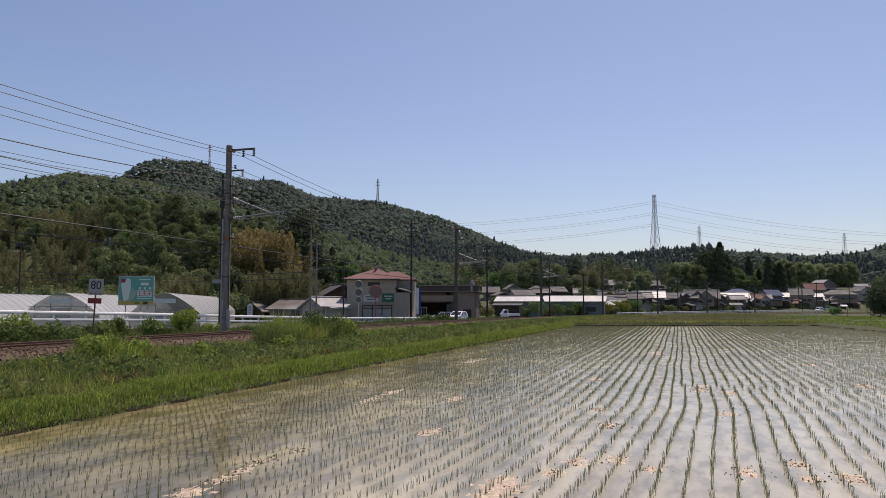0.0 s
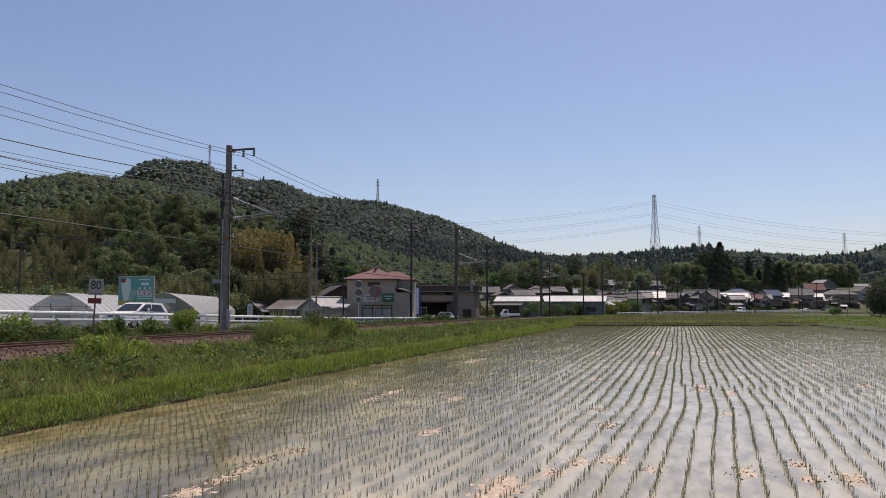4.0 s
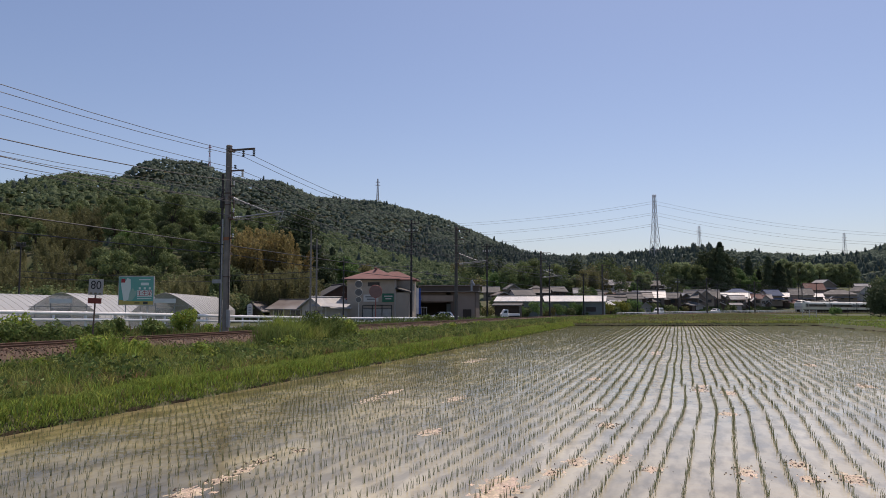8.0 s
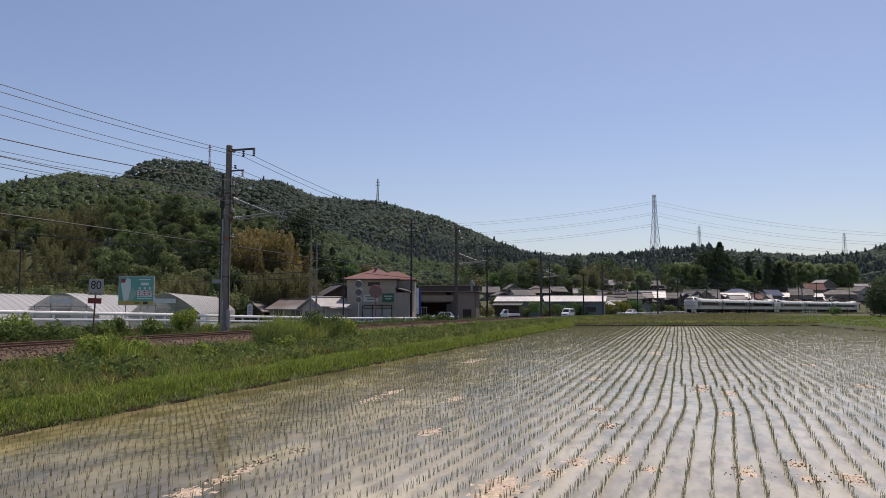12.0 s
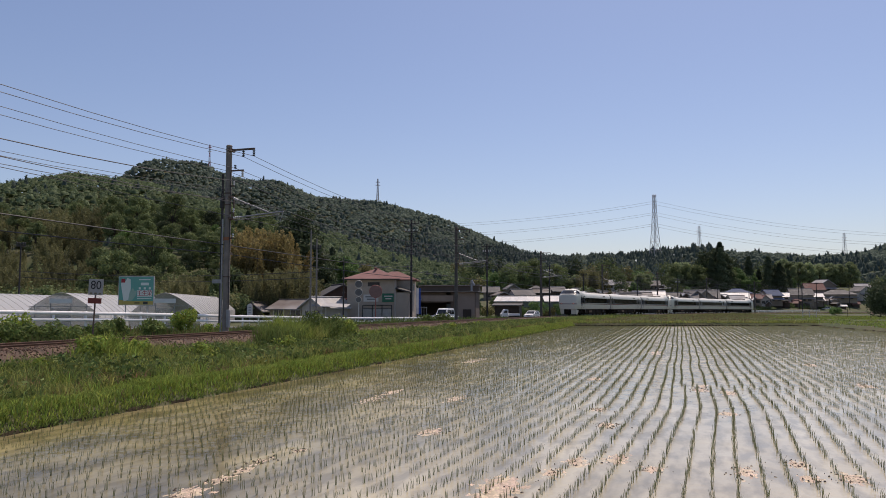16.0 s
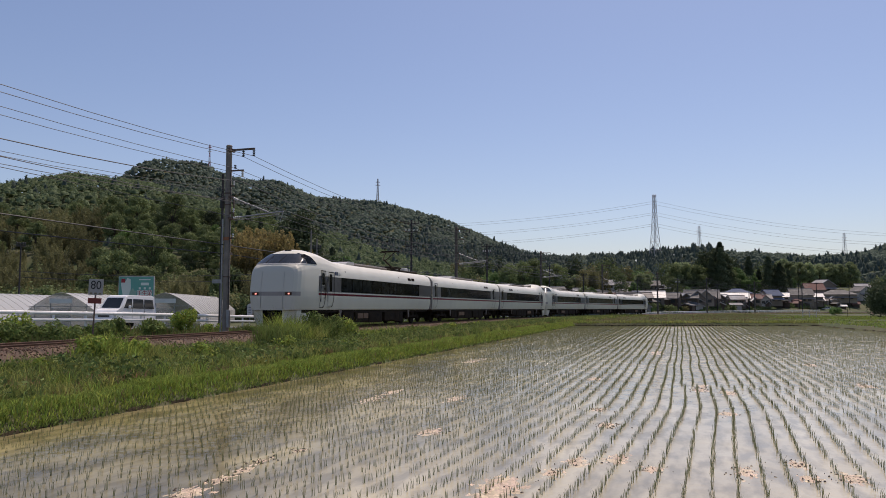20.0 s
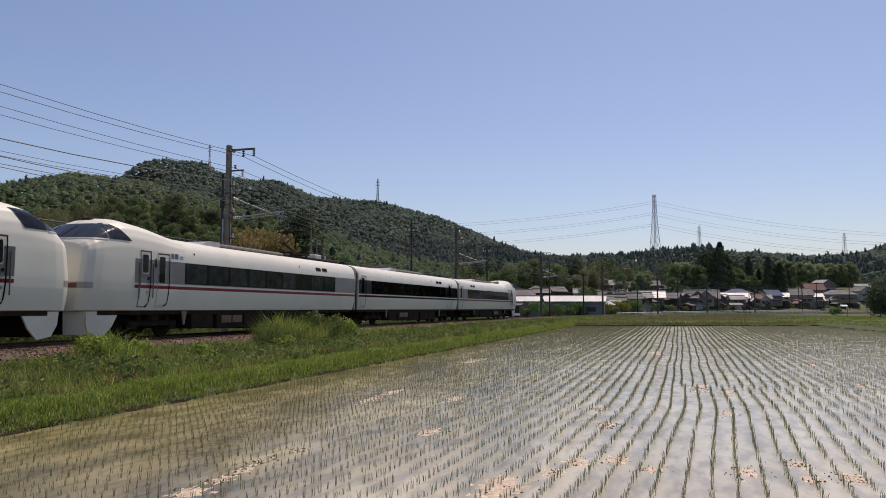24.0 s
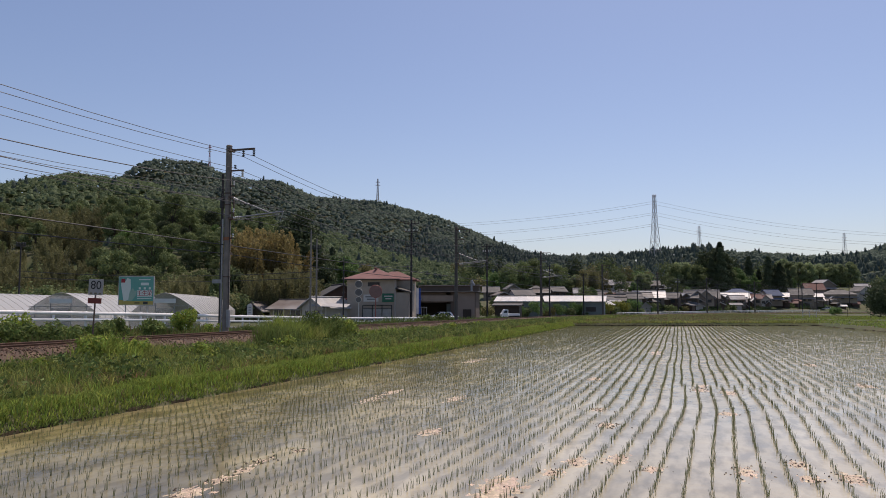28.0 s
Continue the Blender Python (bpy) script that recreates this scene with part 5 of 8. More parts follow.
def canopy(label, x, y, r, cone, mat, seed, tufts=12, tuft=0.8, bole=3.0):
    """Closed woodland seen from far off: one lumpy crown a tree, rounded or pointed, fringed with leaf clumps."""
    rng = np.random.default_rng(seed)
    n, seg, rings = len(x), 6, 3
    # crowns close over narrow gullies
    z = np.maximum(ground_z(x, y), 0.5 * (ground_z(x - 16, y) + ground_z(x + 16, y)))
    z = np.maximum(z, 0.5 * (ground_z(x, y - 14) + ground_z(x, y + 14)))
    # rings from the crown's foot to its tip: share of the radius, share of the height
    soft, sharp = np.array(((1.0, 0.0), (0.86, 0.52), (0.46, 0.88))), np.array(((1.0, 0.0), (0.68, 0.42), (0.30, 0.78)))
    shape = np.where(cone[:, None, None], sharp, soft)
    wide, tall = r * np.where(cone, 0.74, 1.0), r * np.where(cone, rng.uniform(1.7, 2.7, n), rng.uniform(0.7, 1.25, n))
    g = (np.arange(seg) * 6.2832 / seg)[None, None, :] + rng.uniform(0, 6.28, (n, 1, 1))
    k = wide[:, None, None] * shape[:, :, :1] * rng.uniform(0.6, 1.4, (n, rings, seg))
    X, Y = x[:, None, None] + k * np.cos(g), y[:, None, None] + k * np.sin(g)
    Z = z[:, None, None] + r[:, None, None] * 0.2 + bole + tall[:, None, None] * shape[:, :, 1:] * rng.uniform(0.8, 1.2, (n, rings, seg))
    body = np.stack([X, Y, Z], 3).reshape(n, rings * seg, 3)
    tip = np.stack([x + rng.normal(0, 0.3, n), y, z + r * 0.2 + bole + tall], 1)[:, None, :]
    V = np.concatenate([body, tip], 1)
    tri = []
    for a in range(rings - 1):
        for q in range(seg):
            p = (q + 1) % seg
            tri += [(a * seg + q, a * seg + p, (a + 1) * seg + p), (a * seg + q, (a + 1) * seg + p, (a + 1) * seg + q)]
    tri += [((rings - 1) * seg + q, (rings - 1) * seg + (q + 1) % seg, rings * seg) for q in range(seg)]
    F = np.array(tri)[None] + (np.arange(n) * (rings * seg + 1))[:, None, None]
    tagged(big_mesh("hillside_trees", V.reshape(-1, 3), F.reshape(-1, 3), mat, True, tris=True), label, "forest", kind="stuff")
    # clumps lie between neighbouring points of the crown
    pick, other, u = rng.integers(seg, rings * seg + 1, (n, tufts)), rng.integers(seg, rings * seg + 1, (n, tufts)), rng.uniform(0, 0.5, (n, tufts, 1))
    C = (np.take_along_axis(V, pick[:, :, None], 1) * (1 - u) + np.take_along_axis(V, other[:, :, None], 1) * u).reshape(-1, 3)
    C[:, 2] += np.repeat(r, tufts) * rng.uniform(0.0, 0.22, n * tufts)
    D = C - np.repeat(np.stack([x, y, z + tall * 0.4], 1), tufts, 0)
    Vq, Q = canopy_quads(C + rng.normal(0, 0.35, C.shape), D, tuft, rng, 0.9)
    tagged(big_mesh("hillside_leaves", Vq, Q, mat), "leafy fringe of the " + label, "forest", kind="stuff")


def build_far_woods():
    """Tree crowns that cover the distant hillsides: broadleaf woods with dark stands of cedar."""
    # bluish haze is mixed into the colour of these two far leaf materials
    leafy = leaf_mat("leaf_hill_hazed", (0.122, 0.164, 0.128), (0.152, 0.198, 0.150), 0.16, 0.45, tone=False)
    needle = leaf_mat("leaf_hill_cedar_hazed", (0.088, 0.122, 0.106), (0.110, 0.146, 0.124), 0.16, 0.4, tone=False)
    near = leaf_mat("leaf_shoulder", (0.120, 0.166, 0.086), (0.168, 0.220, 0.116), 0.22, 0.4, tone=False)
    # x range, y range, spacing, crown radius, what it is, whether it is the nearer shoulder
    for (x0, x1), (y0, y1), sp, rad, what, close, seed in (((-560, 190), (480, 950), 4.3, 2.9, "main hill", False, 42), ((30, 720), (440, 905), 5.0, 3.3, "low ridge beyond the village", False, 43),
                                                           ((-340, 60), (300, 490), 3.6, 2.2, "shoulder of the hill", True, 41)):
        rng = np.random.default_rng(seed)
        ax, ay = np.meshgrid(np.arange(x0, x1, sp), np.arange(y0, y1, sp * (1.0 if close else 1.2)))
        x, y = ax.ravel() + rng.uniform(-0.5, 0.5, ax.size) * sp, ay.ravel() + rng.uniform(-0.5, 0.5, ax.size) * sp
        h = hills(x, y)
        ok = (h > 2.0) & (abs(x / y) < 0.66) & (hills(x * 0.94, y * 0.94) < h + 60)
        x, y, h = x[ok], y[ok], h[ok]
        r = rad * rng.uniform(0.62, 1.2, len(x)) * (1 + 0.15 * wob(x, y, 0.05, 3.0))
        b = x / y
        # cedar stands: on the lower slopes, in the gap between the hills and along the low ridge
        stand = 0.03 + 0.45 * np.clip(wob(x, y, 0.016, 6.0) - 0.25, 0, 1) * (h < 110)
        if not close:
            stand = np.where((h < 62) & (b > -0.14) & (b < 0.19), 0.85, stand)
            stand = np.where((b > 0.20) & (b < 0.37), 0.62, stand)
            stand = np.where((b >= 0.37) & (h < 40), 0.6, stand)
        cone = rng.random(len(x)) < stand
        r = np.where(cone & (b > 0.05) & (b < 0.19) & (y < 720), r * 1.5, r)
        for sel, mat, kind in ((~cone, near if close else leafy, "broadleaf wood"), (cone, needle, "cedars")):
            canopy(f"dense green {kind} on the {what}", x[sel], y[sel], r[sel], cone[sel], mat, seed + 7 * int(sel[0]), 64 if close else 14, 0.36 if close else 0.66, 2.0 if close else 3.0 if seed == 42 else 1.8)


build_knoll()
build_understorey()
build_village_trees()
build_far_woods()


# ---- poles, wires and masts ----
CONCRETE = surface("pole_concrete", (0.275, 0.25, 0.22), (0.19, 0.172, 0.15), 3, 0.85, 0.004, 30, c3=(0.18, 0.165, 0.145))
RUSTY = surface("rusty_iron", (0.15, 0.10, 0.075), (0.09, 0.07, 0.06), 6, 0.8)
# darker concrete for every line pole but the near one
DARK_CONCRETE = surface("pole_concrete_dark", (0.125, 0.113, 0.10), (0.085, 0.077, 0.068), 3, 0.9, 0.004, 30, c3=(0.075, 0.07, 0.062))
GALV = surface("galvanised", (0.36, 0.37, 0.38), (0.28, 0.28, 0.29), 5, 0.5, metal=0.4)
CERAMIC = surface("insulator", (0.62, 0.62, 0.60), (0.5, 0.5, 0.48), 5, 0.3)
BLACK = surface("black_rubber", (0.02, 0.02, 0.021), (0.03, 0.03, 0.03), 5, 0.6)
ORANGE = surface("faded_orange", (0.36, 0.13, 0.05), (0.28, 0.12, 0.06), 5, 0.7)
DARKPOLE = surface("dark_pole", (0.05, 0.047, 0.045), (0.034, 0.031, 0.03), 4, 0.85, 0.004, 25)


def insulator(parent, a, n, dirn, mat, r=0.075):
    bm = bmesh.new()
    a, dirn = Vector(a), Vector(dirn)
    rod(bm, a, a + dirn * (0.11 * n), 0.02, seg=6)
    for i in range(n):
        p = a + dirn * (0.11 * i + 0.04)
        rod(bm, p, p + dirn * 0.06, r, r * 0.7, 10)
    part("insulator", bm, mat, parent)


def line_pole(s, near):
    """A concrete pole of the overhead line, with a bracket over the track. Its +x points to the track."""
    p = at(s, -2.9)
    h = float(np.interp(s, TS, TH))
    gz = float(ground_z([p.x], [p.y])[0])
    t = thing("catenary_pole", "grey concrete overhead-line pole with steel brackets beside the track", "pole", Matrix.Translation((p.x, p.y, gz)) @ Matrix.Rotation(-h, 4, "Z"), group="overhead-line poles")
    H = 10.0
    base = float(rail_z(s)) - gz
    part("shaft", rodded((0, 0, -0.5), (0, 0, H), 0.180, 0.150, 20), CONCRETE if near else DARK_CONCRETE, t)
    part("pole_cap", rodded((0, 0, H), (0, 0, H + 0.05), 0.17, 0.12, 20), RUSTY, t)
    part("crossarm", merge(boxed((0.75, 0, H - 0.22), (1.5, 0.09, 0.09)), boxed((0.15, 0, H - 0.22), (0.1, 0.5, 0.16))), RUSTY, t, "rusty steel crossarm")
    for x in (0.85, 1.46):
        insulator(t, (x, 0, H - 0.27), 3, (0, 0, -1), BLACK)
    part("crossarm", boxed((0.5, 0, H - 1.3), (0.75, 0.07, 0.07)), RUSTY, t)
    insulator(t, (0.82, 0, H - 1.32), 3, (0, 0, -1), CERAMIC)
    insulator(t, (0.38, 0, H - 1.22), 2, (0, 0, 1), BLACK)
    # hinged bracket that carries the contact line
    top, low = base + 6.75, base + 5.65
    br = part("bracket", merge(rodded((0.2, 0, top), (2.35, 0, low + 0.25), 0.032), rodded((0.2, 0, low), (3.2, 0, low + 0.25), 0.04), rodded((0.35, 0.08, low - 0.1), (2.9, 0.08, low + 0.12), 0.022)), GALV, t, "galvanised hinged tube bracket")
    part("strap", merge(boxed((0.2, 0, top), (0.16, 0.34, 0.12)), boxed((0.22, 0, low), (0.2, 0.36, 0.12)), boxed((0.34, 0, (top + low) / 2), (0.06, 0.06, top - low))), RUSTY, br)
    insulator(br, (0.32, 0, low + 0.01), 4, (0.99, 0, 0.08), CERAMIC)
    insulator(br, (0.3, 0, top - 0.04), 3, (0.9, 0, -0.42), CERAMIC)
    part("steady_arm", merge(rodded((3.2, 0, low + 0.25), (3.0, 0.05, low - 0.25), 0.018), rodded((3.0, 0.05, low - 0.25), (2.6, 0.05, low - 0.42), 0.014)), GALV, br)
    part("cable_clamp", merge(boxed((0, 0.2, base + 4.3), (0.3, 0.12, 0.12)), boxed((0, 0.2, base + 3.85), (0.3, 0.12, 0.12))), RUSTY, t)
    if near:
        part("band", rodded((0, 0, base + 4.52), (0, 0, base + 4.68), 0.193, 0.192, 20), ORANGE, t, "faded orange band")
        part("plate", boxed((-0.52, -0.05, base + 2.42), (0.55, 0.03, 0.2)), GALV, t, "small pale plate on an arm")
        for k, hz in enumerate((7.9, 7.3, 6.5, 5.9, 5.2)):
            sd = -1 if k % 2 else 1
            part("side_bracket", boxed((sd * 0.26, -0.05, hz), (0.22, 0.07, 0.07)), RUSTY, t)
            insulator(t, (sd * 0.36, -0.05, hz + 0.02), 2, (0, 0, 1), BLACK if k % 2 else CERAMIC, 0.06)
        part("junction_box", boxed((-0.27, -0.1, 7.0), (0.16, 0.2, 0.5), bevel=0.02), BLACK, t)
        part("service_cable", rodded((0.21, -0.1, 1.6), (0.19, -0.1, 8.6), 0.02), BLACK, t)
        part("conduit", merge(rodded((-0.18, -0.16, -0.2), (-0.18, -0.16, 6.2), 0.04), boxed((0.23, -0.12, 1.1), (0.16, 0.16, 0.9), bevel=0.02)), GALV, t)
        part("strap", merge(rodded((0, 0, 6.9), (0, 0, 6.96), 0.187, seg=20), rodded((0, 0, 7.5), (0, 0, 7.56), 0.184, seg=20), rodded((0, 0, 3.2), (0, 0, 3.26), 0.2, seg=20)), RUSTY, t)
    return t


POLES_S = (-23, 14.62, 54.3, 88.7, 123, 159, 194, 229, 264)
for i, s in enumerate(POLES_S):
    line_pole(s, i == 1)


def tube(points, r, seg=5):
    bm = bmesh.new()
    rings = []
    for i, p in enumerate(points):
        p = Vector(p)
        d = (Vector(points[min(i + 1, len(points) - 1)]) - Vector(points[max(i - 1, 0)])).normalized()
        a = d.cross(Vector((0, 0, 1))).normalized()
        b = a.cross(d)
        rings.append([bm.verts.new(p + a * (r * math.cos(k * 6.2832 / seg)) + b * (r * math.sin(k * 6.2832 / seg))) for k in range(seg)])
    for q, w in zip(rings[:-1], rings[1:]):
        for k in range(seg):
            bm.faces.new((q[k], q[(k + 1) % seg], w[(k + 1) % seg], w[k]))
    return bm


WIRE = surface("wire", (0.045, 0.045, 0.05), (0.03, 0.03, 0.033), 3, 0.6)


def hung(stops, sag, n=10):
    out = []
    for a, b in zip(stops[:-1], stops[1:]):
        a, b = Vector(a), Vector(b)
        for i in range(n):
            u = i / n
            p = a.lerp(b, u)
            p.z -= sag * 4 * u * (1 - u)
            out.append(p)
    return out + [Vector(stops[-1])]


def line_wire(d, h, sag, r, label):
    """A wire along all the line poles, d metres from the track's middle."""
    stops = []
    for s in POLES_S:
        p = at(s, -2.9)
        q = at(s, d)
        stops.append((q.x, q.y, (float(ground_z([p.x], [p.y])[0]) + h) if h > 7 else q.z + h))
    tagged(link_mesh("overhead_wire", tube(hung(stops, sag), r), WIRE), label, "wire", group="overhead wires")


line_wire(-2.05, 9.40, 0.82, 0.013, "dark feeder wire hung from pole crossarms")
line_wire(-1.44, 9.40, 0.77, 0.013, "dark feeder wire hung from pole crossarms")
line_wire(-2.08, 8.10, 1.05, 0.02, "thick dark feeder cable under the crossarm")
line_wire(0.05, 6.05, 0.62, 0.014, "sagging carrier wire over the track")
line_wire(0.0, 5.18, 0.03, 0.011, "copper contact wire over the track")
line_wire(-3.05, 4.30, 0.06, 0.024, "black cable slung between the line poles")
line_wire(-3.10, 3.85, 0.20, 0.02, "black cable slung between the line poles")
line_wire(-2.75, 7.75, 0.95, 0.010, "thin wire along the line poles")
line_wire(-2.95, 7.66, 0.98, 0.010, "thin wire along the line poles")
line_wire(-2.62, 7.2, 0.85, 0.012, "thin wire along the line poles")
line_wire(-2.50, 8.82, 0.56, 0.012, "thin wire along the line poles")
line_wire(-3.0, 8.72, 0.60, 0.012, "thin wire along the line poles")


def utility_pole(x, y, height, arms, label, mat=None, r=0.15, turn=0.0):
    gz = float(ground_z([x], [y])[0])
    t = thing("utility_pole", label, "pole", Matrix.Translation((x, y, gz)) @ Matrix.Rotation(turn, 4, "Z"), group="utility poles")
    part("shaft", rodded((0, 0, -0.4), (0, 0, height), r, r * 0.7, 14), mat or DARKPOLE, t)
    for k, (h, w) in enumerate(arms):
        part("crossarm", merge(boxed((0, 0.02, h), (w, 0.12, 0.12)), rodded((0, 0, h - 0.5), (w * 0.3, 0.02, h), 0.02)), DARKPOLE, t)
        for q in (-0.46, -0.2, 0.2, 0.46):
            insulator(t, (q * w, 0.02, h + 0.05), 3, (0, 0, 1), CERAMIC if k % 2 else BLACK, 0.11)
    part("step_bolts", merge(*[rodded((-0.22, 0, 2.2 + 0.9 * i), (0.22, 0, 2.2 + 0.9 * i), 0.012, seg=4) for i in range(int((height - 3.5) / 0.9))]), GALV, t)
    return t


UTIL = []
# (x, y, height, crossarms)
for x, y, hh, arms, lab in ((-12.9, 71, 9.4, (), "slim double utility pole by the road"), (-12.5, 72.0, 8.6, ((7.6, 0.8),), "dark utility pole by the road"),
                            (-4.0, 92, 13.0, ((12.5, 2.1), (11.5, 1.7), (9.6, 1.6)), "tall dark utility pole with three crossarms"),
                            (6.9, 114, 11.9, ((11.5, 2.0), (10.6, 1.4)), "tall dark utility pole with two crossarms"),
                            (20.6, 141, 10.2, ((9.8, 1.8), (9.0, 1.2)), "dark utility pole by the road"), (31.2, 162, 9.5, ((9.2, 1.6),), "dark utility pole by the road"),
                            (48.5, 182, 9.0, ((8.6, 1.6),), "dark utility pole by the road"), (66.0, 205, 10.0, ((9.6, 1.8), (8.8, 1.4)), "dark utility pole by the road"),
                            (83.5, 222, 9.0, ((8.6, 1.6),), "dark utility pole by the road"), (99, 236, 9.2, ((8.8, 1.6),), "dark utility pole by the road"),
                            (118, 242, 9.6, ((9.2, 1.6),), "dark utility pole among houses"), (127, 248, 10.0, ((9.6, 1.6),), "dark utility pole among houses"), (137, 246, 9.0, ((8.6, 1.6),), "dark utility pole among houses"),
                            (-12.0, 88, 8.2, (), "thin dark pole beside the house"), (-43.6, 75, 8.5, ((8.2, 0.9),), "old grey wooden utility pole near the greenhouses")):
    x, y, k = set_back(x, y, ROAD_D - 3.8)
    UTIL.append(utility_pole(x, y, hh * k, [(a * k, b) for a, b in arms], lab, CONCRETE if abs(x + 12.8) < 1.5 and y < 80 else None, r=0.10 if y < 90 else 0.13 if hh < 9 else 0.17))

utility_pole(-14.3, 46.9, 10.2, (), "slim dark pole behind the concrete line pole", r=0.11)

for a, b, h, sag in ((14, 1, 5.6, 0.5), (14, 1, 5.0, 0.5), (1, 2, 7.6, 0.6), (2, 3, 9.6, 0.8), (2, 3, 11.5, 0.8), (3, 4, 10.2, 0.8), (4, 5, 9.0, 0.7), (5, 6, 8.9, 0.7), (6, 7, 8.7, 0.7), (7, 8, 8.6, 0.7), (8, 9, 8.6, 0.6), (9, 10, 8.6, 0.6)):
    A, B = UTIL[a].matrix_basis.translation, UTIL[b].matrix_basis.translation
    for off in (-0.4, 0.4):
        tagged(link_mesh("power_line", tube(hung([(A.x + off, A.y, A.z + h), (B.x + off, B.y, B.z + min(h, 9.2))], sag, 12), 0.018), WIRE), "dark wire strung between utility poles", "wire", group="utility wires")


def lattice_tower(x, y, height, wide, arms, mat, label, sunk=3.0, stout=1.0):
    """A square mast of four legs, rings and diagonals, with crossarms."""
    gz = float(ground_z([x], [y])[0]) - sunk
    t = thing("pylon", label, "transmission tower", Matrix.Translation((x, y, gz)) @ Matrix.Rotation(0.35, 4, "Z"), group="transmission towers")
    H = height + sunk
    leg = height * 0.0036 * stout

    def half(z):
        u = z / H
        return wide * (0.13 + 0.36 * (1 - u) ** 1.7)

    zs = [H * (1 - (1 - i / 9) ** 1.25) for i in range(10)]
    for sx, sy in ((1, 1), (1, -1), (-1, 1), (-1, -1)):
        part("leg", tube([(sx * half(a), sy * half(a), a) for a in zs], leg, 4), mat, t)
    bm = bmesh.new()
    for a, b in zip(zs[:-1], zs[1:]):
        for (p, q) in (((1, 1), (1, -1)), ((1, -1), (-1, -1)), ((-1, -1), (-1, 1)), ((-1, 1), (1, 1))):
            rod(bm, (p[0] * half(a), p[1] * half(a), a), (q[0] * half(b), q[1] * half(b), b), leg * 0.55, seg=4)
            rod(bm, (q[0] * half(a), q[1] * half(a), a), (p[0] * half(b), p[1] * half(b), b), leg * 0.55, seg=4)
            rod(bm, (p[0] * half(b), p[1] * half(b), b), (q[0] * half(b), q[1] * half(b), b), leg * 0.5, seg=4)
    part("bracing", bm, mat, t)
    for f, w in arms:
        z, k = H * f, half(H * f)
        for sd in (1, -1):
            bm = bmesh.new()
            for yy in (k, -k):
                rod(bm, (sd * k, yy, z), (sd * w, 0, z + 0.2), leg * 0.7, seg=4)
                rod(bm, (sd * k, yy, z + height * 0.028), (sd * w, 0, z + 0.2), leg * 0.6, seg=4)
            part("crossarm", bm, mat, t)
    return t


PALE = surface("pylon_paint", (0.52, 0.49, 0.48), (0.42, 0.40, 0.40), 0.1, 0.6)


def banded_paint():
    """Red and white bands up a mast."""
    m = surface("mast_paint", (0.50, 0.10, 0.08), (0.44, 0.09, 0.07), 0.4, 0.6)
    n, l = m.node_tree.nodes, m.node_tree.links
    co, cut, step, mix = n.new("ShaderNodeTexCoord"), n.new("ShaderNodeSeparateXYZ"), n.new("ShaderNodeMath"), n.new("ShaderNodeMix")
    l.new(co.outputs["Object"], cut.inputs[0])
    step.operation = "PINGPONG"
    step.inputs[1].default_value = 5.5
    l.new(cut.outputs["Z"], step.inputs[0])
    over = n.new("ShaderNodeMath")
    over.operation = "GREATER_THAN"
    over.inputs[1].default_value = 2.75
    l.new(step.outputs[0], over.inputs[0])
    mix.data_type = "RGBA"
    mix.inputs[7].default_value = (0.75, 0.73, 0.72, 1)
    b = n["Principled BSDF"]
    l.new(over.outputs[0], mix.inputs[0])
    l.new(b.inputs["Base Color"].links[0].from_socket, mix.inputs[6])
    l.new(mix.outputs[2], b.inputs["Base Color"])
    return m


REDWHITE = banded_paint()
lattice_tower(252, 862, 75, 11, ((0.64, 3.6), (0.82, 3.2), (0.97, 2.4)), PALE, "tall pale steel lattice transmission tower on a wooded ridge", 1)
lattice_tower(311, 880, 34, 6, ((0.74, 4), (0.83, 4), (0.92, 3)), PALE, "pale steel lattice transmission tower on a far ridge", 1)
lattice_tower(473, 855, 32, 6, ((0.74, 4), (0.83, 4), (0.92, 3)), PALE, "pale steel lattice transmission tower on a far ridge", 1)
lattice_tower(-293, 903, 34, 3.4, ((0.75, 2.4), (0.9, 2.4)), REDWHITE, "red and white radio mast on the hilltop", 1, 2.6)
lattice_tower(-78, 862, 36, 4.0, ((0.78, 3.0), (0.88, 2.6)), PALE, "pale lattice mast on the hill crest", 1, 1.7)


# transmission lines between the towers
for zt, zl, zr in ((121.2, 97.8, 80.0), (107.8, 85.2, 69.4), (94.4, 72.7, 58.2)):
    for dy, dz in ((6, 0.0), (-6, 1.6)):
        a = (251, 862 + dy, zt + dz)
        tagged(link_mesh("transmission_line", tube(hung([(4, 900 + dy, zl + dz), a], 4.2, 16), 0.09), WIRE), "thin transmission line between far towers", "wire", group="transmission lines")
        tagged(link_mesh("transmission_line", tube(hung([a, (565, 850 + dy, zr + dz)], 8.6, 20), 0.09), WIRE), "thin transmission line between far towers", "wire", group="transmission lines")


# ---- buildings and signs ----
def plaster(name, c, d=0.85):
    return surface(name, c, tuple(d * v for v in c), 1.2, 0.9, 0.003, 20, c3=tuple(0.8 * v for v in c))


W_GREY = plaster("wall_grey", (0.43, 0.365, 0.30))
W_CREAM = plaster("wall_cream", (0.36, 0.32, 0.27))
W_WHITE = plaster("wall_white", (0.60, 0.59, 0.56))
W_BROWN = plaster("wall_boards", (0.075, 0.055, 0.043))
W_PINK = plaster("wall_pinkish", (0.36, 0.285, 0.235))
W_GREEN = plaster("wall_greygreen", (0.22, 0.25, 0.23))
R_RED = surface("roof_red", (0.175, 0.062, 0.054), (0.12, 0.048, 0.043), 2, 0.8, 0.012, 6, c3=(0.20, 0.095, 0.085))
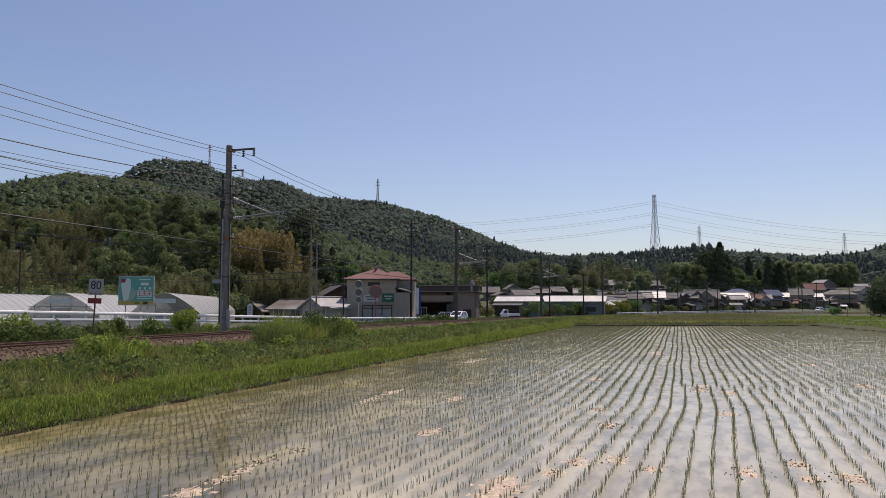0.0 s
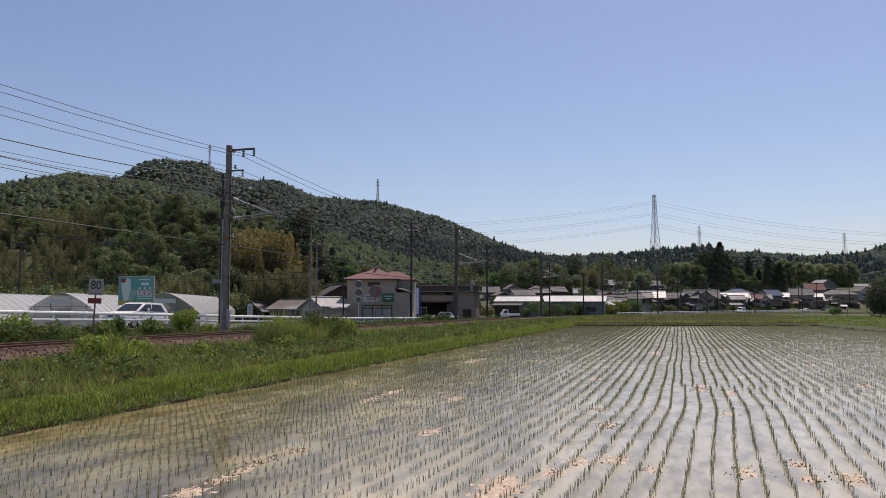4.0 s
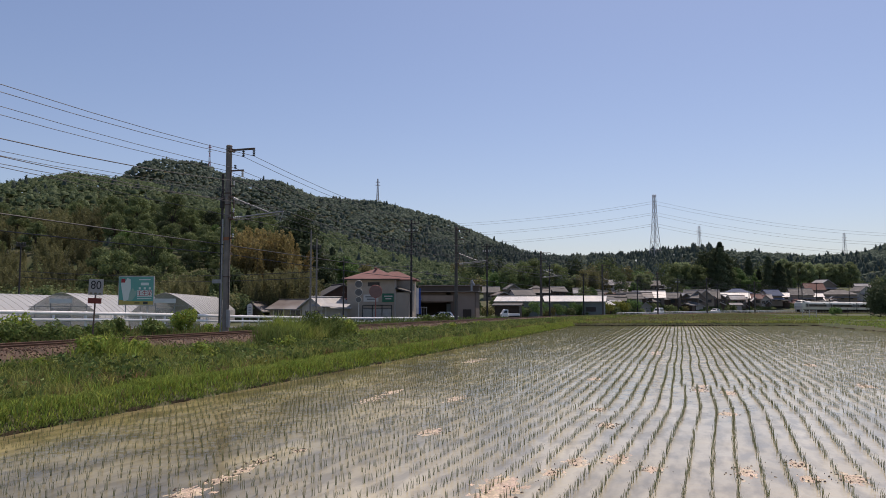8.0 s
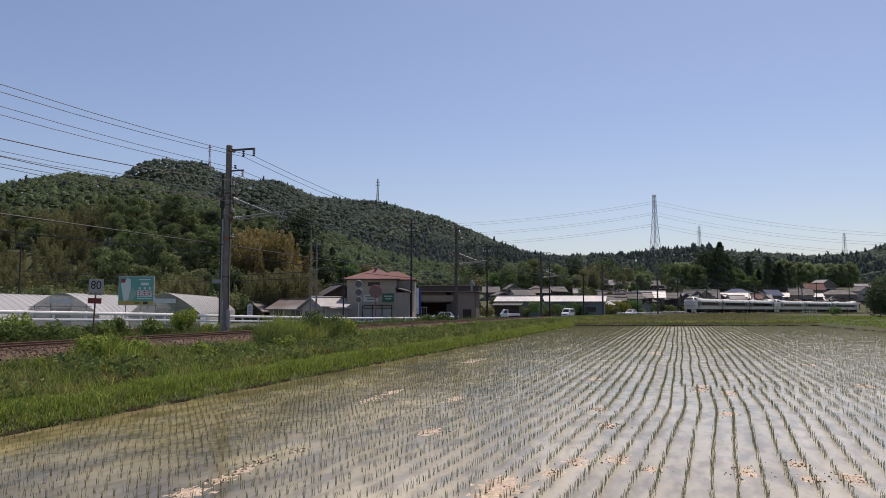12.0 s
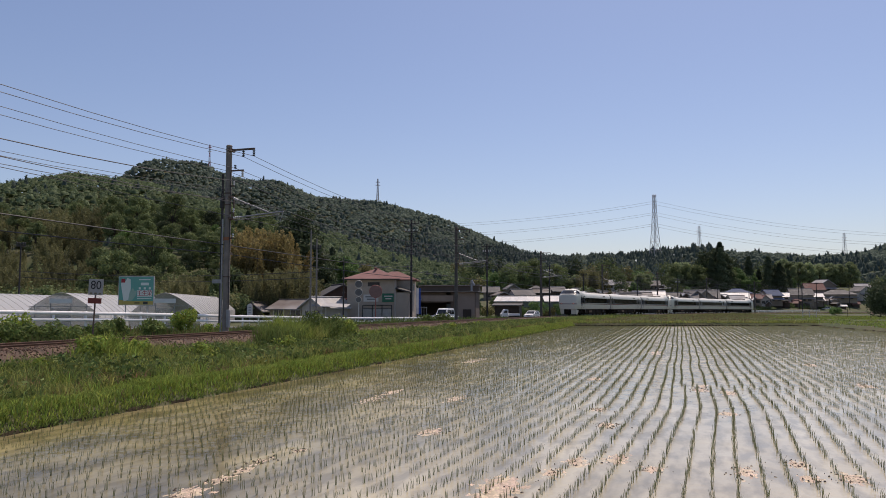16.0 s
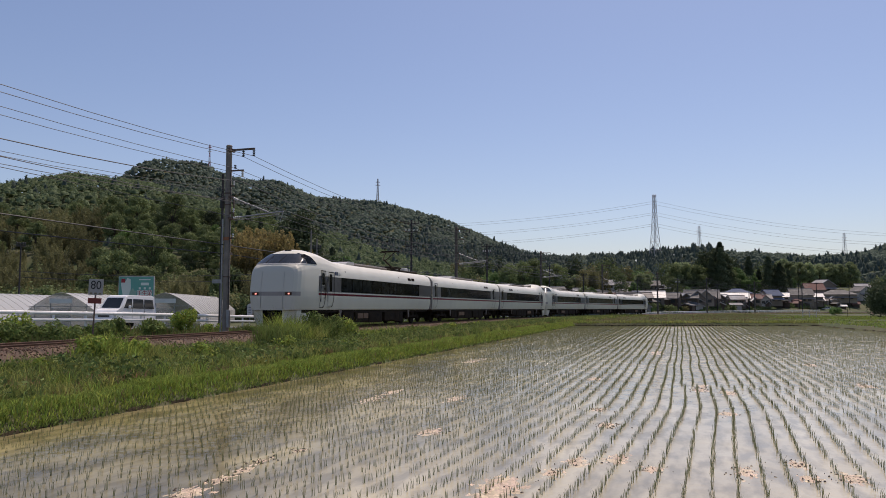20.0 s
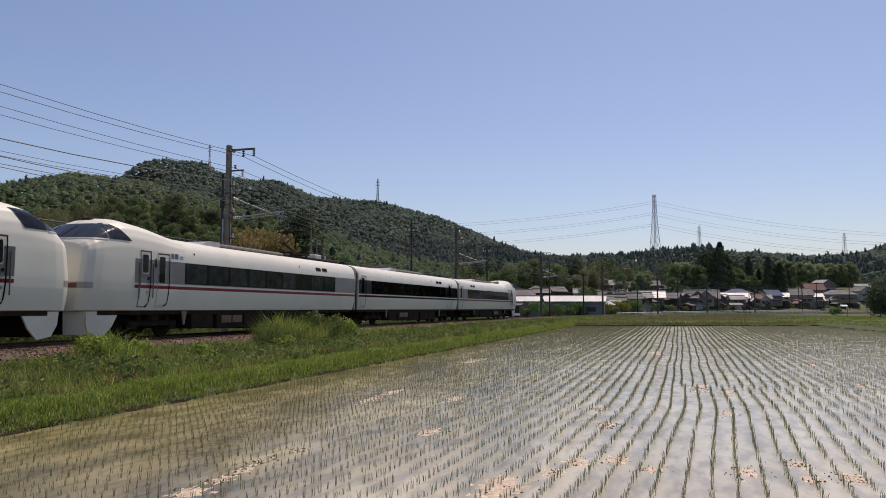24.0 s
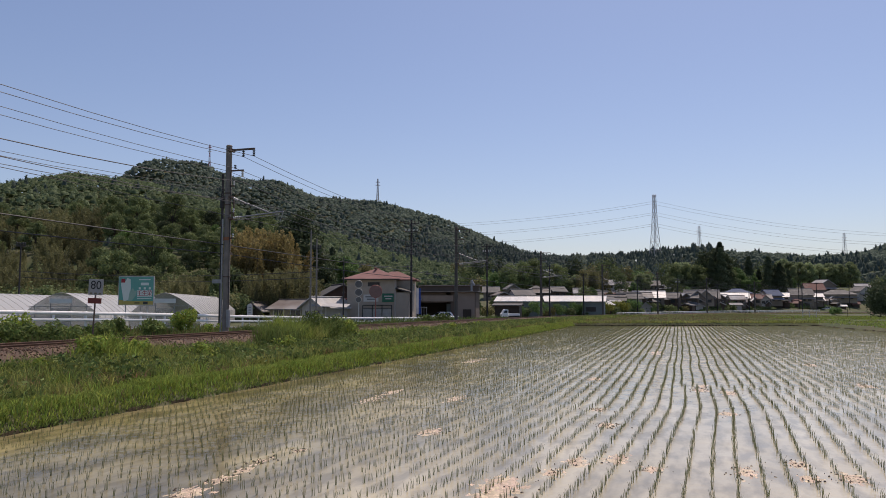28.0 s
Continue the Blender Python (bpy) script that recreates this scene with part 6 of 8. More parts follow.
R_TILE = surface("roof_tile_grey", (0.20, 0.195, 0.19), (0.14, 0.135, 0.13), 2.5, 0.5, 0.015, 7, c3=(0.24, 0.235, 0.23))
R_TIN = surface("roof_tin_pale", (0.40, 0.40, 0.40), (0.27, 0.27, 0.27), 1.5, 0.7, 0.008, 5, c3=(0.45, 0.42, 0.385))
R_BRIGHT = surface("roof_tin_bright", (0.60, 0.60, 0.59), (0.42, 0.42, 0.415), 1.5, 0.55, 0.008, 5, c3=(0.64, 0.60, 0.55))
R_RUST = surface("roof_tin_rusty", (0.135, 0.112, 0.096), (0.085, 0.065, 0.053), 1.2, 0.7, 0.01, 5, c3=(0.25, 0.24, 0.235))
R_BLUE = surface("roof_tile_blue", (0.09, 0.12, 0.19), (0.07, 0.09, 0.15), 2, 0.9, 0.01, 6)
R_DARK = surface("roof_dark", (0.07, 0.068, 0.066), (0.05, 0.048, 0.046), 2, 0.7, 0.01, 6)
TRIM = surface("trim_dark", (0.05, 0.045, 0.042), (0.035, 0.032, 0.03), 3, 0.6)
ALU = surface("aluminium", (0.5, 0.5, 0.5), (0.42, 0.42, 0.42), 4, 0.4, metal=0.5)
PANE = surface("window_pane", (0.03, 0.035, 0.04), (0.05, 0.055, 0.06), 0.7, 0.08, spread=0.4)


V_GREY = plaster("village_grey", (0.24, 0.20, 0.16))
V_CREAM = plaster("village_cream", (0.36, 0.30, 0.235))
V_WHITE = plaster("village_white", (0.52, 0.49, 0.45))
V_BROWN = plaster("village_boards", (0.10, 0.072, 0.054))
V_TIN = surface("village_tin", (0.34, 0.345, 0.355), (0.24, 0.24, 0.245), 1.5, 0.8, 0.01, 5, c3=(0.24, 0.21, 0.19))
V_TILE = surface("village_tile", (0.130, 0.126, 0.122), (0.085, 0.083, 0.082), 2.5, 0.8, 0.015, 7, c3=(0.175, 0.165, 0.155))
V_RIDGE = surface("village_ridge_pale", (0.40, 0.39, 0.37), (0.30, 0.29, 0.275), 2, 0.8, 0.01, 7)
V_RED = surface("village_red", (0.17, 0.075, 0.062), (0.12, 0.06, 0.052), 2, 0.85, 0.01, 6, c3=(0.19, 0.12, 0.105))


def window(parent, x, y, z, w, h, face, mat=None, frame_mat=None):
    """A window on a wall whose outside points along face (+-1 on y, +-2 on x)."""
    t = 0.07
    if abs(face) == 1:
        s = face
        fr = merge(boxed((x, y + s * 0.02, z + h / 2), (w, t, t)), boxed((x, y + s * 0.02, z - h / 2), (w + 0.1, t + 0.06, t)), boxed((x - w / 2, y + s * 0.02, z), (t, t, h)), boxed((x + w / 2, y + s * 0.02, z), (t, t, h)), boxed((x, y + s * 0.02, z), (t * 0.7, t, h)))
        pa = boxed((x, y + s * 0.005, z), (w - 0.05, 0.03, h - 0.05))
    else:
        s = face / 2
        fr = merge(boxed((x + s * 0.02, y, z + h / 2), (t, w, t)), boxed((x + s * 0.02, y, z - h / 2), (t + 0.06, w + 0.1, t)), boxed((x + s * 0.02, y - w / 2, z), (t, t, h)), boxed((x + s * 0.02, y + w / 2, z), (t, t, h)), boxed((x + s * 0.02, y, z), (t, t * 0.7, h)))
        pa = boxed((x + s * 0.005, y, z), (0.03, w - 0.05, h - 0.05))
    f = part("window", fr, frame_mat or ALU, parent)
    part("pane", pa, mat or PANE, f)


def gable_slabs(w, d, h, rise, over=0.5, thick=0.16, ridge_x=True):
    """Two roof slabs over a w by d block, ridge along x or y."""
    out = []
    if ridge_x:
        run = d / 2 + over
        drop = rise * run / (d / 2)
        for s in (1, -1):
            out.append(prism([(-w / 2 - over, 0, h + rise), (w / 2 + over, 0, h + rise), (w / 2 + over, s * run, h + rise - drop), (-w / 2 - over, s * run, h + rise - drop)], (0, 0, thick)))
    else:
        run = w / 2 + over
        drop = rise * run / (w / 2)
        for s in (1, -1):
            out.append(prism([(0, -d / 2 - over, h + rise), (0, d / 2 + over, h + rise), (s * run, d / 2 + over, h + rise - drop), (s * run, -d / 2 - over, h + rise - drop)], (0, 0, thick)))
    return out


def hip_roof(w, d, h, rise, over=0.6, thick=0.14):
    a, b = w / 2 + over, d / 2 + over
    k = max(a - b, 0.05)
    bm = bmesh.new()
    e = [bm.verts.new(p) for p in ((-a, -b, h), (a, -b, h), (a, b, h), (-a, b, h))]
    lo = [bm.verts.new(p) for p in ((-a, -b, h - thick), (a, -b, h - thick), (a, b, h - thick), (-a, b, h - thick))]
    r = [bm.verts.new((-k, 0, h + rise)), bm.verts.new((k, 0, h + rise))]
    for f in ((e[0], e[1], r[1], r[0]), (e[1], e[2], r[1]), (e[2], e[3], r[0], r[1]), (e[3], e[0], r[0]), tuple(reversed(lo))):
        bm.faces.new(f)
    for i in range(4):
        j = (i + 1) % 4
        bm.faces.new((lo[i], lo[j], e[j], e[i]))
    return bm


def house(x, y, w, d, h, rise, turn, walls, roof, label, kind="gable_x", wins=(), base=0.0, category="house", ribs=0):
    """A block with a roof. wins: (along, height, width, tall) on the side that faces -y."""
    gz = float(ground_z([x], [y])[0]) + base
    t = thing("house", label, category, Matrix.Translation((x, y, gz)) @ Matrix.Rotation(radians(turn), 4, "Z"), group="village houses")
    if kind == "gable_x":
        body = merge(boxed((0, 0, h / 2 - 0.3), (w, d, h + 0.6)), prism([(-w / 2, -d / 2, h), (-w / 2, d / 2, h), (-w / 2, 0, h + rise)], (w, 0, 0)))
    elif kind == "gable_y":
        body = merge(boxed((0, 0, h / 2 - 0.3), (w, d, h + 0.6)), prism([(-w / 2, -d / 2, h), (w / 2, -d / 2, h), (0, -d / 2, h + rise)], (0, d, 0)))
    else:
        body = boxed((0, 0, h / 2 - 0.35), (w, d, h + 0.5))
    part("wall", body, walls, t)
    if kind == "hip":
        part("roof", hip_roof(w, d, h, rise), roof, t)
        k = max(w / 2 - d / 2, 0.05)
        part("ridge", boxed((0, 0, h + rise + 0.04), (2 * k + 0.3, 0.28, 0.16), bevel=0.04), roof, t)
    else:
        for s in gable_slabs(w, d, h, rise, ridge_x=(kind == "gable_x")):
            part("roof", s, roof, t)
        rs = (w + 1.0, 0.3, 0.18) if kind == "gable_x" else (0.3, d + 1.0, 0.18)
        part("ridge", boxed((0, 0, h + rise + 0.2), rs, bevel=0.05), V_RIDGE if roof is V_TILE and y > 180 else roof, t)
        if kind == "gable_y" and y > 180:
            for q in (-1, 1):
                part("barge_board", prism([(0, -d / 2 - 0.53, h + rise + 0.12), (q * (w / 2 + 0.5), -d / 2 - 0.53, h - rise / w + 0.02), (q * (w / 2 + 0.5), -d / 2 - 0.53, h - rise / w - 0.18), (0, -d / 2 - 0.53, h + rise - 0.10)], (0, 0.06, 0)), V_RIDGE, t)
    for i in range(ribs):
        u = -w / 2 + (i + 0.5) * w / ribs
        part("roof_seam", merge(prism([(u - 0.05, 0, h + rise + 0.17), (u + 0.05, 0, h + rise + 0.17), (u + 0.05, -d / 2 - 0.45, h + 0.2 - rise * 0.9 / d), (u - 0.05, -d / 2 - 0.45, h + 0.2 - rise * 0.9 / d)], (0, 0, 0.07))), roof, t)
    if y > 185 and h > 2.3:               # pent roof over the ground floor
        for sd in (-1, 1):
            part("pent_roof", prism([(-w / 2 - 0.4, sd * d / 2, h * 0.66), (w / 2 + 0.4, sd * d / 2, h * 0.66), (w / 2 + 0.4, sd * (d / 2 + 1.3), h * 0.66 - 0.5), (-w / 2 - 0.4, sd * (d / 2 + 1.3), h * 0.66 - 0.5)], (0, 0, 0.12)), V_TILE if roof in (R_TIN, R_BRIGHT) else roof, t)
    for a, z, ww, hh in wins:
        window(t, a, -d / 2, z, ww, hh, -1, frame_mat=TRIM if y > 150 else None)
    return t


def red_roof_house():
    x, y = -8.6, 102.0
    gz = float(ground_z([x], [y])[0])
    t = thing("house", "grey two-storey roadside house with a faded red hipped roof", "house", Matrix.Translation((x, y, gz)) @ Matrix.Rotation(radians(-4), 4, "Z"))
    H = 6.1
    part("wall", boxed((-0.7, 0, H / 2 - 0.2), (6.6, 8.5, H + 0.4)), W_GREY, t, "grey rendered main wall")
    part("wall", boxed((3.5, 0.8, H / 2 - 0.25), (1.8, 6.6, H + 0.3)), W_GREY, t)
    part("wall", boxed((3.45, -3.37, 2.05), (1.7, 1.76, 4.4)), W_GREY, t)
    roof = part("roof", hip_roof(6.6, 8.5, H, 1.55), R_RED, t, "faded red tiled hipped roof")
    roof.matrix_basis = Matrix.Translation((-0.7, 0, 0))
    r2 = part("roof", hip_roof(5.4, 4.4, H - 0.05, 1.2), R_RED, t, "faded red tiled hipped roof")
    r2.matrix_basis = Matrix.Translation((1.9, 0.2, 0))
    part("ridge", merge(boxed((-0.7, 0, H + 1.57), (0.3, 3.4, 0.16), bevel=0.04)), R_RED, t)
    part("roof", prism([(2.55, -4.5, 4.75), (2.55, -2.4, 5.0), (4.6, -2.4, 4.45), (4.6, -4.5, 4.2)], (0, 0, 0.14)), R_DARK, t, "dark lean-to roof")
    part("gutter", rodded((-4.6, -4.92, H - 0.1), (3.2, -4.92, H - 0.1), 0.07), TRIM, t)
    part("downpipe", rodded((2.5, -4.32, 0), (2.5, -4.32, H - 0.2), 0.05), W_WHITE, t)
    part("vent", boxed((-0.4, -4.26, 5.35), (1.6, 0.06, 0.55)), TRIM, t, "dark slatted vent under the eaves")
    # shop front: dark frame with pale blinds
    sh = part("shop_front", merge(boxed((0.1, -4.30, 2.55), (3.9, 0.14, 0.12)), boxed((0.1, -4.30, 0.5), (3.9, 0.14, 0.12)), boxed((0.1, -4.30, 2.15), (3.9, 0.1, 0.08)), *[boxed((-1.85 + i * 1.3, -4.30, 1.5), (0.1, 0.14, 2.1)) for i in range(4)]), TRIM, t, "dark framed shop window")
    for i in range(3):
        part("pane", boxed((-1.2 + i * 1.3, -4.27, 1.32), (1.2, 0.04, 1.55)), surface("blind", (0.34, 0.34, 0.33), (0.28, 0.28, 0.27), 5, 0.3), sh)
    g = surface("sign_green", (0.012, 0.13, 0.075), (0.012, 0.11, 0.065), 3, 0.5)
    s1 = part("sign_board", boxed((1.55, -4.31, 3.55), (1.55, 0.07, 1.15)), g, t, "green shop sign with white writing bars")
    for z, w in ((3.75, 1.1), (3.42, 0.8)):
        part("writing", boxed((1.6, -4.355, z), (w, 0.015, 0.16)), W_WHITE, s1)
    s2 = part("sign_board", boxed((-0.75, -4.31, 3.5), (2.0, 0.07, 0.95)), W_WHITE, t, "white shop sign with dark writing bars")
    for z, w in ((3.68, 1.5), (3.35, 1.1)):
        part("writing", boxed((-0.75, -4.355, z), (w, 0.015, 0.18)), surface("ink_grey", (0.2, 0.2, 0.2), (0.16, 0.16, 0.16), 3, 0.6), s2)
    window(t, 4.42, 0.6, 5.0, 1.4, 0.9, 2)
    return t


def banner(x, y, h, col, label):
    gz = float(ground_z([x], [y])[0])
    t = thing("banner", label, "banner", Matrix.Translation((x, y, gz)), group="shop banners")
    part("mast", rodded((0, 0, -0.2), (0, 0, h + 0.2), 0.022), W_WHITE, t)
    bm = bmesh.new()
    g = [[bm.verts.new((0.02 + 0.26 * i, 0.05 * math.sin(j * 1.3 + i), h - 0.0 - j * (h - 1.2) / 8)) for i in (0, 0.5, 1)] for j in range(9)]
    for a, b in zip(g[:-1], g[1:]):
        for i in range(2):
            bm.faces.new((a[i], a[i + 1], b[i + 1], b[i]))
    bmesh.ops.solidify(bm, geom=bm.faces[:], thickness=0.01)
    part("cloth", bm, col, t)


W_SHOP = plaster("wall_workshop", (0.15, 0.112, 0.085))


def garage():
    x, y = 0.6, 118.0
    gz = float(ground_z([x], [y])[0])
    t = thing("workshop", "low grey workshop with an open dark garage and pale awning", "building", Matrix.Translation((x, y, gz)) @ Matrix.Rotation(radians(-8), 4, "Z"))
    part("wall", merge(boxed((0, 3.5, 2.2), (10, 0.2, 5.0)), boxed((-4.9, 0, 2.2), (0.2, 7, 5.0)), boxed((4.9, 0, 2.2), (0.2, 7, 5.0)), boxed((1.5, -3.4, 2.2), (0.8, 0.2, 5.0)), boxed((-2.2, -3.4, 3.9), (5.2, 0.2, 1.7))), W_SHOP, t)
    part("wall", boxed((3.4, -3.4, 2.2), (3.0, 0.22, 5.0)), W_PINK, t, "pinkish rendered wall")
    part("wall", boxed((0.4, 1.6, 5.2), (9.6, 3.6, 1.1)), W_SHOP, t, "set-back upper wall")
    part("roof", boxed((0, 0, 4.75), (10.8, 8.4, 0.20), bevel=0.05), R_DARK, t)
    part("roof", boxed((0.4, 1.6, 5.8), (10.2, 4.2, 0.14), bevel=0.04), R_RUST, t)
    part("parapet", boxed((-1.6, -3.55, 3.7), (6.2, 0.08, 0.95)), W_PINK, t, "pale fascia panel over the opening")
    part("awning", prism([(-5.2, -3.5, 3.7), (-3.4, -3.5, 3.7), (-3.4, -5.0, 3.35), (-5.2, -5.0, 3.35)], (0, 0, 0.08)), R_TIN, t, "pale corrugated awning")
    part("shutter", boxed((1.0, -2.4, 1.4), (1.4, 0.08, 2.9)), W_GREEN, t, "grey-green metal door")
    part("lattice", merge(*[boxed((-4.4 + i * 0.42, -3.5, 1.25), (0.06, 0.06, 2.3)) for i in range(5)], boxed((-3.6, -3.5, 2.3), (1.9, 0.07, 0.07))), W_WHITE, t, "pale upright slats in the opening")
    part("door", boxed((3.7, -3.55, 1.0), (1.3, 0.08, 2.0)), W_BROWN, t)
    part("flue", merge(rodded((4.3, -2.6, 4.8), (4.3, -2.6, 6.6), 0.16), rodded((4.3, -2.6, 6.55), (4.7, -2.6, 5.7), 0.2)), GALV, t, "bent grey flue pipe")


def shed_row():
    house(12.6, 141, 4.7, 4.5, 2.6, 0.3, -12, W_BROWN, R_DARK, "dark brown flat-roofed roadside shed", "gable_x", category="shed")
    house(17.6, 168, 9.5, 8, 3.6, 1.0, -14, W_GREEN, R_BRIGHT, "long low workshop with a pale metal roof", "gable_x", ((-2, 1.8, 1.8, 1.0), (2, 1.8, 1.8, 1.0)), ribs=5, category="workshop")
    house(31.8, 176, 14, 10, 3.6, 1.2, -14, W_GREEN, R_BRIGHT, "wide workshop with a bright pale metal roof", "gable_x", ((-4, 1.8, 2.2, 1.0), (0, 1.8, 2.2, 1.0), (4, 1.8, 2.2, 1.0)), ribs=7, category="workshop")
    house(-20.3, 103, 5.6, 6, 2.0, 1.1, -22, V_CREAM, R_RUST, "old single-storey house with a rusty tin roof", "gable_x", ((-1.3, 1.4, 1.6, 1.1), (1.4, 1.4, 1.6, 1.1)))
    house(-26.0, 106, 3.4, 4, 1.8, 1.0, -30, W_BROWN, R_RUST, "old tumbledown shed with a rusty tin roof", "gable_y", category="shed")
    house(-15.4, 97, 3.4, 6, 2.3, 1.1, -30, V_WHITE, R_TIN, "small white house with a pale tin gable roof", "gable_y", ((-0.9, 1.35, 0.5, 1.0), (0.8, 1.4, 1.1, 1.0)))
    lean = thing("lean_to", "pale tin lean-to roof on posts beside the small house", "lean-to", Matrix.Translation((-14.6, 93.6, float(ground_z([-14.6], [93.6])[0]))) @ Matrix.Rotation(radians(-20), 4, "Z"))
    part("roof", prism([(-2.6, 0.9, 2.75), (2.6, 0.9, 2.55), (2.9, -0.9, 2.15), (-2.6, -0.9, 2.35)], (0, 0, 0.08)), R_TIN, lean)
    for a in (-2.4, 0, 2.5):
        part("post", rodded((a, -0.8, -0.2), (a, -0.8, 2.3), 0.05), W_WHITE, lean)
    house(-16.2, 112, 7, 8, 3.6, 1.9, 20, W_BROWN, R_DARK, "dark brown wooden barn", "gable_y", category="barn")
    house(-14.5, 106, 2.4, 2.0, 2.6, 0.7, 5, W_BROWN, R_RED, "small shed with a red roof beside the barn", "gable_x", category="shed")


def village():
    rows = (
        # bearing (x / y), y, ridge height over the field, width, depth, rise, turn, walls, roof, kind, label
        (0.282, 212, 4.6, 8.5, 6, 1.7, -14, V_GREY, R_BRIGHT, "gable_x", "single-storey house with a pale weathered roof"),
        (0.311, 216, 3.9, 5.5, 5, 1.5, -30, V_BROWN, V_TILE, "gable_x", "brown wooden house with grey tiles"),
        (0.326, 232, 4.9, 4.5, 5, 1.4, 15, V_BROWN, V_TIN, "gable_y", "small brown house with a dull tin roof"),
        (0.340, 226, 4.9, 6.0, 7, 2.2, 10, V_GREY, V_TILE, "gable_y", "grey house with a tiled gable among others"),
        (0.354, 240, 6.3, 10.5, 8, 2.6, -14, V_GREY, V_TILE, "gable_x", "large grey house with a wide tiled roof"),
        (0.352, 229, 5.2, 6.0, 7, 2.4, 8, V_CREAM, V_TILE, "gable_y", "cream gable wall under a grey tiled roof"),
        (0.334, 222, 2.7, 6.5, 4.5, 1.2, -20, V_BROWN, V_TILE, "gable_x", "low brown outbuilding with grey tiles"),
        (0.369, 228, 3.3, 7.0, 5, 1.6, 22, V_BROWN, V_TILE, "gable_y", "dark wooden outbuilding with a tiled gable"),
        (0.394, 246, 5.6, 11.5, 7, 1.9, -15, V_BROWN, R_BRIGHT, "gable_x", "dark wooden house with a long bright pale roof"),
        (0.403, 268, 7.5, 9.5, 7, 1.8, -15, V_BROWN, R_BLUE, "hip", "large house with a dark blue tiled roof"),
        (0.402, 240, 2.5, 4.5, 5, 1.2, -10, V_GREY, V_TIN, "gable_x", "low shed with a dull pale roof"),
        (0.421, 243, 2.4, 6.5, 5, 1.5, -14, V_CREAM, V_RED, "gable_x", "low house with a faded red roof"),
        (0.435, 247, 2.9, 4.0, 5, 1.4, 15, V_WHITE, V_RED, "gable_y", "small white house with a pinkish roof"),
        (0.431, 258, 4.5, 8.5, 6, 1.5, -14, V_GREY, V_TIN, "gable_x", "house with a pale metal roof"),
        (0.449, 272, 7.0, 5.5, 6, 1.9, 10, V_GREY, R_BLUE, "gable_x", "house with a dark blue tiled roof"),
        (0.464, 268, 5.9, 4.5, 5, 1.4, -25, V_BROWN, R_BRIGHT, "gable_x", "small house with a bright pale roof"),
        (0.489, 280, 7.5, 8.0, 7, 2.2, -10, V_CREAM, V_TILE, "gable_x", "cream house with a grey tiled roof"),
        (0.507, 318, 10.7, 7.5, 7, 2.6, -8, V_CREAM, V_RED, "gable_x", "two-storey house with a dull red-brown roof"),
        (0.520, 332, 12.6, 8.5, 7, 2.4, 12, V_GREY, V_TIN, "gable_y", "large house with a grey roof on rising ground"),
        (0.509, 274, 5.7, 5.0, 5, 1.2, -14, V_GREY, R_BRIGHT, "gable_x", "low house with a pale roof"),
        (0.498, 265, 3.7, 9.5, 5, 1.4, -14, V_BROWN, V_TILE, "gable_x", "long low brown outbuilding with a dark roof"),
        (0.541, 282, 7.3, 12.5, 8, 2.0, -12, V_CREAM, V_TILE, "hip", "two-storey cream house with a grey hipped roof"),
        (0.573, 318, 9.4, 6.0, 6, 2.0, 12, V_WHITE, V_TILE, "gable_y", "pale two-storey house with grey tiles"),
        (0.574, 330, 10.8, 5.5, 6, 1.6, -14, V_WHITE, V_TIN, "gable_x", "pale house on rising ground with a tin roof"),
        (0.262, 305, 9.2, 7.0, 6, 1.9, -10, V_WHITE, V_TILE, "gable_x", "pale house on rising ground with grey tiles"),
        (0.232, 312, 10.3, 7.0, 6, 1.9, 14, V_WHITE, V_TIN, "gable_x", "house on rising ground with a pale tin roof"),
        (0.283, 312, 9.2, 8.0, 6, 1.8, -10, V_CREAM, V_TILE, "gable_x", "cream house on rising ground with grey tiles"),
        (0.245, 240, 6.0, 6.5, 6, 1.9, 5, V_GREY, V_TILE, "hip", "grey house with tiled hipped roof behind workshops"),
        (0.066, 226, 5.0, 4.6, 5, 1.5, -5, V_CREAM, V_TILE, "gable_x", "house with a grey tiled roof behind workshops"),
        (0.094, 250, 5.6, 4.4, 5, 1.4, 10, V_GREY, V_TILE, "gable_y", "grey tiled house behind workshops"),
        (0.128, 262, 6.4, 5.0, 5, 1.5, -12, V_CREAM, V_TILE, "hip", "house with a grey hipped roof behind workshops"),
        (0.156, 244, 4.9, 4.6, 5, 1.4, 16, V_BROWN, V_TILE, "gable_x", "brown house with grey tiles behind workshops"),
        (0.190, 246, 5.2, 5.0, 5, 1.5, -8, V_GREY, V_TIN, "gable_x", "grey house with a dull tin roof"),
        (0.212, 222, 4.6, 6.0, 5, 1.5, -20, V_BROWN, V_TILE, "gable_x", "brown house with dark tiles"),
        (0.255, 214, 4.0, 6.0, 5, 1.4, 18, V_BROWN, R_RUST, "gable_x", "brown house with a rusty roof"),
    )
    for b, y, top, w, d, rise, turn, walls, roof, kind, label in rows:
        # stand back from the road, along the same bearing
        x, y, k = set_back(b * y, y, ROAD_D - 5.5 - 0.55 * max(w, d))
        top = 2.1 + (top - 2.1) * k
        h = max(2.1, min(6.6, top - rise - float(ground_z([x], [y])[0])))
        wins = [(w * q, h * 0.52, 1.2, 0.9) for q in ((-0.28, 0.05, 0.32) if w > 6.4 else (-0.2, 0.25))]
        house(x, y, w, d, h, rise, turn, walls, roof, label, kind, wins)
    # low outbuildings and side roofs that crowd the front of the village
    rng = random.Random(5)
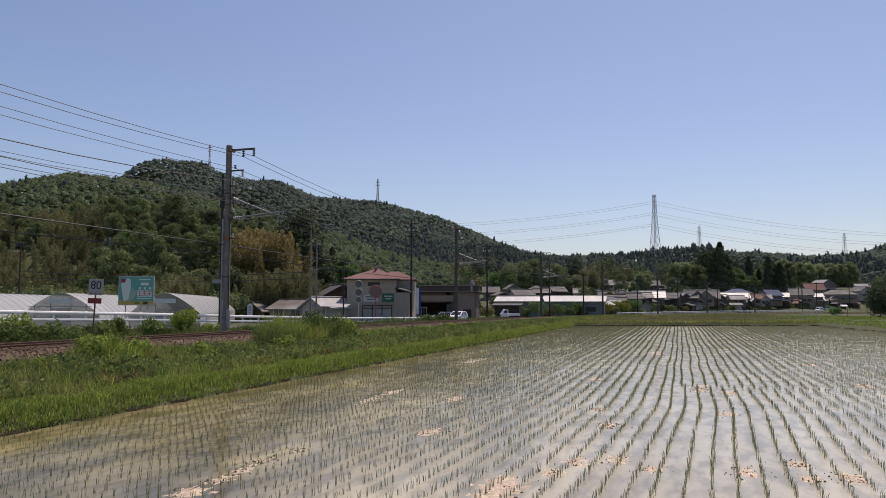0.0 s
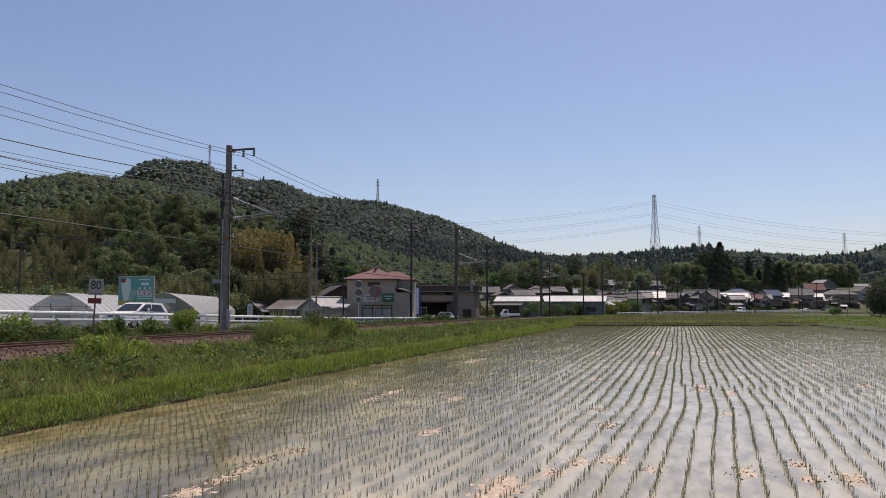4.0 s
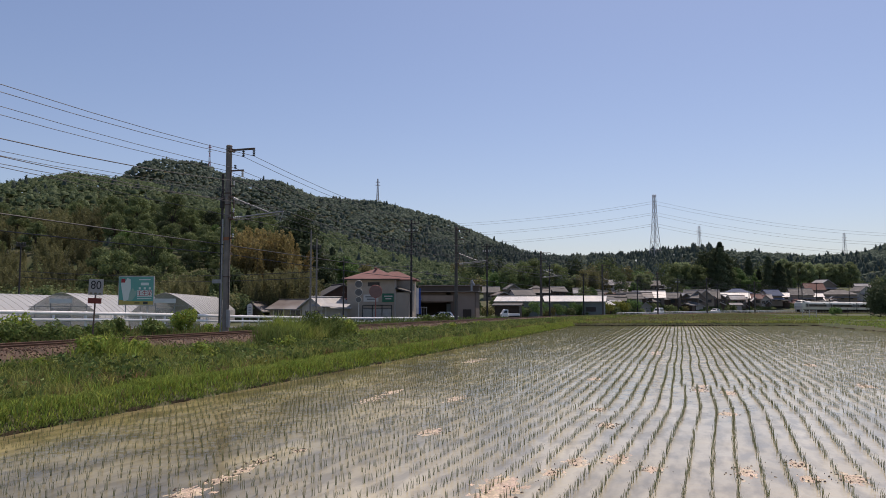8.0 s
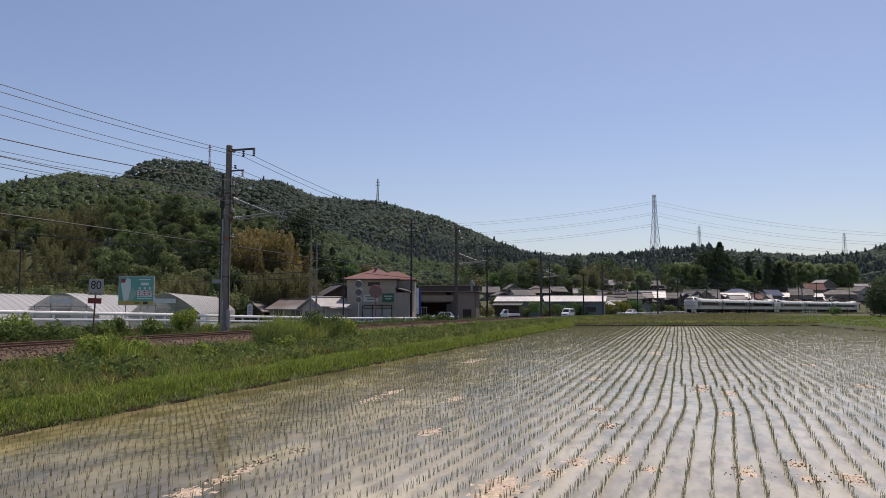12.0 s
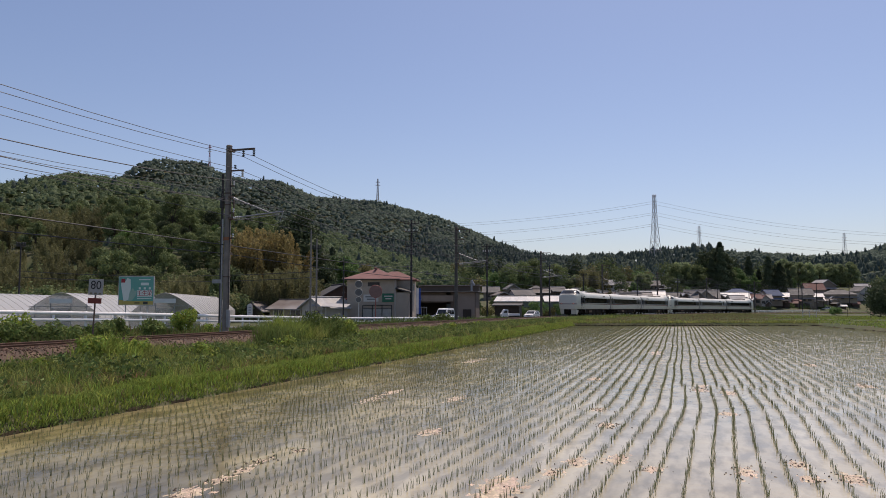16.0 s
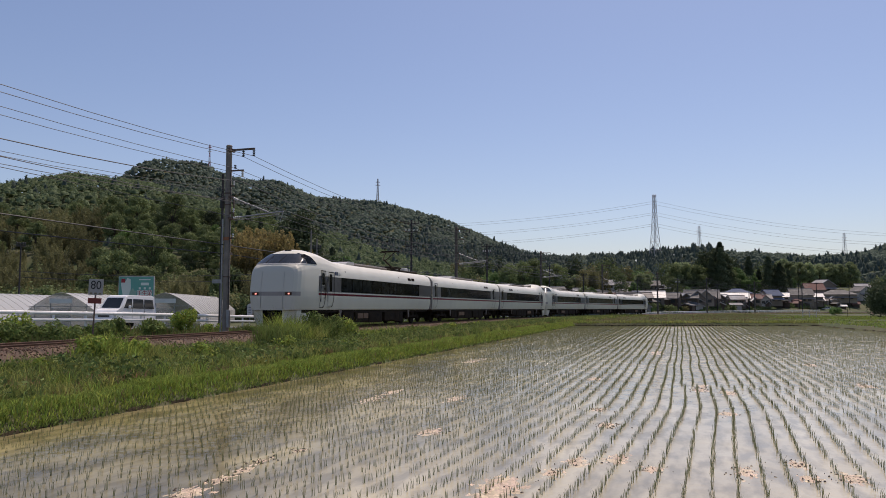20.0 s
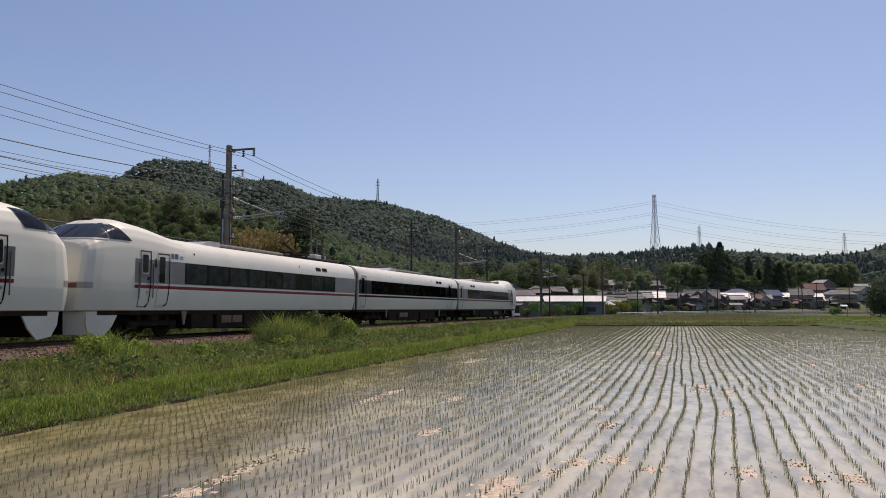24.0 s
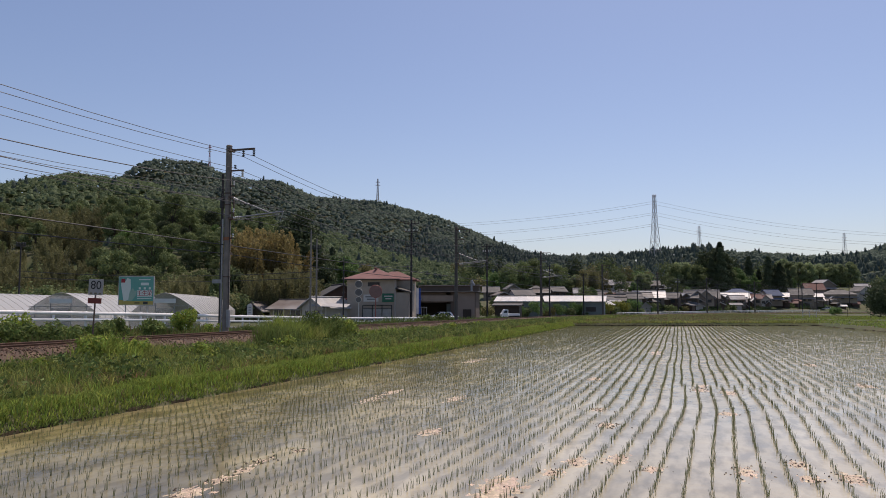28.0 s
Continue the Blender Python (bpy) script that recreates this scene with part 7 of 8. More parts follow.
    mixes = ((V_BROWN, V_TILE, "low brown shed with dark tiles"), (V_GREY, V_TIN, "grey shed with a dull tin roof"), (V_BROWN, R_RUST, "brown shed with a rusty roof"), (V_CREAM, V_TILE, "small cream house with dark tiles"),
             (V_BROWN, R_BRIGHT, "low shed with a bright tin roof"), (V_WHITE, V_TILE, "small pale house with dark tiles"), (V_BROWN, V_RED, "low shed with a faded red roof"))
    for i in range(72):
        s = 150 + i * 2.45 + rng.uniform(-2, 2)
        p = at(s, ROAD_D - rng.choice((rng.uniform(7, 15), rng.uniform(12, 34), rng.uniform(30, 62))))
        wl, rf, lab = mixes[min(6, int(rng.random() * 7.6))]
        house(p.x, p.y, rng.uniform(3.5, 7.5), rng.uniform(3.0, 5.0), rng.uniform(1.3, 2.2), rng.uniform(0.8, 1.5), rng.uniform(-45, 30), wl, rf, lab, rng.choice(("gable_x", "gable_x", "gable_y")), (), category="shed")
    # lean-tos, fences and pale sheets that stand close together before the houses
    small = ((V_BROWN, R_BRIGHT, "lean-to with a bright tin roof"), (V_BROWN, V_TILE, "low wooden lean-to with dark tiles"), (V_WHITE, V_TIN, "small pale lean-to with a dull tin roof"), (V_BROWN, V_RED, "low lean-to with a faded red roof"), (V_GREY, R_RUST, "grey lean-to with a rusty roof"), (V_BROWN, R_DARK, "dark wooden store with a dark roof"))
    for i in range(124):
        s = 163 + i * 1.5 + rng.uniform(-2, 2)
        p = at(s, ROAD_D - rng.choice((rng.uniform(6, 11), rng.uniform(8, 20), rng.uniform(18, 30))))
        wl, rf, lab = small[min(5, int(rng.random() * 6))]
        house(p.x, p.y, rng.uniform(1.8, 4.6), rng.uniform(2.0, 3.2), rng.uniform(1.0, 1.9), rng.uniform(0.35, 0.9), rng.uniform(-40, 35), wl, rf, lab, rng.choice(("gable_x", "gable_x", "gable_y")), (), category="shed")


def film_material():
    m = surface("greenhouse_film", (0.74, 0.74, 0.72), (0.60, 0.60, 0.585), 1.3, 0.3, 0.01, 5, c3=(0.64, 0.64, 0.62))
    n, l = m.node_tree.nodes, m.node_tree.links
    tr, mx = n.new("ShaderNodeBsdfTransparent"), n.new("ShaderNodeMixShader")
    mx.inputs[0].default_value = 0.38
    l.new(n["Principled BSDF"].outputs[0], mx.inputs[1])
    l.new(tr.outputs[0], mx.inputs[2])
    l.new(mx.outputs[0], n["Material Output"].inputs[0])
    return m


def end_film_material():
    m = surface("greenhouse_end_film", (0.42, 0.43, 0.42), (0.33, 0.34, 0.33), 1.3, 0.3)
    n, l = m.node_tree.nodes, m.node_tree.links
    tr, mx = n.new("ShaderNodeBsdfTransparent"), n.new("ShaderNodeMixShader")
    mx.inputs[0].default_value = 0.66
    l.new(n["Principled BSDF"].outputs[0], mx.inputs[1])
    l.new(tr.outputs[0], mx.inputs[2])
    l.new(mx.outputs[0], n["Material Output"].inputs[0])
    return m


def greenhouse(x, y, z, film, endfilm):
    t = thing("greenhouse", "long plastic-covered hoop greenhouse with a pipe frame", "greenhouse", Matrix.Translation((x, y, z)) @ Matrix.Rotation(radians(11.6), 4, "Z"), group="greenhouses")
    L, half, H, eave = 38.0, 2.85, 3.3, 1.5
    arc = [(-half, 0.0), (-half, eave)] + [(half * u, eave + (H - eave) * (1 - abs(u) ** 1.5)) for u in np.linspace(-0.94, 0.94, 17)] + [(half, eave), (half, 0.0)]
    n = len(arc)
    V, F = [], []
    ys = np.arange(0, L + 0.1, 1.0)
    for i, yy in enumerate(ys):
        k = 1.0 if i % 2 == 0 else 0.993
        V += [(a * k, yy, eave + (b - eave) * k if b > eave else b) for a, b in arc]
    for i in range(len(ys) - 1):
        F += [(i * n + j, i * n + j + 1, (i + 1) * n + j + 1, (i + 1) * n + j) for j in range(n - 1)]
    raw_part("cover", V, F, film, t, "milky plastic film", True)
    for i in range(0, 39, 2):
        part("hoop", tube([(a * 1.004, i * 1.0, b + 0.01) for a, b in arc], 0.016, 4), GALV, t)
    end = bmesh.new()
    end.faces.new([end.verts.new((a * 0.995, 0.01, b)) for a, b in arc])
    part("end_sheet", end, endfilm, t, "grey translucent end sheet")
    fr = part("end_frame", merge(*[boxed((a, -0.02, 1.2), (0.05, 0.05, 2.4)) for a in (-1.9, 1.9)], *[boxed((a, -0.02, 1.45), (0.05, 0.05, 2.9)) for a in (-0.75, 0.75)], boxed((0, -0.02, 1.35), (6.0, 0.05, 0.05)), boxed((0, -0.02, 2.2), (4.6, 0.05, 0.05))), GALV, t)
    part("vent_flap", boxed((0.0, -0.05, 2.62), (1.7, 0.05, 0.38)), surface("white_film", (0.75, 0.75, 0.74), (0.66, 0.66, 0.65), 3, 0.4), fr, "white vent flap")
    part("door", merge(boxed((0, -0.05, 1.05), (1.4, 0.03, 2.0))), endfilm, fr)


def text_mesh(words, size, m, material, parent, extrude=0.004):
    c = bpy.data.curves.new("writing", "FONT")
    c.body, c.size, c.align_x, c.align_y, c.extrude = words, size, "CENTER", "CENTER", extrude
    o = bpy.data.objects.new("writing_source", c)
    scene.collection.objects.link(o)
    bpy.context.view_layer.update()
    me = bpy.data.meshes.new_from_object(o.evaluated_get(bpy.context.evaluated_depsgraph_get()))
    bpy.data.objects.remove(o)
    bpy.data.curves.remove(c)
    me.materials.clear()
    me.materials.append(material)
    w = new("writing", me)
    w.parent = parent
    w.matrix_basis = m
    return w


UPRIGHT = Matrix.Rotation(radians(90), 4, "X")


def billboard():
    x, y = -22.7, 54.0
    gz = float(ground_z([x], [y])[0])
    t = thing("billboard", "teal roadside billboard advertising a leaf vegetable on two posts", "billboard", Matrix.Translation((x, y, gz)) @ Matrix.Rotation(radians(-6), 4, "Z"))
    zc = 3.02 - gz
    teal = surface("billboard_teal", (0.13, 0.42, 0.35), (0.12, 0.39, 0.33), 1, 0.5)
    white = surface("billboard_white", (0.78, 0.82, 0.76), (0.72, 0.78, 0.70), 2, 0.5)
    red = surface("billboard_red", (0.45, 0.03, 0.04), (0.40, 0.03, 0.035), 2, 0.5)
    pale = surface("billboard_leaf", (0.36, 0.52, 0.42), (0.30, 0.47, 0.38), 4, 0.5)
    yellow = surface("billboard_yellow", (0.55, 0.42, 0.10), (0.5, 0.38, 0.09), 2, 0.5)
    b = part("panel", boxed((0, 0, zc), (2.68, 0.08, 2.08), bevel=0.01), teal, t)
    part("edge", merge(boxed((0, 0, zc + 1.05), (2.74, 0.1, 0.05)), boxed((0, 0, zc - 1.05), (2.74, 0.1, 0.05)), boxed((1.36, 0, zc), (0.04, 0.1, 2.1)), boxed((-1.36, 0, zc), (0.04, 0.1, 2.1))), ALU, b)
    part("yellow_strip", prism([(-1.33, -0.045, zc - 1.03), (1.33, -0.045, zc - 1.03), (1.33, -0.045, zc - 0.76), (-0.5, -0.045, zc - 0.76), (-1.33, -0.045, zc - 0.66)], (0, -0.004, 0)), yellow, b)
    part("picture", prism([(-1.2, -0.045, zc + 0.5), (-1.05, -0.045, zc + 0.92), (-0.85, -0.045, zc + 0.70), (-0.7, -0.045, zc + 0.95), (-0.45, -0.045, zc + 0.85), (-0.42, -0.045, zc + 0.2), (-0.5, -0.045, zc - 0.65), (-0.95, -0.045, zc - 0.78)], (0, -0.006, 0)), white, b, "pale vegetable picture as a plain shape")
    part("picture", prism([(-0.5, -0.045, zc - 0.1), (-0.25, -0.045, zc + 0.22), (-0.15, -0.045, zc + 0.0), (0.06, -0.045, zc + 0.02), (-0.02, -0.045, zc - 0.35), (-0.3, -0.045, zc - 0.72), (-0.6, -0.045, zc - 0.75)], (0, -0.008, 0)), pale, b, "pale green leaf as a plain shape")
    part("mark", boxed((-1.02, -0.052, zc + 0.75), (0.3, 0.012, 0.28)), red, b, "small red mark")
    for i, ch in enumerate("\u58ec\u751f\u83dc"):
        px = 0.28 + i * 0.39
        part("letter_ground", boxed((px, -0.046, zc - 0.20), (0.38, 0.006, 0.48)), white, b)
        text_mesh(ch, 0.44, Matrix.Translation((px, -0.052, zc - 0.2)) @ UPRIGHT, red, b)
    part("writing", boxed((0.67, -0.046, zc + 0.50), (0.62, 0.006, 0.2)), white, b)
    for px in (0.28, 0.67, 1.06):
        part("writing", boxed((px, -0.046, zc + 0.18), (0.16, 0.006, 0.16)), white, b)
    part("writing", merge(boxed((0.65, -0.046, zc + 0.82), (0.9, 0.006, 0.07)), boxed((0.65, -0.046, zc - 0.56), (1.1, 0.006, 0.06))), white, b)
    part("writing", merge(boxed((0.1, -0.052, zc - 0.9), (0.4, 0.006, 0.08)), boxed((0.75, -0.052, zc - 0.9), (0.36, 0.006, 0.2))), surface("ink_dark", (0.06, 0.055, 0.04), (0.05, 0.045, 0.035), 2, 0.6), b)
    for px in (-0.85, 0.85):
        part("post", rodded((px, 0.08, -0.4), (px, 0.08, zc + 0.9), 0.05), W_WHITE, t)


def speed_sign():
    x, y = -12.75, 26.6
    gz = float(ground_z([x], [y])[0])
    t = thing("speed_sign", "railway speed sign, black 80 on white, red plate below", "sign", Matrix.Translation((x, y, gz)) @ Matrix.Rotation(radians(12), 4, "Z") @ Matrix.Rotation(radians(2.2), 4, "Y"))
    zt = 2.98 - gz
    pale = surface("sign_plate", (0.42, 0.42, 0.40), (0.36, 0.36, 0.34), 6, 0.5)
    ink = surface("sign_ink", (0.02, 0.02, 0.02), (0.025, 0.025, 0.025), 6, 0.5)
    part("post", rodded((0, 0.03, -0.3), (0, 0.03, zt - 0.1), 0.03), RUSTY, t)
    pl = part("plate", boxed((0, 0, zt - 0.29), (0.5, 0.012, 0.58), bevel=0.004), pale, t)
    text_mesh("80", 0.44, Matrix.Translation((0, -0.009, zt - 0.23)) @ UPRIGHT @ Matrix.Diagonal((0.86, 1, 1, 1)), ink, pl)
    part("writing", merge(*[boxed((-0.15 + 0.15 * i, -0.009, zt - 0.52), (0.09, 0.006, 0.06)) for i in range(3)]), surface("sign_ochre", (0.25, 0.2, 0.12), (0.2, 0.17, 0.1), 5, 0.6), pl)
    part("red_plate", boxed((-0.01, 0, zt - 0.79), (0.46, 0.012, 0.2), bevel=0.004), surface("sign_red", (0.24, 0.045, 0.03), (0.2, 0.04, 0.028), 5, 0.6), t, "dull red plate")
    part("crosspiece", boxed((-0.1, 0.02, zt + 0.1), (0.28, 0.02, 0.02)), RUSTY, t)


def roadside_bits():
    # convex mirrors and signs by the junction
    def disc_sign(x, y, zs, col, mast, label, r=0.4):
        gz = float(ground_z([x], [y])[0])
        t = thing("road_mirror", label, "mirror", Matrix.Translation((x, y, gz)))
        part("mast", rodded((0, 0, -0.3), (0, 0, max(z for z, _ in zs) + 0.3 - gz), 0.05), mast, t)
        for z, rr in zs:
            part("disc", rodded((0, -0.08, z - gz), (0, -0.14, z - gz), rr, rr * 0.96, 24), col, t)
            part("rim", merge(*[rodded((rr * math.cos(a), -0.11, z - gz + rr * math.sin(a)), (rr * math.cos(a + 0.3), -0.11, z - gz + rr * math.sin(a + 0.3)), 0.03, seg=5) for a in np.arange(0, 6.28, 0.3)]), mast, t)
    pinkish = surface("mirror_back", (0.24, 0.135, 0.115), (0.20, 0.115, 0.10), 3, 0.6)
    redp = surface("mast_red", (0.36, 0.09, 0.07), (0.30, 0.08, 0.06), 3, 0.5)
    greyd = surface("disc_grey", (0.15, 0.145, 0.14), (0.12, 0.116, 0.112), 3, 0.6)
    disc_sign(-8.3, 90, ((3.55, 0.78),), pinkish, redp, "large round traffic mirror on a red post")
    disc_sign(-10.4, 90, ((4.45, 0.45), (3.45, 0.45), (2.55, 0.34)), greyd, W_WHITE, "grey round road signs on a white post")
    # white rounded marker
    x, y = -16.4, 62.0
    gz = float(ground_z([x], [y])[0])
    t = thing("marker_sign", "white round-topped marker sign with illegible writing", "sign", Matrix.Translation((x, y, gz)))
    zb = 1.05 - gz
    out = [(-0.22, 0, zb), (0.22, 0, zb), (0.22, 0, zb + 0.8)] + [(0.22 * math.cos(a), 0, zb + 0.8 + 0.22 * math.sin(a)) for a in np.linspace(0.3, 2.84, 7)] + [(-0.22, 0, zb + 0.8)]
    b = part("board", prism(out, (0, 0.05, 0)), W_WHITE, t)
    part("writing", merge(*[boxed((0, -0.01, zb + 0.25 + 0.22 * i), (0.2, 0.012, 0.1)) for i in range(3)]), surface("ink_faint", (0.3, 0.3, 0.3), (0.26, 0.26, 0.26), 3, 0.6), b)
    part("post", rodded((0, 0.06, -0.3), (0, 0.06, zb + 0.4), 0.03), GALV, t)


red_roof_house()
garage()
shed_row()
village()
_film, _end = film_material(), end_film_material()
for gx_, gy_ in ((-38.3, 57.0), (-30.6, 58.5), (-23.4, 61.5)):
    greenhouse(gx_, gy_, float(ground_z([gx_], [gy_])[0]) - 0.12, _film, _end)
billboard()
speed_sign()
roadside_bits()
_blue = surface("banner_blue", (0.05, 0.11, 0.36), (0.045, 0.10, 0.32), 3, 0.8)
_bwhite = surface("banner_white", (0.6, 0.6, 0.62), (0.54, 0.54, 0.56), 3, 0.8)
for bx, col, lab in ((-3.55, _bwhite, "white upright cloth banner by the shop"), (-3.25, _blue, "blue upright cloth banner by the shop")):
    banner(bx, 97.5, 4.6, col, lab)


# ---- vehicles: x forward, wheels on z = 0 ----
def shell(outline, wide, top_in, z_in):
    """A car body from its side outline, drawn in towards the roof."""
    bm = bmesh.new()
    L, R = [], []
    for x, z in outline:
        k = wide / 2 - (top_in * max(0, z - z_in))
        L.append(bm.verts.new((x, k, z)))
        R.append(bm.verts.new((x, -k, z)))
    n = len(outline)
    for i in range(n):
        j = (i + 1) % n
        bm.faces.new((L[i], L[j], R[j], R[i]))
    bm.faces.new(L)
    bm.faces.new(list(reversed(R)))
    bmesh.ops.bevel(bm, geom=bm.edges[:], offset=0.035, segments=2, affect="EDGES")
    return bm


CAR_WHITE = surface("car_white", (0.88, 0.88, 0.87), (0.84, 0.84, 0.83), 2, 0.25)
CAR_GLASS = surface("car_glass", (0.02, 0.024, 0.026), (0.03, 0.034, 0.036), 2, 0.06)
TYRE = surface("tyre", (0.02, 0.02, 0.02), (0.03, 0.03, 0.03), 8, 0.9)


def vehicle(name, label, outline, wide, top_in, z_in, panes, shield, back, axles, wheel_r, category):
    t = thing(name, label, category)
    body = part("body", shell(outline, wide, top_in, z_in), CAR_WHITE, t)
    for s in (1, -1):
        for pts in panes:
            k = lambda z: s * (wide / 2 - top_in * max(0, z - z_in) + 0.006)
            part("side_window", prism([(x, k(z), z) for x, z in pts], (0, -s * 0.02, 0)), CAR_GLASS, t)
        part("headlamp", boxed((outline[0][0] - 0.06, s * wide * 0.37, outline[1][1] + 0.0), (0.12, 0.26, 0.16), bevel=0.03), ALU, t)
        part("tail_lamp", boxed((outline[-1][0] + 0.03, s * wide * 0.44, 0.95), (0.06, 0.12, 0.4), bevel=0.02), T_RED, t)
        part("door_mirror", boxed((panes[0][1][0] - 0.05, s * (wide / 2 + 0.1), panes[0][0][1] + 0.06), (0.1, 0.18, 0.2), bevel=0.04), CAR_WHITE, t)
        for x in (panes[0][2][0], panes[-1][0][0]):
            part("door_line", boxed((x, s * (wide / 2 + 0.001), 0.75), (0.012, 0.012, 0.8)), TRIM, t)
    (x0, z0), (x1, z1) = shield
    kk = lambda z: wide / 2 - top_in * max(0, z - z_in) - 0.12
    part("windscreen", prism([(x0 + 0.02, kk(z0), z0), (x0 + 0.02, -kk(z0), z0), (x1 + 0.02, -kk(z1), z1), (x1 + 0.02, kk(z1), z1)], (-0.02, 0, 0.012)), CAR_GLASS, t)
    (x0, z0), (x1, z1) = back
    part("rear_window", prism([(x0 - 0.02, kk(z0), z0), (x0 - 0.02, -kk(z0), z0), (x1 - 0.02, -kk(z1), z1), (x1 - 0.02, kk(z1), z1)], (0.02, 0, 0.012)), CAR_GLASS, t)
    part("bumper", boxed((outline[0][0] + 0.02, 0, 0.42), (0.12, wide * 0.96, 0.24), bevel=0.05), CAR_WHITE, t)
    part("grille", boxed((outline[0][0] + 0.02, 0, 0.68), (0.05, wide * 0.5, 0.12)), TRIM, t)
    part("number_plate", boxed((outline[0][0] + 0.09, 0, 0.42), (0.02, 0.33, 0.16)), W_WHITE, t)
    for x in axles:
        for s in (1, -1):
            w = part("wheel", rodded((x, s * (wide / 2 - 0.2), wheel_r), (x, s * (wide / 2 + 0.005), wheel_r), wheel_r, seg=20), TYRE, t)
            part("rim", rodded((x, s * (wide / 2), wheel_r), (x, s * (wide / 2 + 0.012), wheel_r), wheel_r * 0.62, seg=14), ALU, w)
    return t


def make_van():
    out = ((1.68, 0.30), (1.70, 0.80), (1.52, 1.00), (1.22, 1.10), (0.78, 1.78), (0.55, 1.87), (-1.45, 1.90), (-1.62, 1.80), (-1.70, 1.0), (-1.69, 0.30))
    panes = (((1.00, 1.12), (0.70, 1.66), (0.32, 1.66), (0.32, 1.12)), ((0.24, 1.12), (0.24, 1.66), (-0.62, 1.66), (-0.62, 1.12)), ((-0.70, 1.12), (-0.70, 1.66), (-1.42, 1.65), (-1.50, 1.12)))
    return vehicle("van", "small white van with dark side windows on the road", out, 1.48, 0.11, 1.05, panes, ((1.20, 1.14), (0.84, 1.70)), ((-1.67, 1.15), (-1.62, 1.72)), (1.15, -1.10), 0.28, "van")


def make_hatchback(label):
    out = ((1.85, 0.28), (1.90, 0.68), (1.55, 0.88), (0.95, 0.96), (0.25, 1.44), (-0.1, 1.50), (-1.35, 1.47), (-1.72, 1.05), (-1.82, 0.8), (-1.80, 0.28))
    panes = (((0.82, 0.98), (0.22, 1.38), (-0.25, 1.40), (-0.25, 0.98)), ((-0.33, 0.98), (-0.33, 1.40), (-1.15, 1.37), (-1.42, 0.98)))
    return vehicle("car", label, out, 1.66, 0.22, 0.95, panes, ((0.92, 1.0), (0.30, 1.40)), ((-1.70, 1.08), (-1.42, 1.40)), (1.18, -1.15), 0.29, "car")


def parked_truck():
    x, y = 12.2, 133.5
    gz = float(ground_z([x], [y])[0])
    t = thing("pickup_truck", "small white pickup truck parked by the brown shed", "truck", Matrix.Translation((x, y, gz)) @ Matrix.Rotation(radians(188), 4, "Z"))
    cab = ((1.68, 0.4), (1.70, 0.95), (1.45, 1.1), (1.2, 1.68), (0.95, 1.76), (0.45, 1.74), (0.42, 0.4))
    part("cab", shell(cab, 1.45, 0.12, 1.1), CAR_WHITE, t)
    for s in (1, -1):
        part("side_window", prism([(1.32, s * 0.70, 1.12), (1.1, s * 0.66, 1.58), (0.6, s * 0.66, 1.58), (0.6, s * 0.70, 1.12)], (0, s * 0.03, 0)), CAR_GLASS, t)
        part("bed_side", boxed((-0.68, s * 0.71, 0.86), (2.0, 0.04, 0.3)), CAR_WHITE, t)
        for xx in (1.1, -0.9):
            part("wheel", rodded((xx, s * 0.55, 0.27), (xx, s * 0.72, 0.27), 0.27, seg=16), TYRE, t)
    part("bed_floor", boxed((-0.68, 0, 0.68), (2.05, 1.42, 0.08)), CAR_WHITE, t)
    part("tailgate", boxed((-1.69, 0, 0.86), (0.04, 1.42, 0.3)), CAR_WHITE, t)
    part("rack", merge(rodded((0.35, 0.65, 0.7), (0.35, 0.65, 1.6), 0.02), rodded((0.35, -0.65, 0.7), (0.35, -0.65, 1.6), 0.02), rodded((0.35, 0.65, 1.6), (0.35, -0.65, 1.6), 0.02)), GALV, t)
    part("chassis", boxed((0, 0, 0.5), (3.2, 1.0, 0.2)), TRIM, t)


van = make_van()
car_first = make_hatchback("white hatchback driving on the road")
car_second = make_hatchback("small white car following the van")
garage_car = make_hatchback("silver-white car standing in the garage")
garage_car.matrix_basis = Matrix.Translation((-0.3, 113.2, float(ground_z([-0.3], [113.2])[0]) + 0.02)) @ Matrix.Rotation(radians(200), 4, "Z")
YX, YY, _ = set_back(130.0, 248.0, ROAD_D - 5.0)
yard_car = make_hatchback("white car parked in front of the village houses")
yard_car.matrix_basis = Matrix.Translation((YX, YY, float(ground_z([YX], [YY])[0]))) @ Matrix.Rotation(radians(170), 4, "Z")
parked_truck()


# ---- grass and weeds ----
def blades(x, y, z, h, w, rng, bend=0.5):
    """Arrays of bent blades, three triangles each."""
    n = len(x)
    g = rng.uniform(0, 6.283, n)
    dx, dy = np.cos(g), np.sin(g)
    f = rng.uniform(0, 6.283, n)
    wx, wy = np.cos(f) * w, np.sin(f) * w * 0.5
    k = h * bend * rng.uniform(0.2, 1.0, n)
    B = np.stack([x, y, z - 0.02], 1)
    W = np.stack([wx, wy, np.zeros(n)], 1)
    M = B + np.stack([dx * k * 0.35, dy * k * 0.35, h * 0.6], 1)
    T = B + np.stack([dx * k, dy * k, h * np.clip(1 - 0.25 * k / np.maximum(h, 1e-3), 0.4, 1)], 1)
    V = np.stack([B - W, B + W, M + W * 0.75, M - W * 0.75, T], 1).reshape(-1, 3)
    i = np.arange(n)[:, None] * 5
    F = np.concatenate([i + np.array([[0, 1, 2]]), i + np.array([[0, 2, 3]]), i + np.array([[3, 2, 4]])], 1).reshape(-1, 3)
    return V, F


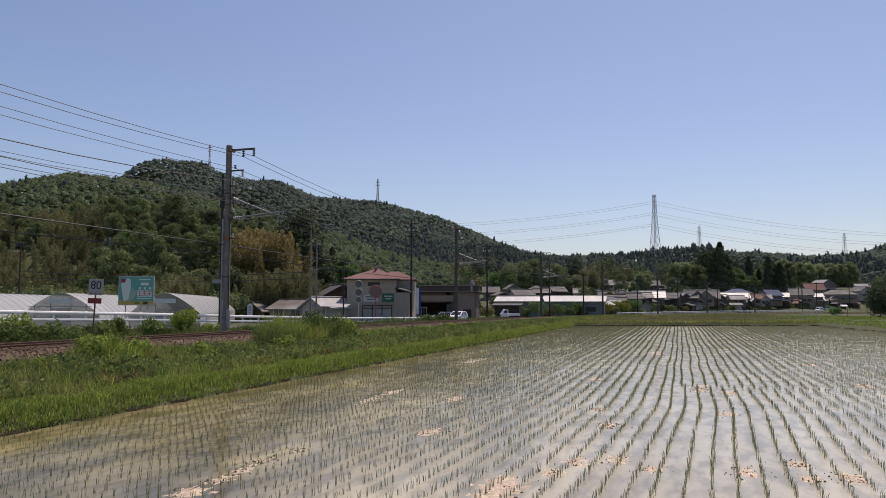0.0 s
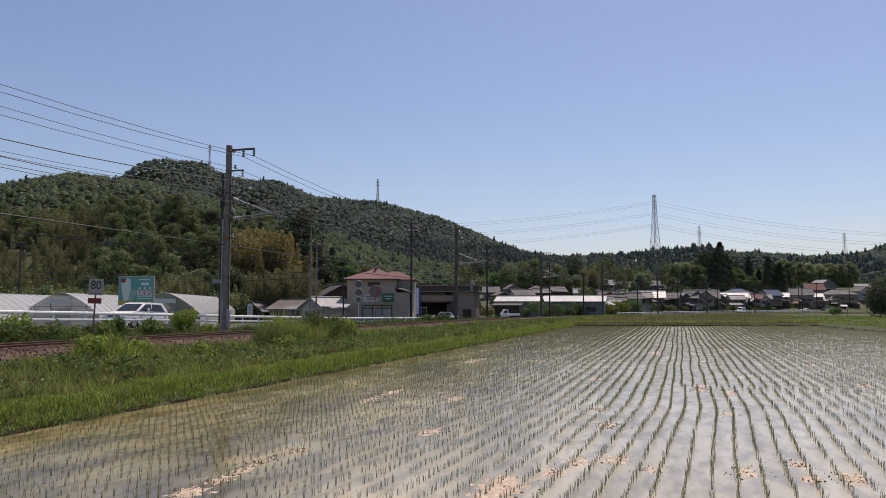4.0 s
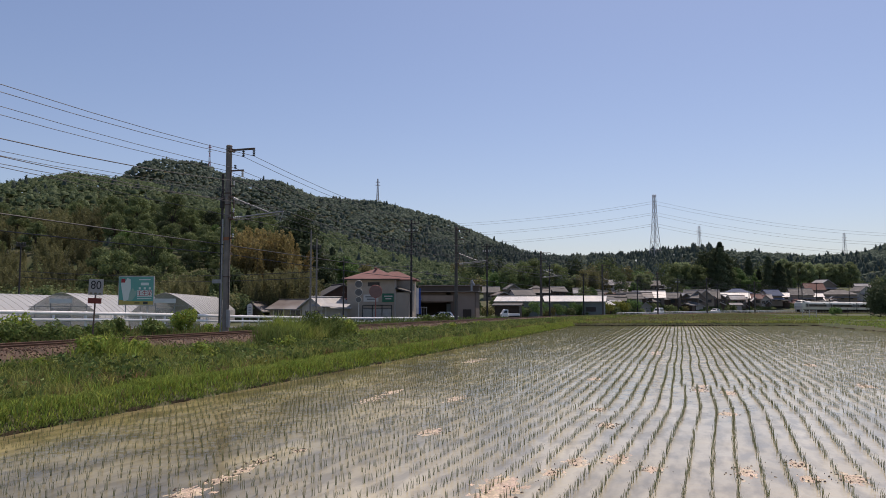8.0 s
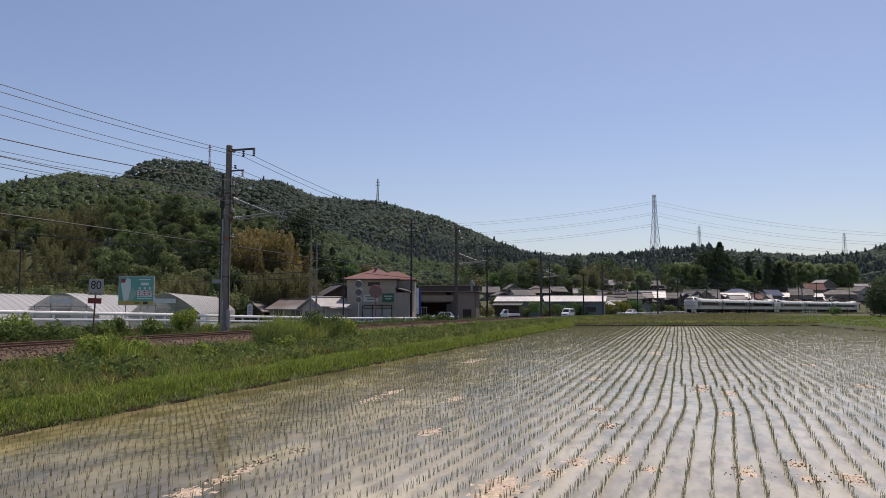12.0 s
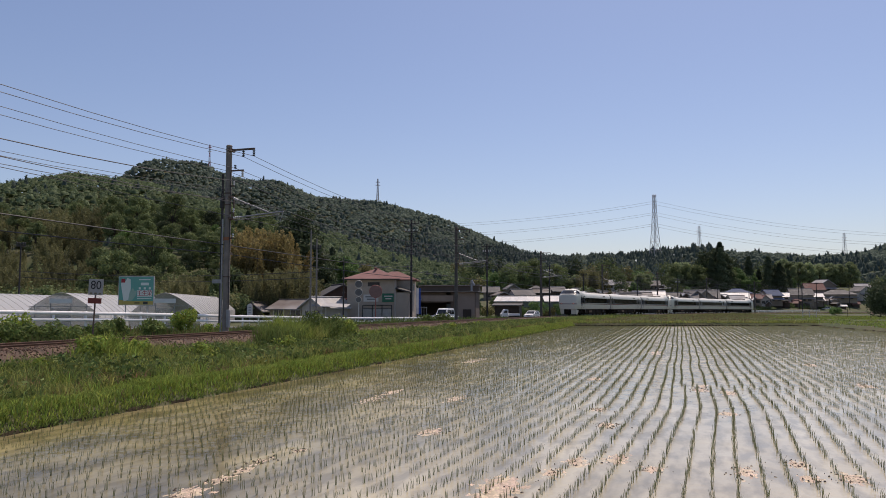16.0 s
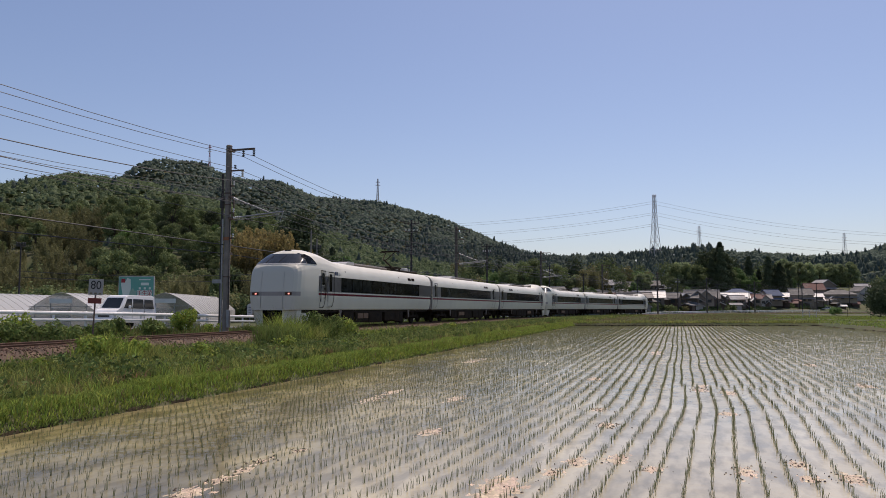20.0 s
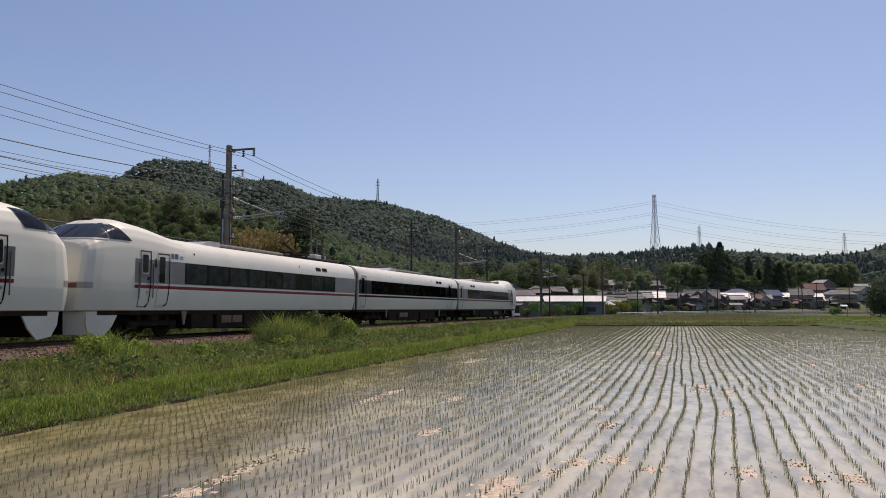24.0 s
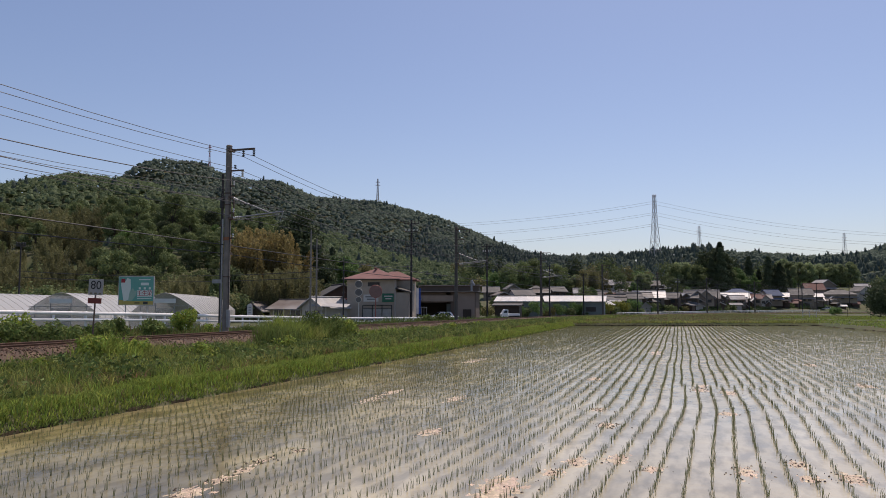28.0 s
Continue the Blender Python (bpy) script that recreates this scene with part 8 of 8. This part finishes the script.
G_LUSH = leaf_mat("grass_lush", (0.205, 0.285, 0.056), (0.270, 0.340, 0.082), 0.50, 0.4, False)
G_BANK = leaf_mat("grass_bank", (0.245, 0.292, 0.076), (0.340, 0.352, 0.115), 0.55, 0.35, False)
G_DARK = leaf_mat("grass_dark", (0.125, 0.178, 0.050), (0.180, 0.232, 0.072), 0.45, 0.3, False)
G_DRY = leaf_mat("grass_dry", (0.32, 0.215, 0.115), (0.20, 0.130, 0.07), 0.4, 0.2, False)
G_WEED = leaf_mat("weed_leaf", (0.105, 0.155, 0.046), (0.155, 0.205, 0.068), 0.45, 0.3)
G_FIELD = leaf_mat("grass_field", (0.24, 0.26, 0.10), (0.30, 0.30, 0.13), 0.4, 0.3, False)


def bank_points(rng, n, d0, d1, s0, s1, power=1.7):
    s = s0 + (s1 - s0) * rng.random(n) ** power
    d = rng.uniform(d0, d1, n)
    h = np.interp(s, TS, TH)
    x = np.interp(s, TS, TX) + d * np.cos(h)
    y = np.interp(s, TS, TY) - d * np.sin(h)
    return x, y, s, d


def build_grass():
    rng = np.random.default_rng(31)
    # the bank between the track and the field
    x, y, s, d = bank_points(rng, 190000, 2.25, 11.5, -14, 110)
    ins = paddy_side(x, y)
    ok = (ins < -0.08) & (y > 2) & ~((y > 68.0) & (d > 9))
    x, y, d, ins = x[ok], y[ok], d[ok], ins[ok]
    z = ground_z(x, y)
    patch = wob(x, y, 0.8, 2.0) + 0.7 * wob(x, y, 2.1, 5.0)
    gloom = wob(x, y, 1.3, 8.0) + 0.8 * wob(x, y, 3.3, 1.5)
    edge = np.exp(-((ins + 0.65) / 0.70) ** 2)
    wide = 0.006 + 0.00026 * y
    lush = edge > rng.uniform(0.2, 0.8, len(x))
    dry = ~lush & (rng.random(len(x)) < np.clip(0.26 + 0.5 * patch, 0.04, 0.8))
    dark = ~lush & ~dry & (rng.random(len(x)) < np.clip(0.26 + 0.75 * gloom, 0.05, 0.9))
    rest = ~lush & ~dry & ~dark
    h_rest = (0.22 + 0.16 * np.clip(gloom - 0.4 * patch, -1, 1.3)) * rng.uniform(0.55, 1.45, len(x))
    # the mown strip along the water's edge
    n = 90000
    u = rng.random(n) ** 1.9
    off = np.abs(rng.normal(0, 0.75, n)) - 0.02
    ex, ey = 23.0 / 70.65, 66.8 / 70.65
    lx, ly = -10.9 + 23.0 * u - ey * off, 0.5 + 66.8 * u + ex * off
    lz = ground_z(lx, ly)
    lx, ly, lz = np.concatenate([lx, x[lush]]), np.concatenate([ly, y[lush]]), np.concatenate([lz, z[lush]])
    ok = (ly > 4) & (lz > -0.06)
    lx, ly, lz = lx[ok], ly[ok], lz[ok]
    V, F = blades(lx, ly, lz, 0.13 * rng.uniform(0.5, 1.5, len(lx)), 0.006 + 0.00026 * ly, rng, 0.9)
    tagged(big_mesh("grass", V, F, G_LUSH, tris=True), "short bright green grass along the field's edge", "grass", kind="stuff")
    # ragged dark roots and clods that hang over the mud lip
    n = 30000
    u = rng.random(n) ** 1.9
    off = rng.normal(0.06, 0.07, n)
    rx, ry = -10.9 + 23.0 * u - ey * off, 0.5 + 66.8 * u + ex * off
    V, F = blades(rx, ry, np.full(n, 0.03) + rng.uniform(-0.04, 0.03, n), 0.10 * rng.uniform(0.4, 1.3, n), 0.007 + 0.0003 * ry, rng, 1.3)
    tagged(big_mesh("grass", V, F, G_DARK, tris=True), "dark ragged grass roots over the field's muddy edge", "grass", kind="stuff")
    V, F = blades(x[rest], y[rest], z[rest], h_rest[rest], wide[rest], rng, 0.8)
    tagged(big_mesh("grass", V, F, G_BANK, tris=True), "rough green grass on the railway bank", "grass", kind="stuff")
    V, F = blades(x[dark], y[dark], z[dark], 1.15 * h_rest[dark], wide[dark], rng, 0.9)
    tagged(big_mesh("grass", V, F, G_DARK, tris=True), "rank dark green grass and weeds on the bank", "grass", kind="stuff")
    V, F = blades(x[dry], y[dry], z[dry], 0.8 * h_rest[dry], wide[dry], rng, 1.3)
    tagged(big_mesh("dry_grass", V, F, G_DRY, tris=True), "dry brown grass stalks among the green", "grass", kind="stuff")
    # tufts that stand out of the turf
    for n, mat, lab, nm, hh, seed in ((420, G_LUSH, "bright green tufts of grass on the bank", "grass_tufts", 0.42, 1), (900, G_BANK, "rough tufts of grass on the bank", "grass_tufts", 0.40, 2), (700, G_DARK, "dark green tufts of grass on the bank", "grass_tufts", 0.46, 4), (420, G_DRY, "dry straw tufts on the bank", "dry_tufts", 0.30, 3)):
        cx, cy, s, d = bank_points(rng, n, 2.5, 9.5, -14, 80, 1.6)
        ok = (paddy_side(cx, cy) < -0.9) & (cy > 2)
        cx, cy = cx[ok], cy[ok]
        m = 46
        r = rng.uniform(0.10, 0.32, len(cx))[:, None] * (1 + 0.012 * cy[:, None]) * np.sqrt(rng.random((len(cx), m)))
        g = rng.uniform(0, 6.283, r.shape)
        x, y = (cx[:, None] + r * np.cos(g)).ravel(), (cy[:, None] + r * np.sin(g)).ravel()
        h = (hh * rng.uniform(0.5, 1.25, (len(cx), 1)) * rng.uniform(0.5, 1.2, r.shape)).ravel()
        V, F = blades(x, y, ground_z(x, y), h, 0.007 + 0.00026 * y, rng, 0.8)
        tagged(big_mesh(nm, V, F, mat, tris=True), lab, "grass", kind="stuff")
    # broad-leaved weeds low in the turf
    x, y, s, d = bank_points(rng, 52000, 2.6, 9.0, -14, 60)
    ok = (paddy_side(x, y) < -0.9) & (y > 2) & (wob(x, y, 0.9, 9.0) + 0.6 * wob(x, y, 2.6, 3.0) > 0.05)
    x, y = x[ok], y[ok]
    C = np.stack([x, y, ground_z(x, y) + rng.uniform(0.05, 0.42, len(x))], 1)
    V, Q = leaf_quads(C, 0.055, rng)
    tagged(big_mesh("weeds", V, Q, G_WEED), "broad-leaved weeds in the bank's turf", "weeds", kind="stuff")
    # the verge between track and road
    x, y, s, d = bank_points(rng, 52000, -8.9, -2.5, -2, 120, 1.5)
    z = ground_z(x, y)
    patch = wob(x, y, 0.7, 3.0) + 0.6 * wob(x, y, 1.9, 7.0)
    h = np.clip(0.34 + 0.26 * patch, 0.08, 0.8) * rng.uniform(0.6, 1.4, len(x)) * np.clip((-d - 2.2) / 1.6, 0.25, 1) * np.where(s > 55, 0.5, 1)
    dry = rng.random(len(x)) < 0.22
    V, F = blades(x[~dry], y[~dry], z[~dry], h[~dry], 0.008 + 0.0003 * y[~dry], rng, 0.7)
    tagged(big_mesh("grass", V, F, G_WEED, tris=True), "tall dark green weeds on the verge by the road", "grass", kind="stuff")
    V, F = blades(x[dry], y[dry], z[dry], h[dry], 0.006 + 0.00025 * y[dry], rng, 0.5)
    tagged(big_mesh("dry_grass", V, F, G_DRY, tris=True), "dry stalks among the verge weeds", "grass", kind="stuff")
    # rank growth close to the far rails, and before the guardrail
    for n, d0, d1, s0, s1, hh, mat, lab in ((26000, 1.9, 4.2, 55, 300, 0.42, G_FIELD, "rank pale grass along the far ballast"), (12000, -7.9, -4.6, 30, 80, 0.95, G_WEED, "tall weeds on the verge before the guardrail")):
        x, y, s, d = bank_points(rng, n, d0, d1, s0, s1, 1.2)
        V, F = blades(x, y, ground_z(x, y), hh * rng.uniform(0.4, 1.3, n) * (0.8 + 0.4 * wob(x, y, 0.6, 1.0)), 0.012 + 0.00035 * y, rng, 0.6)
        tagged(big_mesh("grass", V, F, mat, tris=True), lab, "grass", kind="stuff")
    # rough pasture beyond the field
    n = 85000
    y = 38 + 150 * rng.random(n) ** 1.3
    x = y * rng.uniform(0.10, 0.66, n)
    s, d = foot(x, y)
    ok = (d > 2.8) & (paddy_side(x, y) < -0.25) & ((y > 67.5) | (x > 24))
    x, y, d = x[ok], y[ok], d[ok]
    z = ground_z(x, y)
    patch = wob(x, y, 0.12, 2.0) + 0.5 * wob(x, y, 0.5, 4.0)
    dry = rng.random(len(x)) < np.clip(0.16 + 0.4 * patch, 0.02, 0.6)
    h = (0.11 + 0.07 * patch) * rng.uniform(0.6, 1.5, len(x))
    green = (x / y + 0.05 * patch > 0.47) & (rng.random(len(x)) < 0.85)
    dry &= ~green
    for sel, mat, lab, nm in ((green, G_LUSH, "fresh green grass of the meadow beside the field", "grass"), (~dry & ~green, G_FIELD, "pale green rough grass of the field beyond", "grass"), (dry, G_DRY, "straw-coloured patches in the rough grass", "dry_grass")):
        V, F = blades(x[sel], y[sel], z[sel], np.clip(h[sel], 0.04, 1), 0.016 + 0.0005 * y[sel], rng, 0.6)
        tagged(big_mesh(nm, V, F, mat, tris=True), lab, "grass", kind="stuff")
    # rank grass on the far ridge of the field and right edge
    t = rng.random(7000)
    q = np.where(rng.random(7000) < 0.55, 0, 1)
    x = np.where(q == 0, 12.1 + (34.7 - 12.1) * t, 34.7 + (13.75 - 34.7) * t) + rng.normal(0, 0.25, 7000)
    y = np.where(q == 0, 67.4 + 0.3 * t, 67.6 + (0.5 - 67.6) * t) + np.where(q == 0, np.abs(rng.normal(0.3, 0.25, 7000)), 0)
    ok = (paddy_side(x, y) < -0.22) & (y > 20)
    x, y = x[ok], y[ok]
    V, F = blades(x, y, ground_z(x, y), 0.22 * rng.uniform(0.5, 1.5, len(x)), np.full(len(x), 0.022), rng, 0.7)
    tagged(big_mesh("grass", V, F, G_BANK, tris=True), "dark grass on the low earth ridge round the field", "grass", kind="stuff")


def grass_clump(s, d, r, h, n, mat, label, seed, wide=0.012):
    rng = np.random.default_rng(seed)
    p = at(s, d)
    gz = float(ground_z([p.x], [p.y])[0])
    g, k = rng.uniform(0, 6.283, n), r * np.sqrt(rng.random(n))
    x, y = k * np.cos(g), k * np.sin(g)
    hh = h * (1 - 0.30 * (k / r) ** 2) * rng.uniform(0.35, 1.2, n) * (1 + 0.25 * np.sin(3 * x / r + seed) * np.cos(2.5 * y / r))
    V, F = blades(x, y, np.zeros(n), hh, np.full(n, wide), rng, 0.75)
    ob = tagged(big_mesh("grass_clump", V, F, mat, tris=True), label, "grass", group="tall grass clumps")
    ob.matrix_basis = Matrix.Translation((p.x, p.y, gz))


def bush(s, d, r, h, leaves, size, mat, label, seed):
    rng = np.random.default_rng(seed)
    p = at(s, d)
    gz = float(ground_z([p.x], [p.y])[0])
    t = thing("bush", label, "bush", Matrix.Translation((p.x, p.y, gz)), group="bushes")
    bm = bmesh.new()
    lobes = []
    for i in range(8):
        g, k = rng.uniform(0, 6.283), r * rng.uniform(0.15, 0.75)
        q = (k * math.cos(g), k * math.sin(g), h * rng.uniform(0.35, 0.8))
        rod(bm, (k * 0.2 * math.cos(g), k * 0.2 * math.sin(g), -0.1), q, 0.014, 0.005, 5)
        lobes.append((*q, min(r, h) * rng.uniform(0.3, 0.5), 0.9))
    part("woody_base", bm, BARK, t)
    V, Q = canopy_quads(*crown_points(rng, lobes, leaves), size, rng, 0.8)
    big_mesh("foliage", V, Q, mat).parent = t


build_grass()
grass_clump(-0.6, 3.2, 0.95, 1.0, 900, G_LUSH, "tall arching clump of green grass beside the track", 1)
bush(-0.8, 3.1, 0.9, 0.75, 1500, 0.06, G_LUSH, "leafy weeds growing beside the track", 51)
bush(0.6, 3.3, 0.6, 0.6, 700, 0.055, G_LUSH, "low leafy weeds beside the track", 52)
grass_clump(0.9, 3.4, 0.6, 0.6, 500, G_BANK, "clump of rough green grass on the bank", 2)
grass_clump(0.4, 2.5, 0.6, 0.6, 420, G_LUSH, "grass growing through the ballast", 31)
grass_clump(1.6, 2.6, 0.7, 0.6, 520, G_BANK, "grass growing through the ballast", 32)
grass_clump(2.7, 2.8, 0.6, 0.5, 420, G_LUSH, "grass growing through the ballast", 33)
grass_clump(6.6, 2.9, 0.7, 0.5, 420, G_BANK, "grass growing through the ballast", 34)
grass_clump(-2.9, 2.9, 0.3, 0.45, 160, G_LUSH, "small tuft of grass in the ballast", 3)
grass_clump(8.6, 3.6, 1.0, 1.3, 1500, G_DARK, "tall reedy clump of green grass on the bank", 4)
grass_clump(9.9, 3.3, 1.0, 1.45, 1500, G_LUSH, "tall reedy clump of green grass on the bank", 41)
grass_clump(12.2, 3.3, 1.1, 1.5, 1600, G_DARK, "tall reedy clump of dark grass on the bank", 42)
grass_clump(14.2, 3.3, 1.0, 1.15, 1300, G_DARK, "tall reedy clump of dark grass on the bank", 43)
grass_clump(10.8, 3.6, 0.9, 1.05, 800, G_BANK, "tall reedy clump of green grass on the bank", 5)
grass_clump(16.0, 3.6, 1.3, 0.75, 900, G_LUSH, "long green grass on top of the bank", 6)
grass_clump(20.0, 3.7, 1.4, 0.7, 900, G_LUSH, "long green grass on top of the bank", 7)
grass_clump(26.0, 3.7, 1.6, 0.6, 800, G_LUSH, "long green grass on top of the bank", 8)
grass_clump(34.0, 3.8, 1.8, 0.6, 800, G_LUSH, "long green grass on top of the bank", 9)
grass_clump(44.0, 3.8, 2.2, 0.55, 800, G_LUSH, "long green grass on top of the bank", 10, 0.02)
grass_clump(-6.8, 5.2, 0.7, 0.5, 500, G_BANK, "dark tuft of grass on the bank", 11)
bush(12.6, 3.5, 0.9, 1.45, 2200, 0.05, G_WEED, "leafy green shrub beside the track", 12)
bush(14.8, 3.5, 0.8, 1.15, 1100, 0.05, G_LUSH, "small leafy shrub beside the track", 13)
bush(15.2, -5.6, 0.95, 1.5, 1600, 0.06, G_LUSH, "bright feathery green bush on the verge", 14)
bush(12.2, -5.2, 0.6, 1.1, 800, 0.06, G_WEED, "dark leafy bush on the verge", 15)
bush(4.9, -5.0, 1.3, 0.85, 1500, 0.06, G_WEED, "low spreading weeds on the verge", 16)
bush(7.0, -5.6, 1.2, 0.75, 1200, 0.06, G_WEED, "low spreading weeds on the verge", 17)
bush(3.4, -5.4, 1.2, 0.9, 1300, 0.06, G_WEED, "low spreading weeds on the verge", 18)
bush(9.4, -5.6, 0.8, 0.8, 800, 0.06, G_WEED, "dark seeding weeds on the verge", 19)
_rb = random.Random(77)
for _i in range(44):
    _r = _rb.uniform(0.22, 0.55)
    bush(-8 + 1.1 * _i + _rb.uniform(-0.8, 0.8), _rb.uniform(2.9, 6.0), _r, _r * _rb.uniform(0.8, 1.25), 320, 0.045, G_WEED if _i % 4 else G_LUSH, "small leafy weed standing out of the bank's grass", 100 + _i)
for _i, (_s, _d, _r, _h) in enumerate(((-3.5, -5.4, 1.0, 0.9), (-1.2, -5.8, 1.2, 1.1), (1.2, -5.6, 1.1, 1.0), (5.8, -6.6, 0.9, 1.0), (10.6, -6.0, 0.8, 0.9), (13.6, -6.4, 0.7, 0.9), (18.0, -5.6, 0.9, 0.6), (21.5, -6.0, 0.9, 0.5), (26.0, -5.8, 1.0, 0.9), (31.0, -6.2, 1.1, 0.8))):
    bush(_s, _d, _r, _h, 1000, 0.055, G_WEED if _i % 3 else G_LUSH, "rank leafy weeds on the verge by the guardrail", 60 + _i)
bush(52, -5.0, 1.4, 1.3, 900, 0.09, G_WEED, "dark shrub at the foot of a line pole", 20)
bush(57, -5.5, 1.6, 1.2, 900, 0.09, G_WEED, "dark shrub at the foot of a line pole", 21)
def bush_on(b, y, *rest):
    """A bush on a bearing, past the far side of the road."""
    x, y, k = set_back(b * y, y, ROAD_D - 5.5)
    s, d = foot([x], [y])
    bush(float(s[0]), float(d[0]), *rest)


bush_on(0.225, 166, 2.6, 3.2, 1500, 0.16, leaf_mat("leaf_yellowgreen", (0.17, 0.19, 0.04), (0.22, 0.24, 0.06)), "rounded yellow-green garden bush", 22)
bush_on(0.243, 169, 2.8, 3.4, 1500, 0.16, leaf_mat("leaf_yellowgreen", (0.17, 0.19, 0.04), (0.22, 0.24, 0.06)), "rounded yellow-green garden bush", 23)
bush_on(0.262, 172, 3.0, 3.6, 1500, 0.16, L_FRESH, "rounded green garden bush", 24)
bush_on(0.205, 163, 2.0, 2.6, 1200, 0.16, L_OLIVE, "low olive-green garden bush", 25)
for _b, _y, _r, _h, _m, _lab in ((0.100, 152, 1.5, 2.0, L_FRESH, "fresh green shrub before the workshop"), (0.112, 153, 1.2, 1.5, L_DEEP, "dark green shrub before the workshop"), (0.128, 154, 1.8, 2.6, L_FRESH, "young leafy tree before the workshop"), (0.145, 156, 1.3, 1.6, L_OLIVE, "olive shrub before the workshop"),
                                 (0.158, 157, 1.6, 2.3, L_FRESH, "young leafy tree before the workshop"), (0.172, 158, 1.4, 1.7, L_DEEP, "dark green shrub before the workshop"), (0.186, 160, 1.8, 2.4, L_FRESH, "fresh green shrub before the workshop"), (0.045, 132, 1.3, 1.5, L_DEEP, "dark spiky shrub by the garage"), (0.062, 136, 1.5, 1.8, L_OLIVE, "olive shrub beside the brown shed")):
    bush_on(_b, _y, _r * 1.25, _h * 1.35, 1300, 0.13, _m, _lab, int(_b * 1000))
bush(205, 26, 1.9, 2.4, 1300, 0.14, L_FRESH, "small loose tree in the rough field", 26)


def field_fence():
    """Thin stakes along the rough field, with a low white bar barrier."""
    t = thing("stake_fence", "thin dark stakes with wire in the rough field", "fence")
    for i in range(13):
        x, y = 62 + i * 3.1, 112 - i * 0.6
        z = float(ground_z([x], [y])[0])
        part("stake", rodded((x, y, z - 0.3), (x, y, z + 1.5 + 0.3 * math.sin(i * 2.3)), 0.03), DARKPOLE, t)
    w = thing("barrier", "low white barred barrier in the rough field", "barrier")
    x, y = 63, 128
    z = float(ground_z([x], [y])[0])
    for q in (0, 1.2, 2.4):
        part("post", rodded((x + q, y, z - 0.2), (x + q, y, z + 1.3), 0.06), W_WHITE, w)
    part("bar", merge(rodded((x, y - 0.07, z + 1.1), (x + 2.4, y - 0.07, z + 1.1), 0.05), rodded((x, y - 0.07, z + 0.6), (x + 2.4, y - 0.07, z + 0.6), 0.05)), W_WHITE, w)


field_fence()


# ---- what moves ----
def motions():
    times = [i * 0.5 for i in range(57)]
    for carriage, off in TRAIN:
        walk(carriage, [(t, on_line(train_s(t) + off)) for t in times])
    # road traffic runs the same way, on the near lane: seconds and metres along the line
    traffic = ((van, (0, 5.5, 10, 12, 14.5, 17, 18.5, 20, 20.5, 28), (294, 217.2, 153.1, 126.6, 93.0, 58.8, 38.6, 17.1, 10.2, -93)),
               (car_first, (0, 1, 2, 3, 3.5, 12.5, 28), (77, 62.5, 48.1, 33.2, 25.4, -107, -112)),
               (car_second, (0, 5.5, 8, 12, 14.5, 17, 28), (345, 260, 219.9, 163.7, 128.1, 94.9, -50)))
    for mover, ts, ss in traffic:
        walk(mover, [(t, on_line(float(np.interp(t, ts, ss)), ROAD_D + 1.4, 1.3, lambda q: float(road_z(q)))) for t in times])


motions()
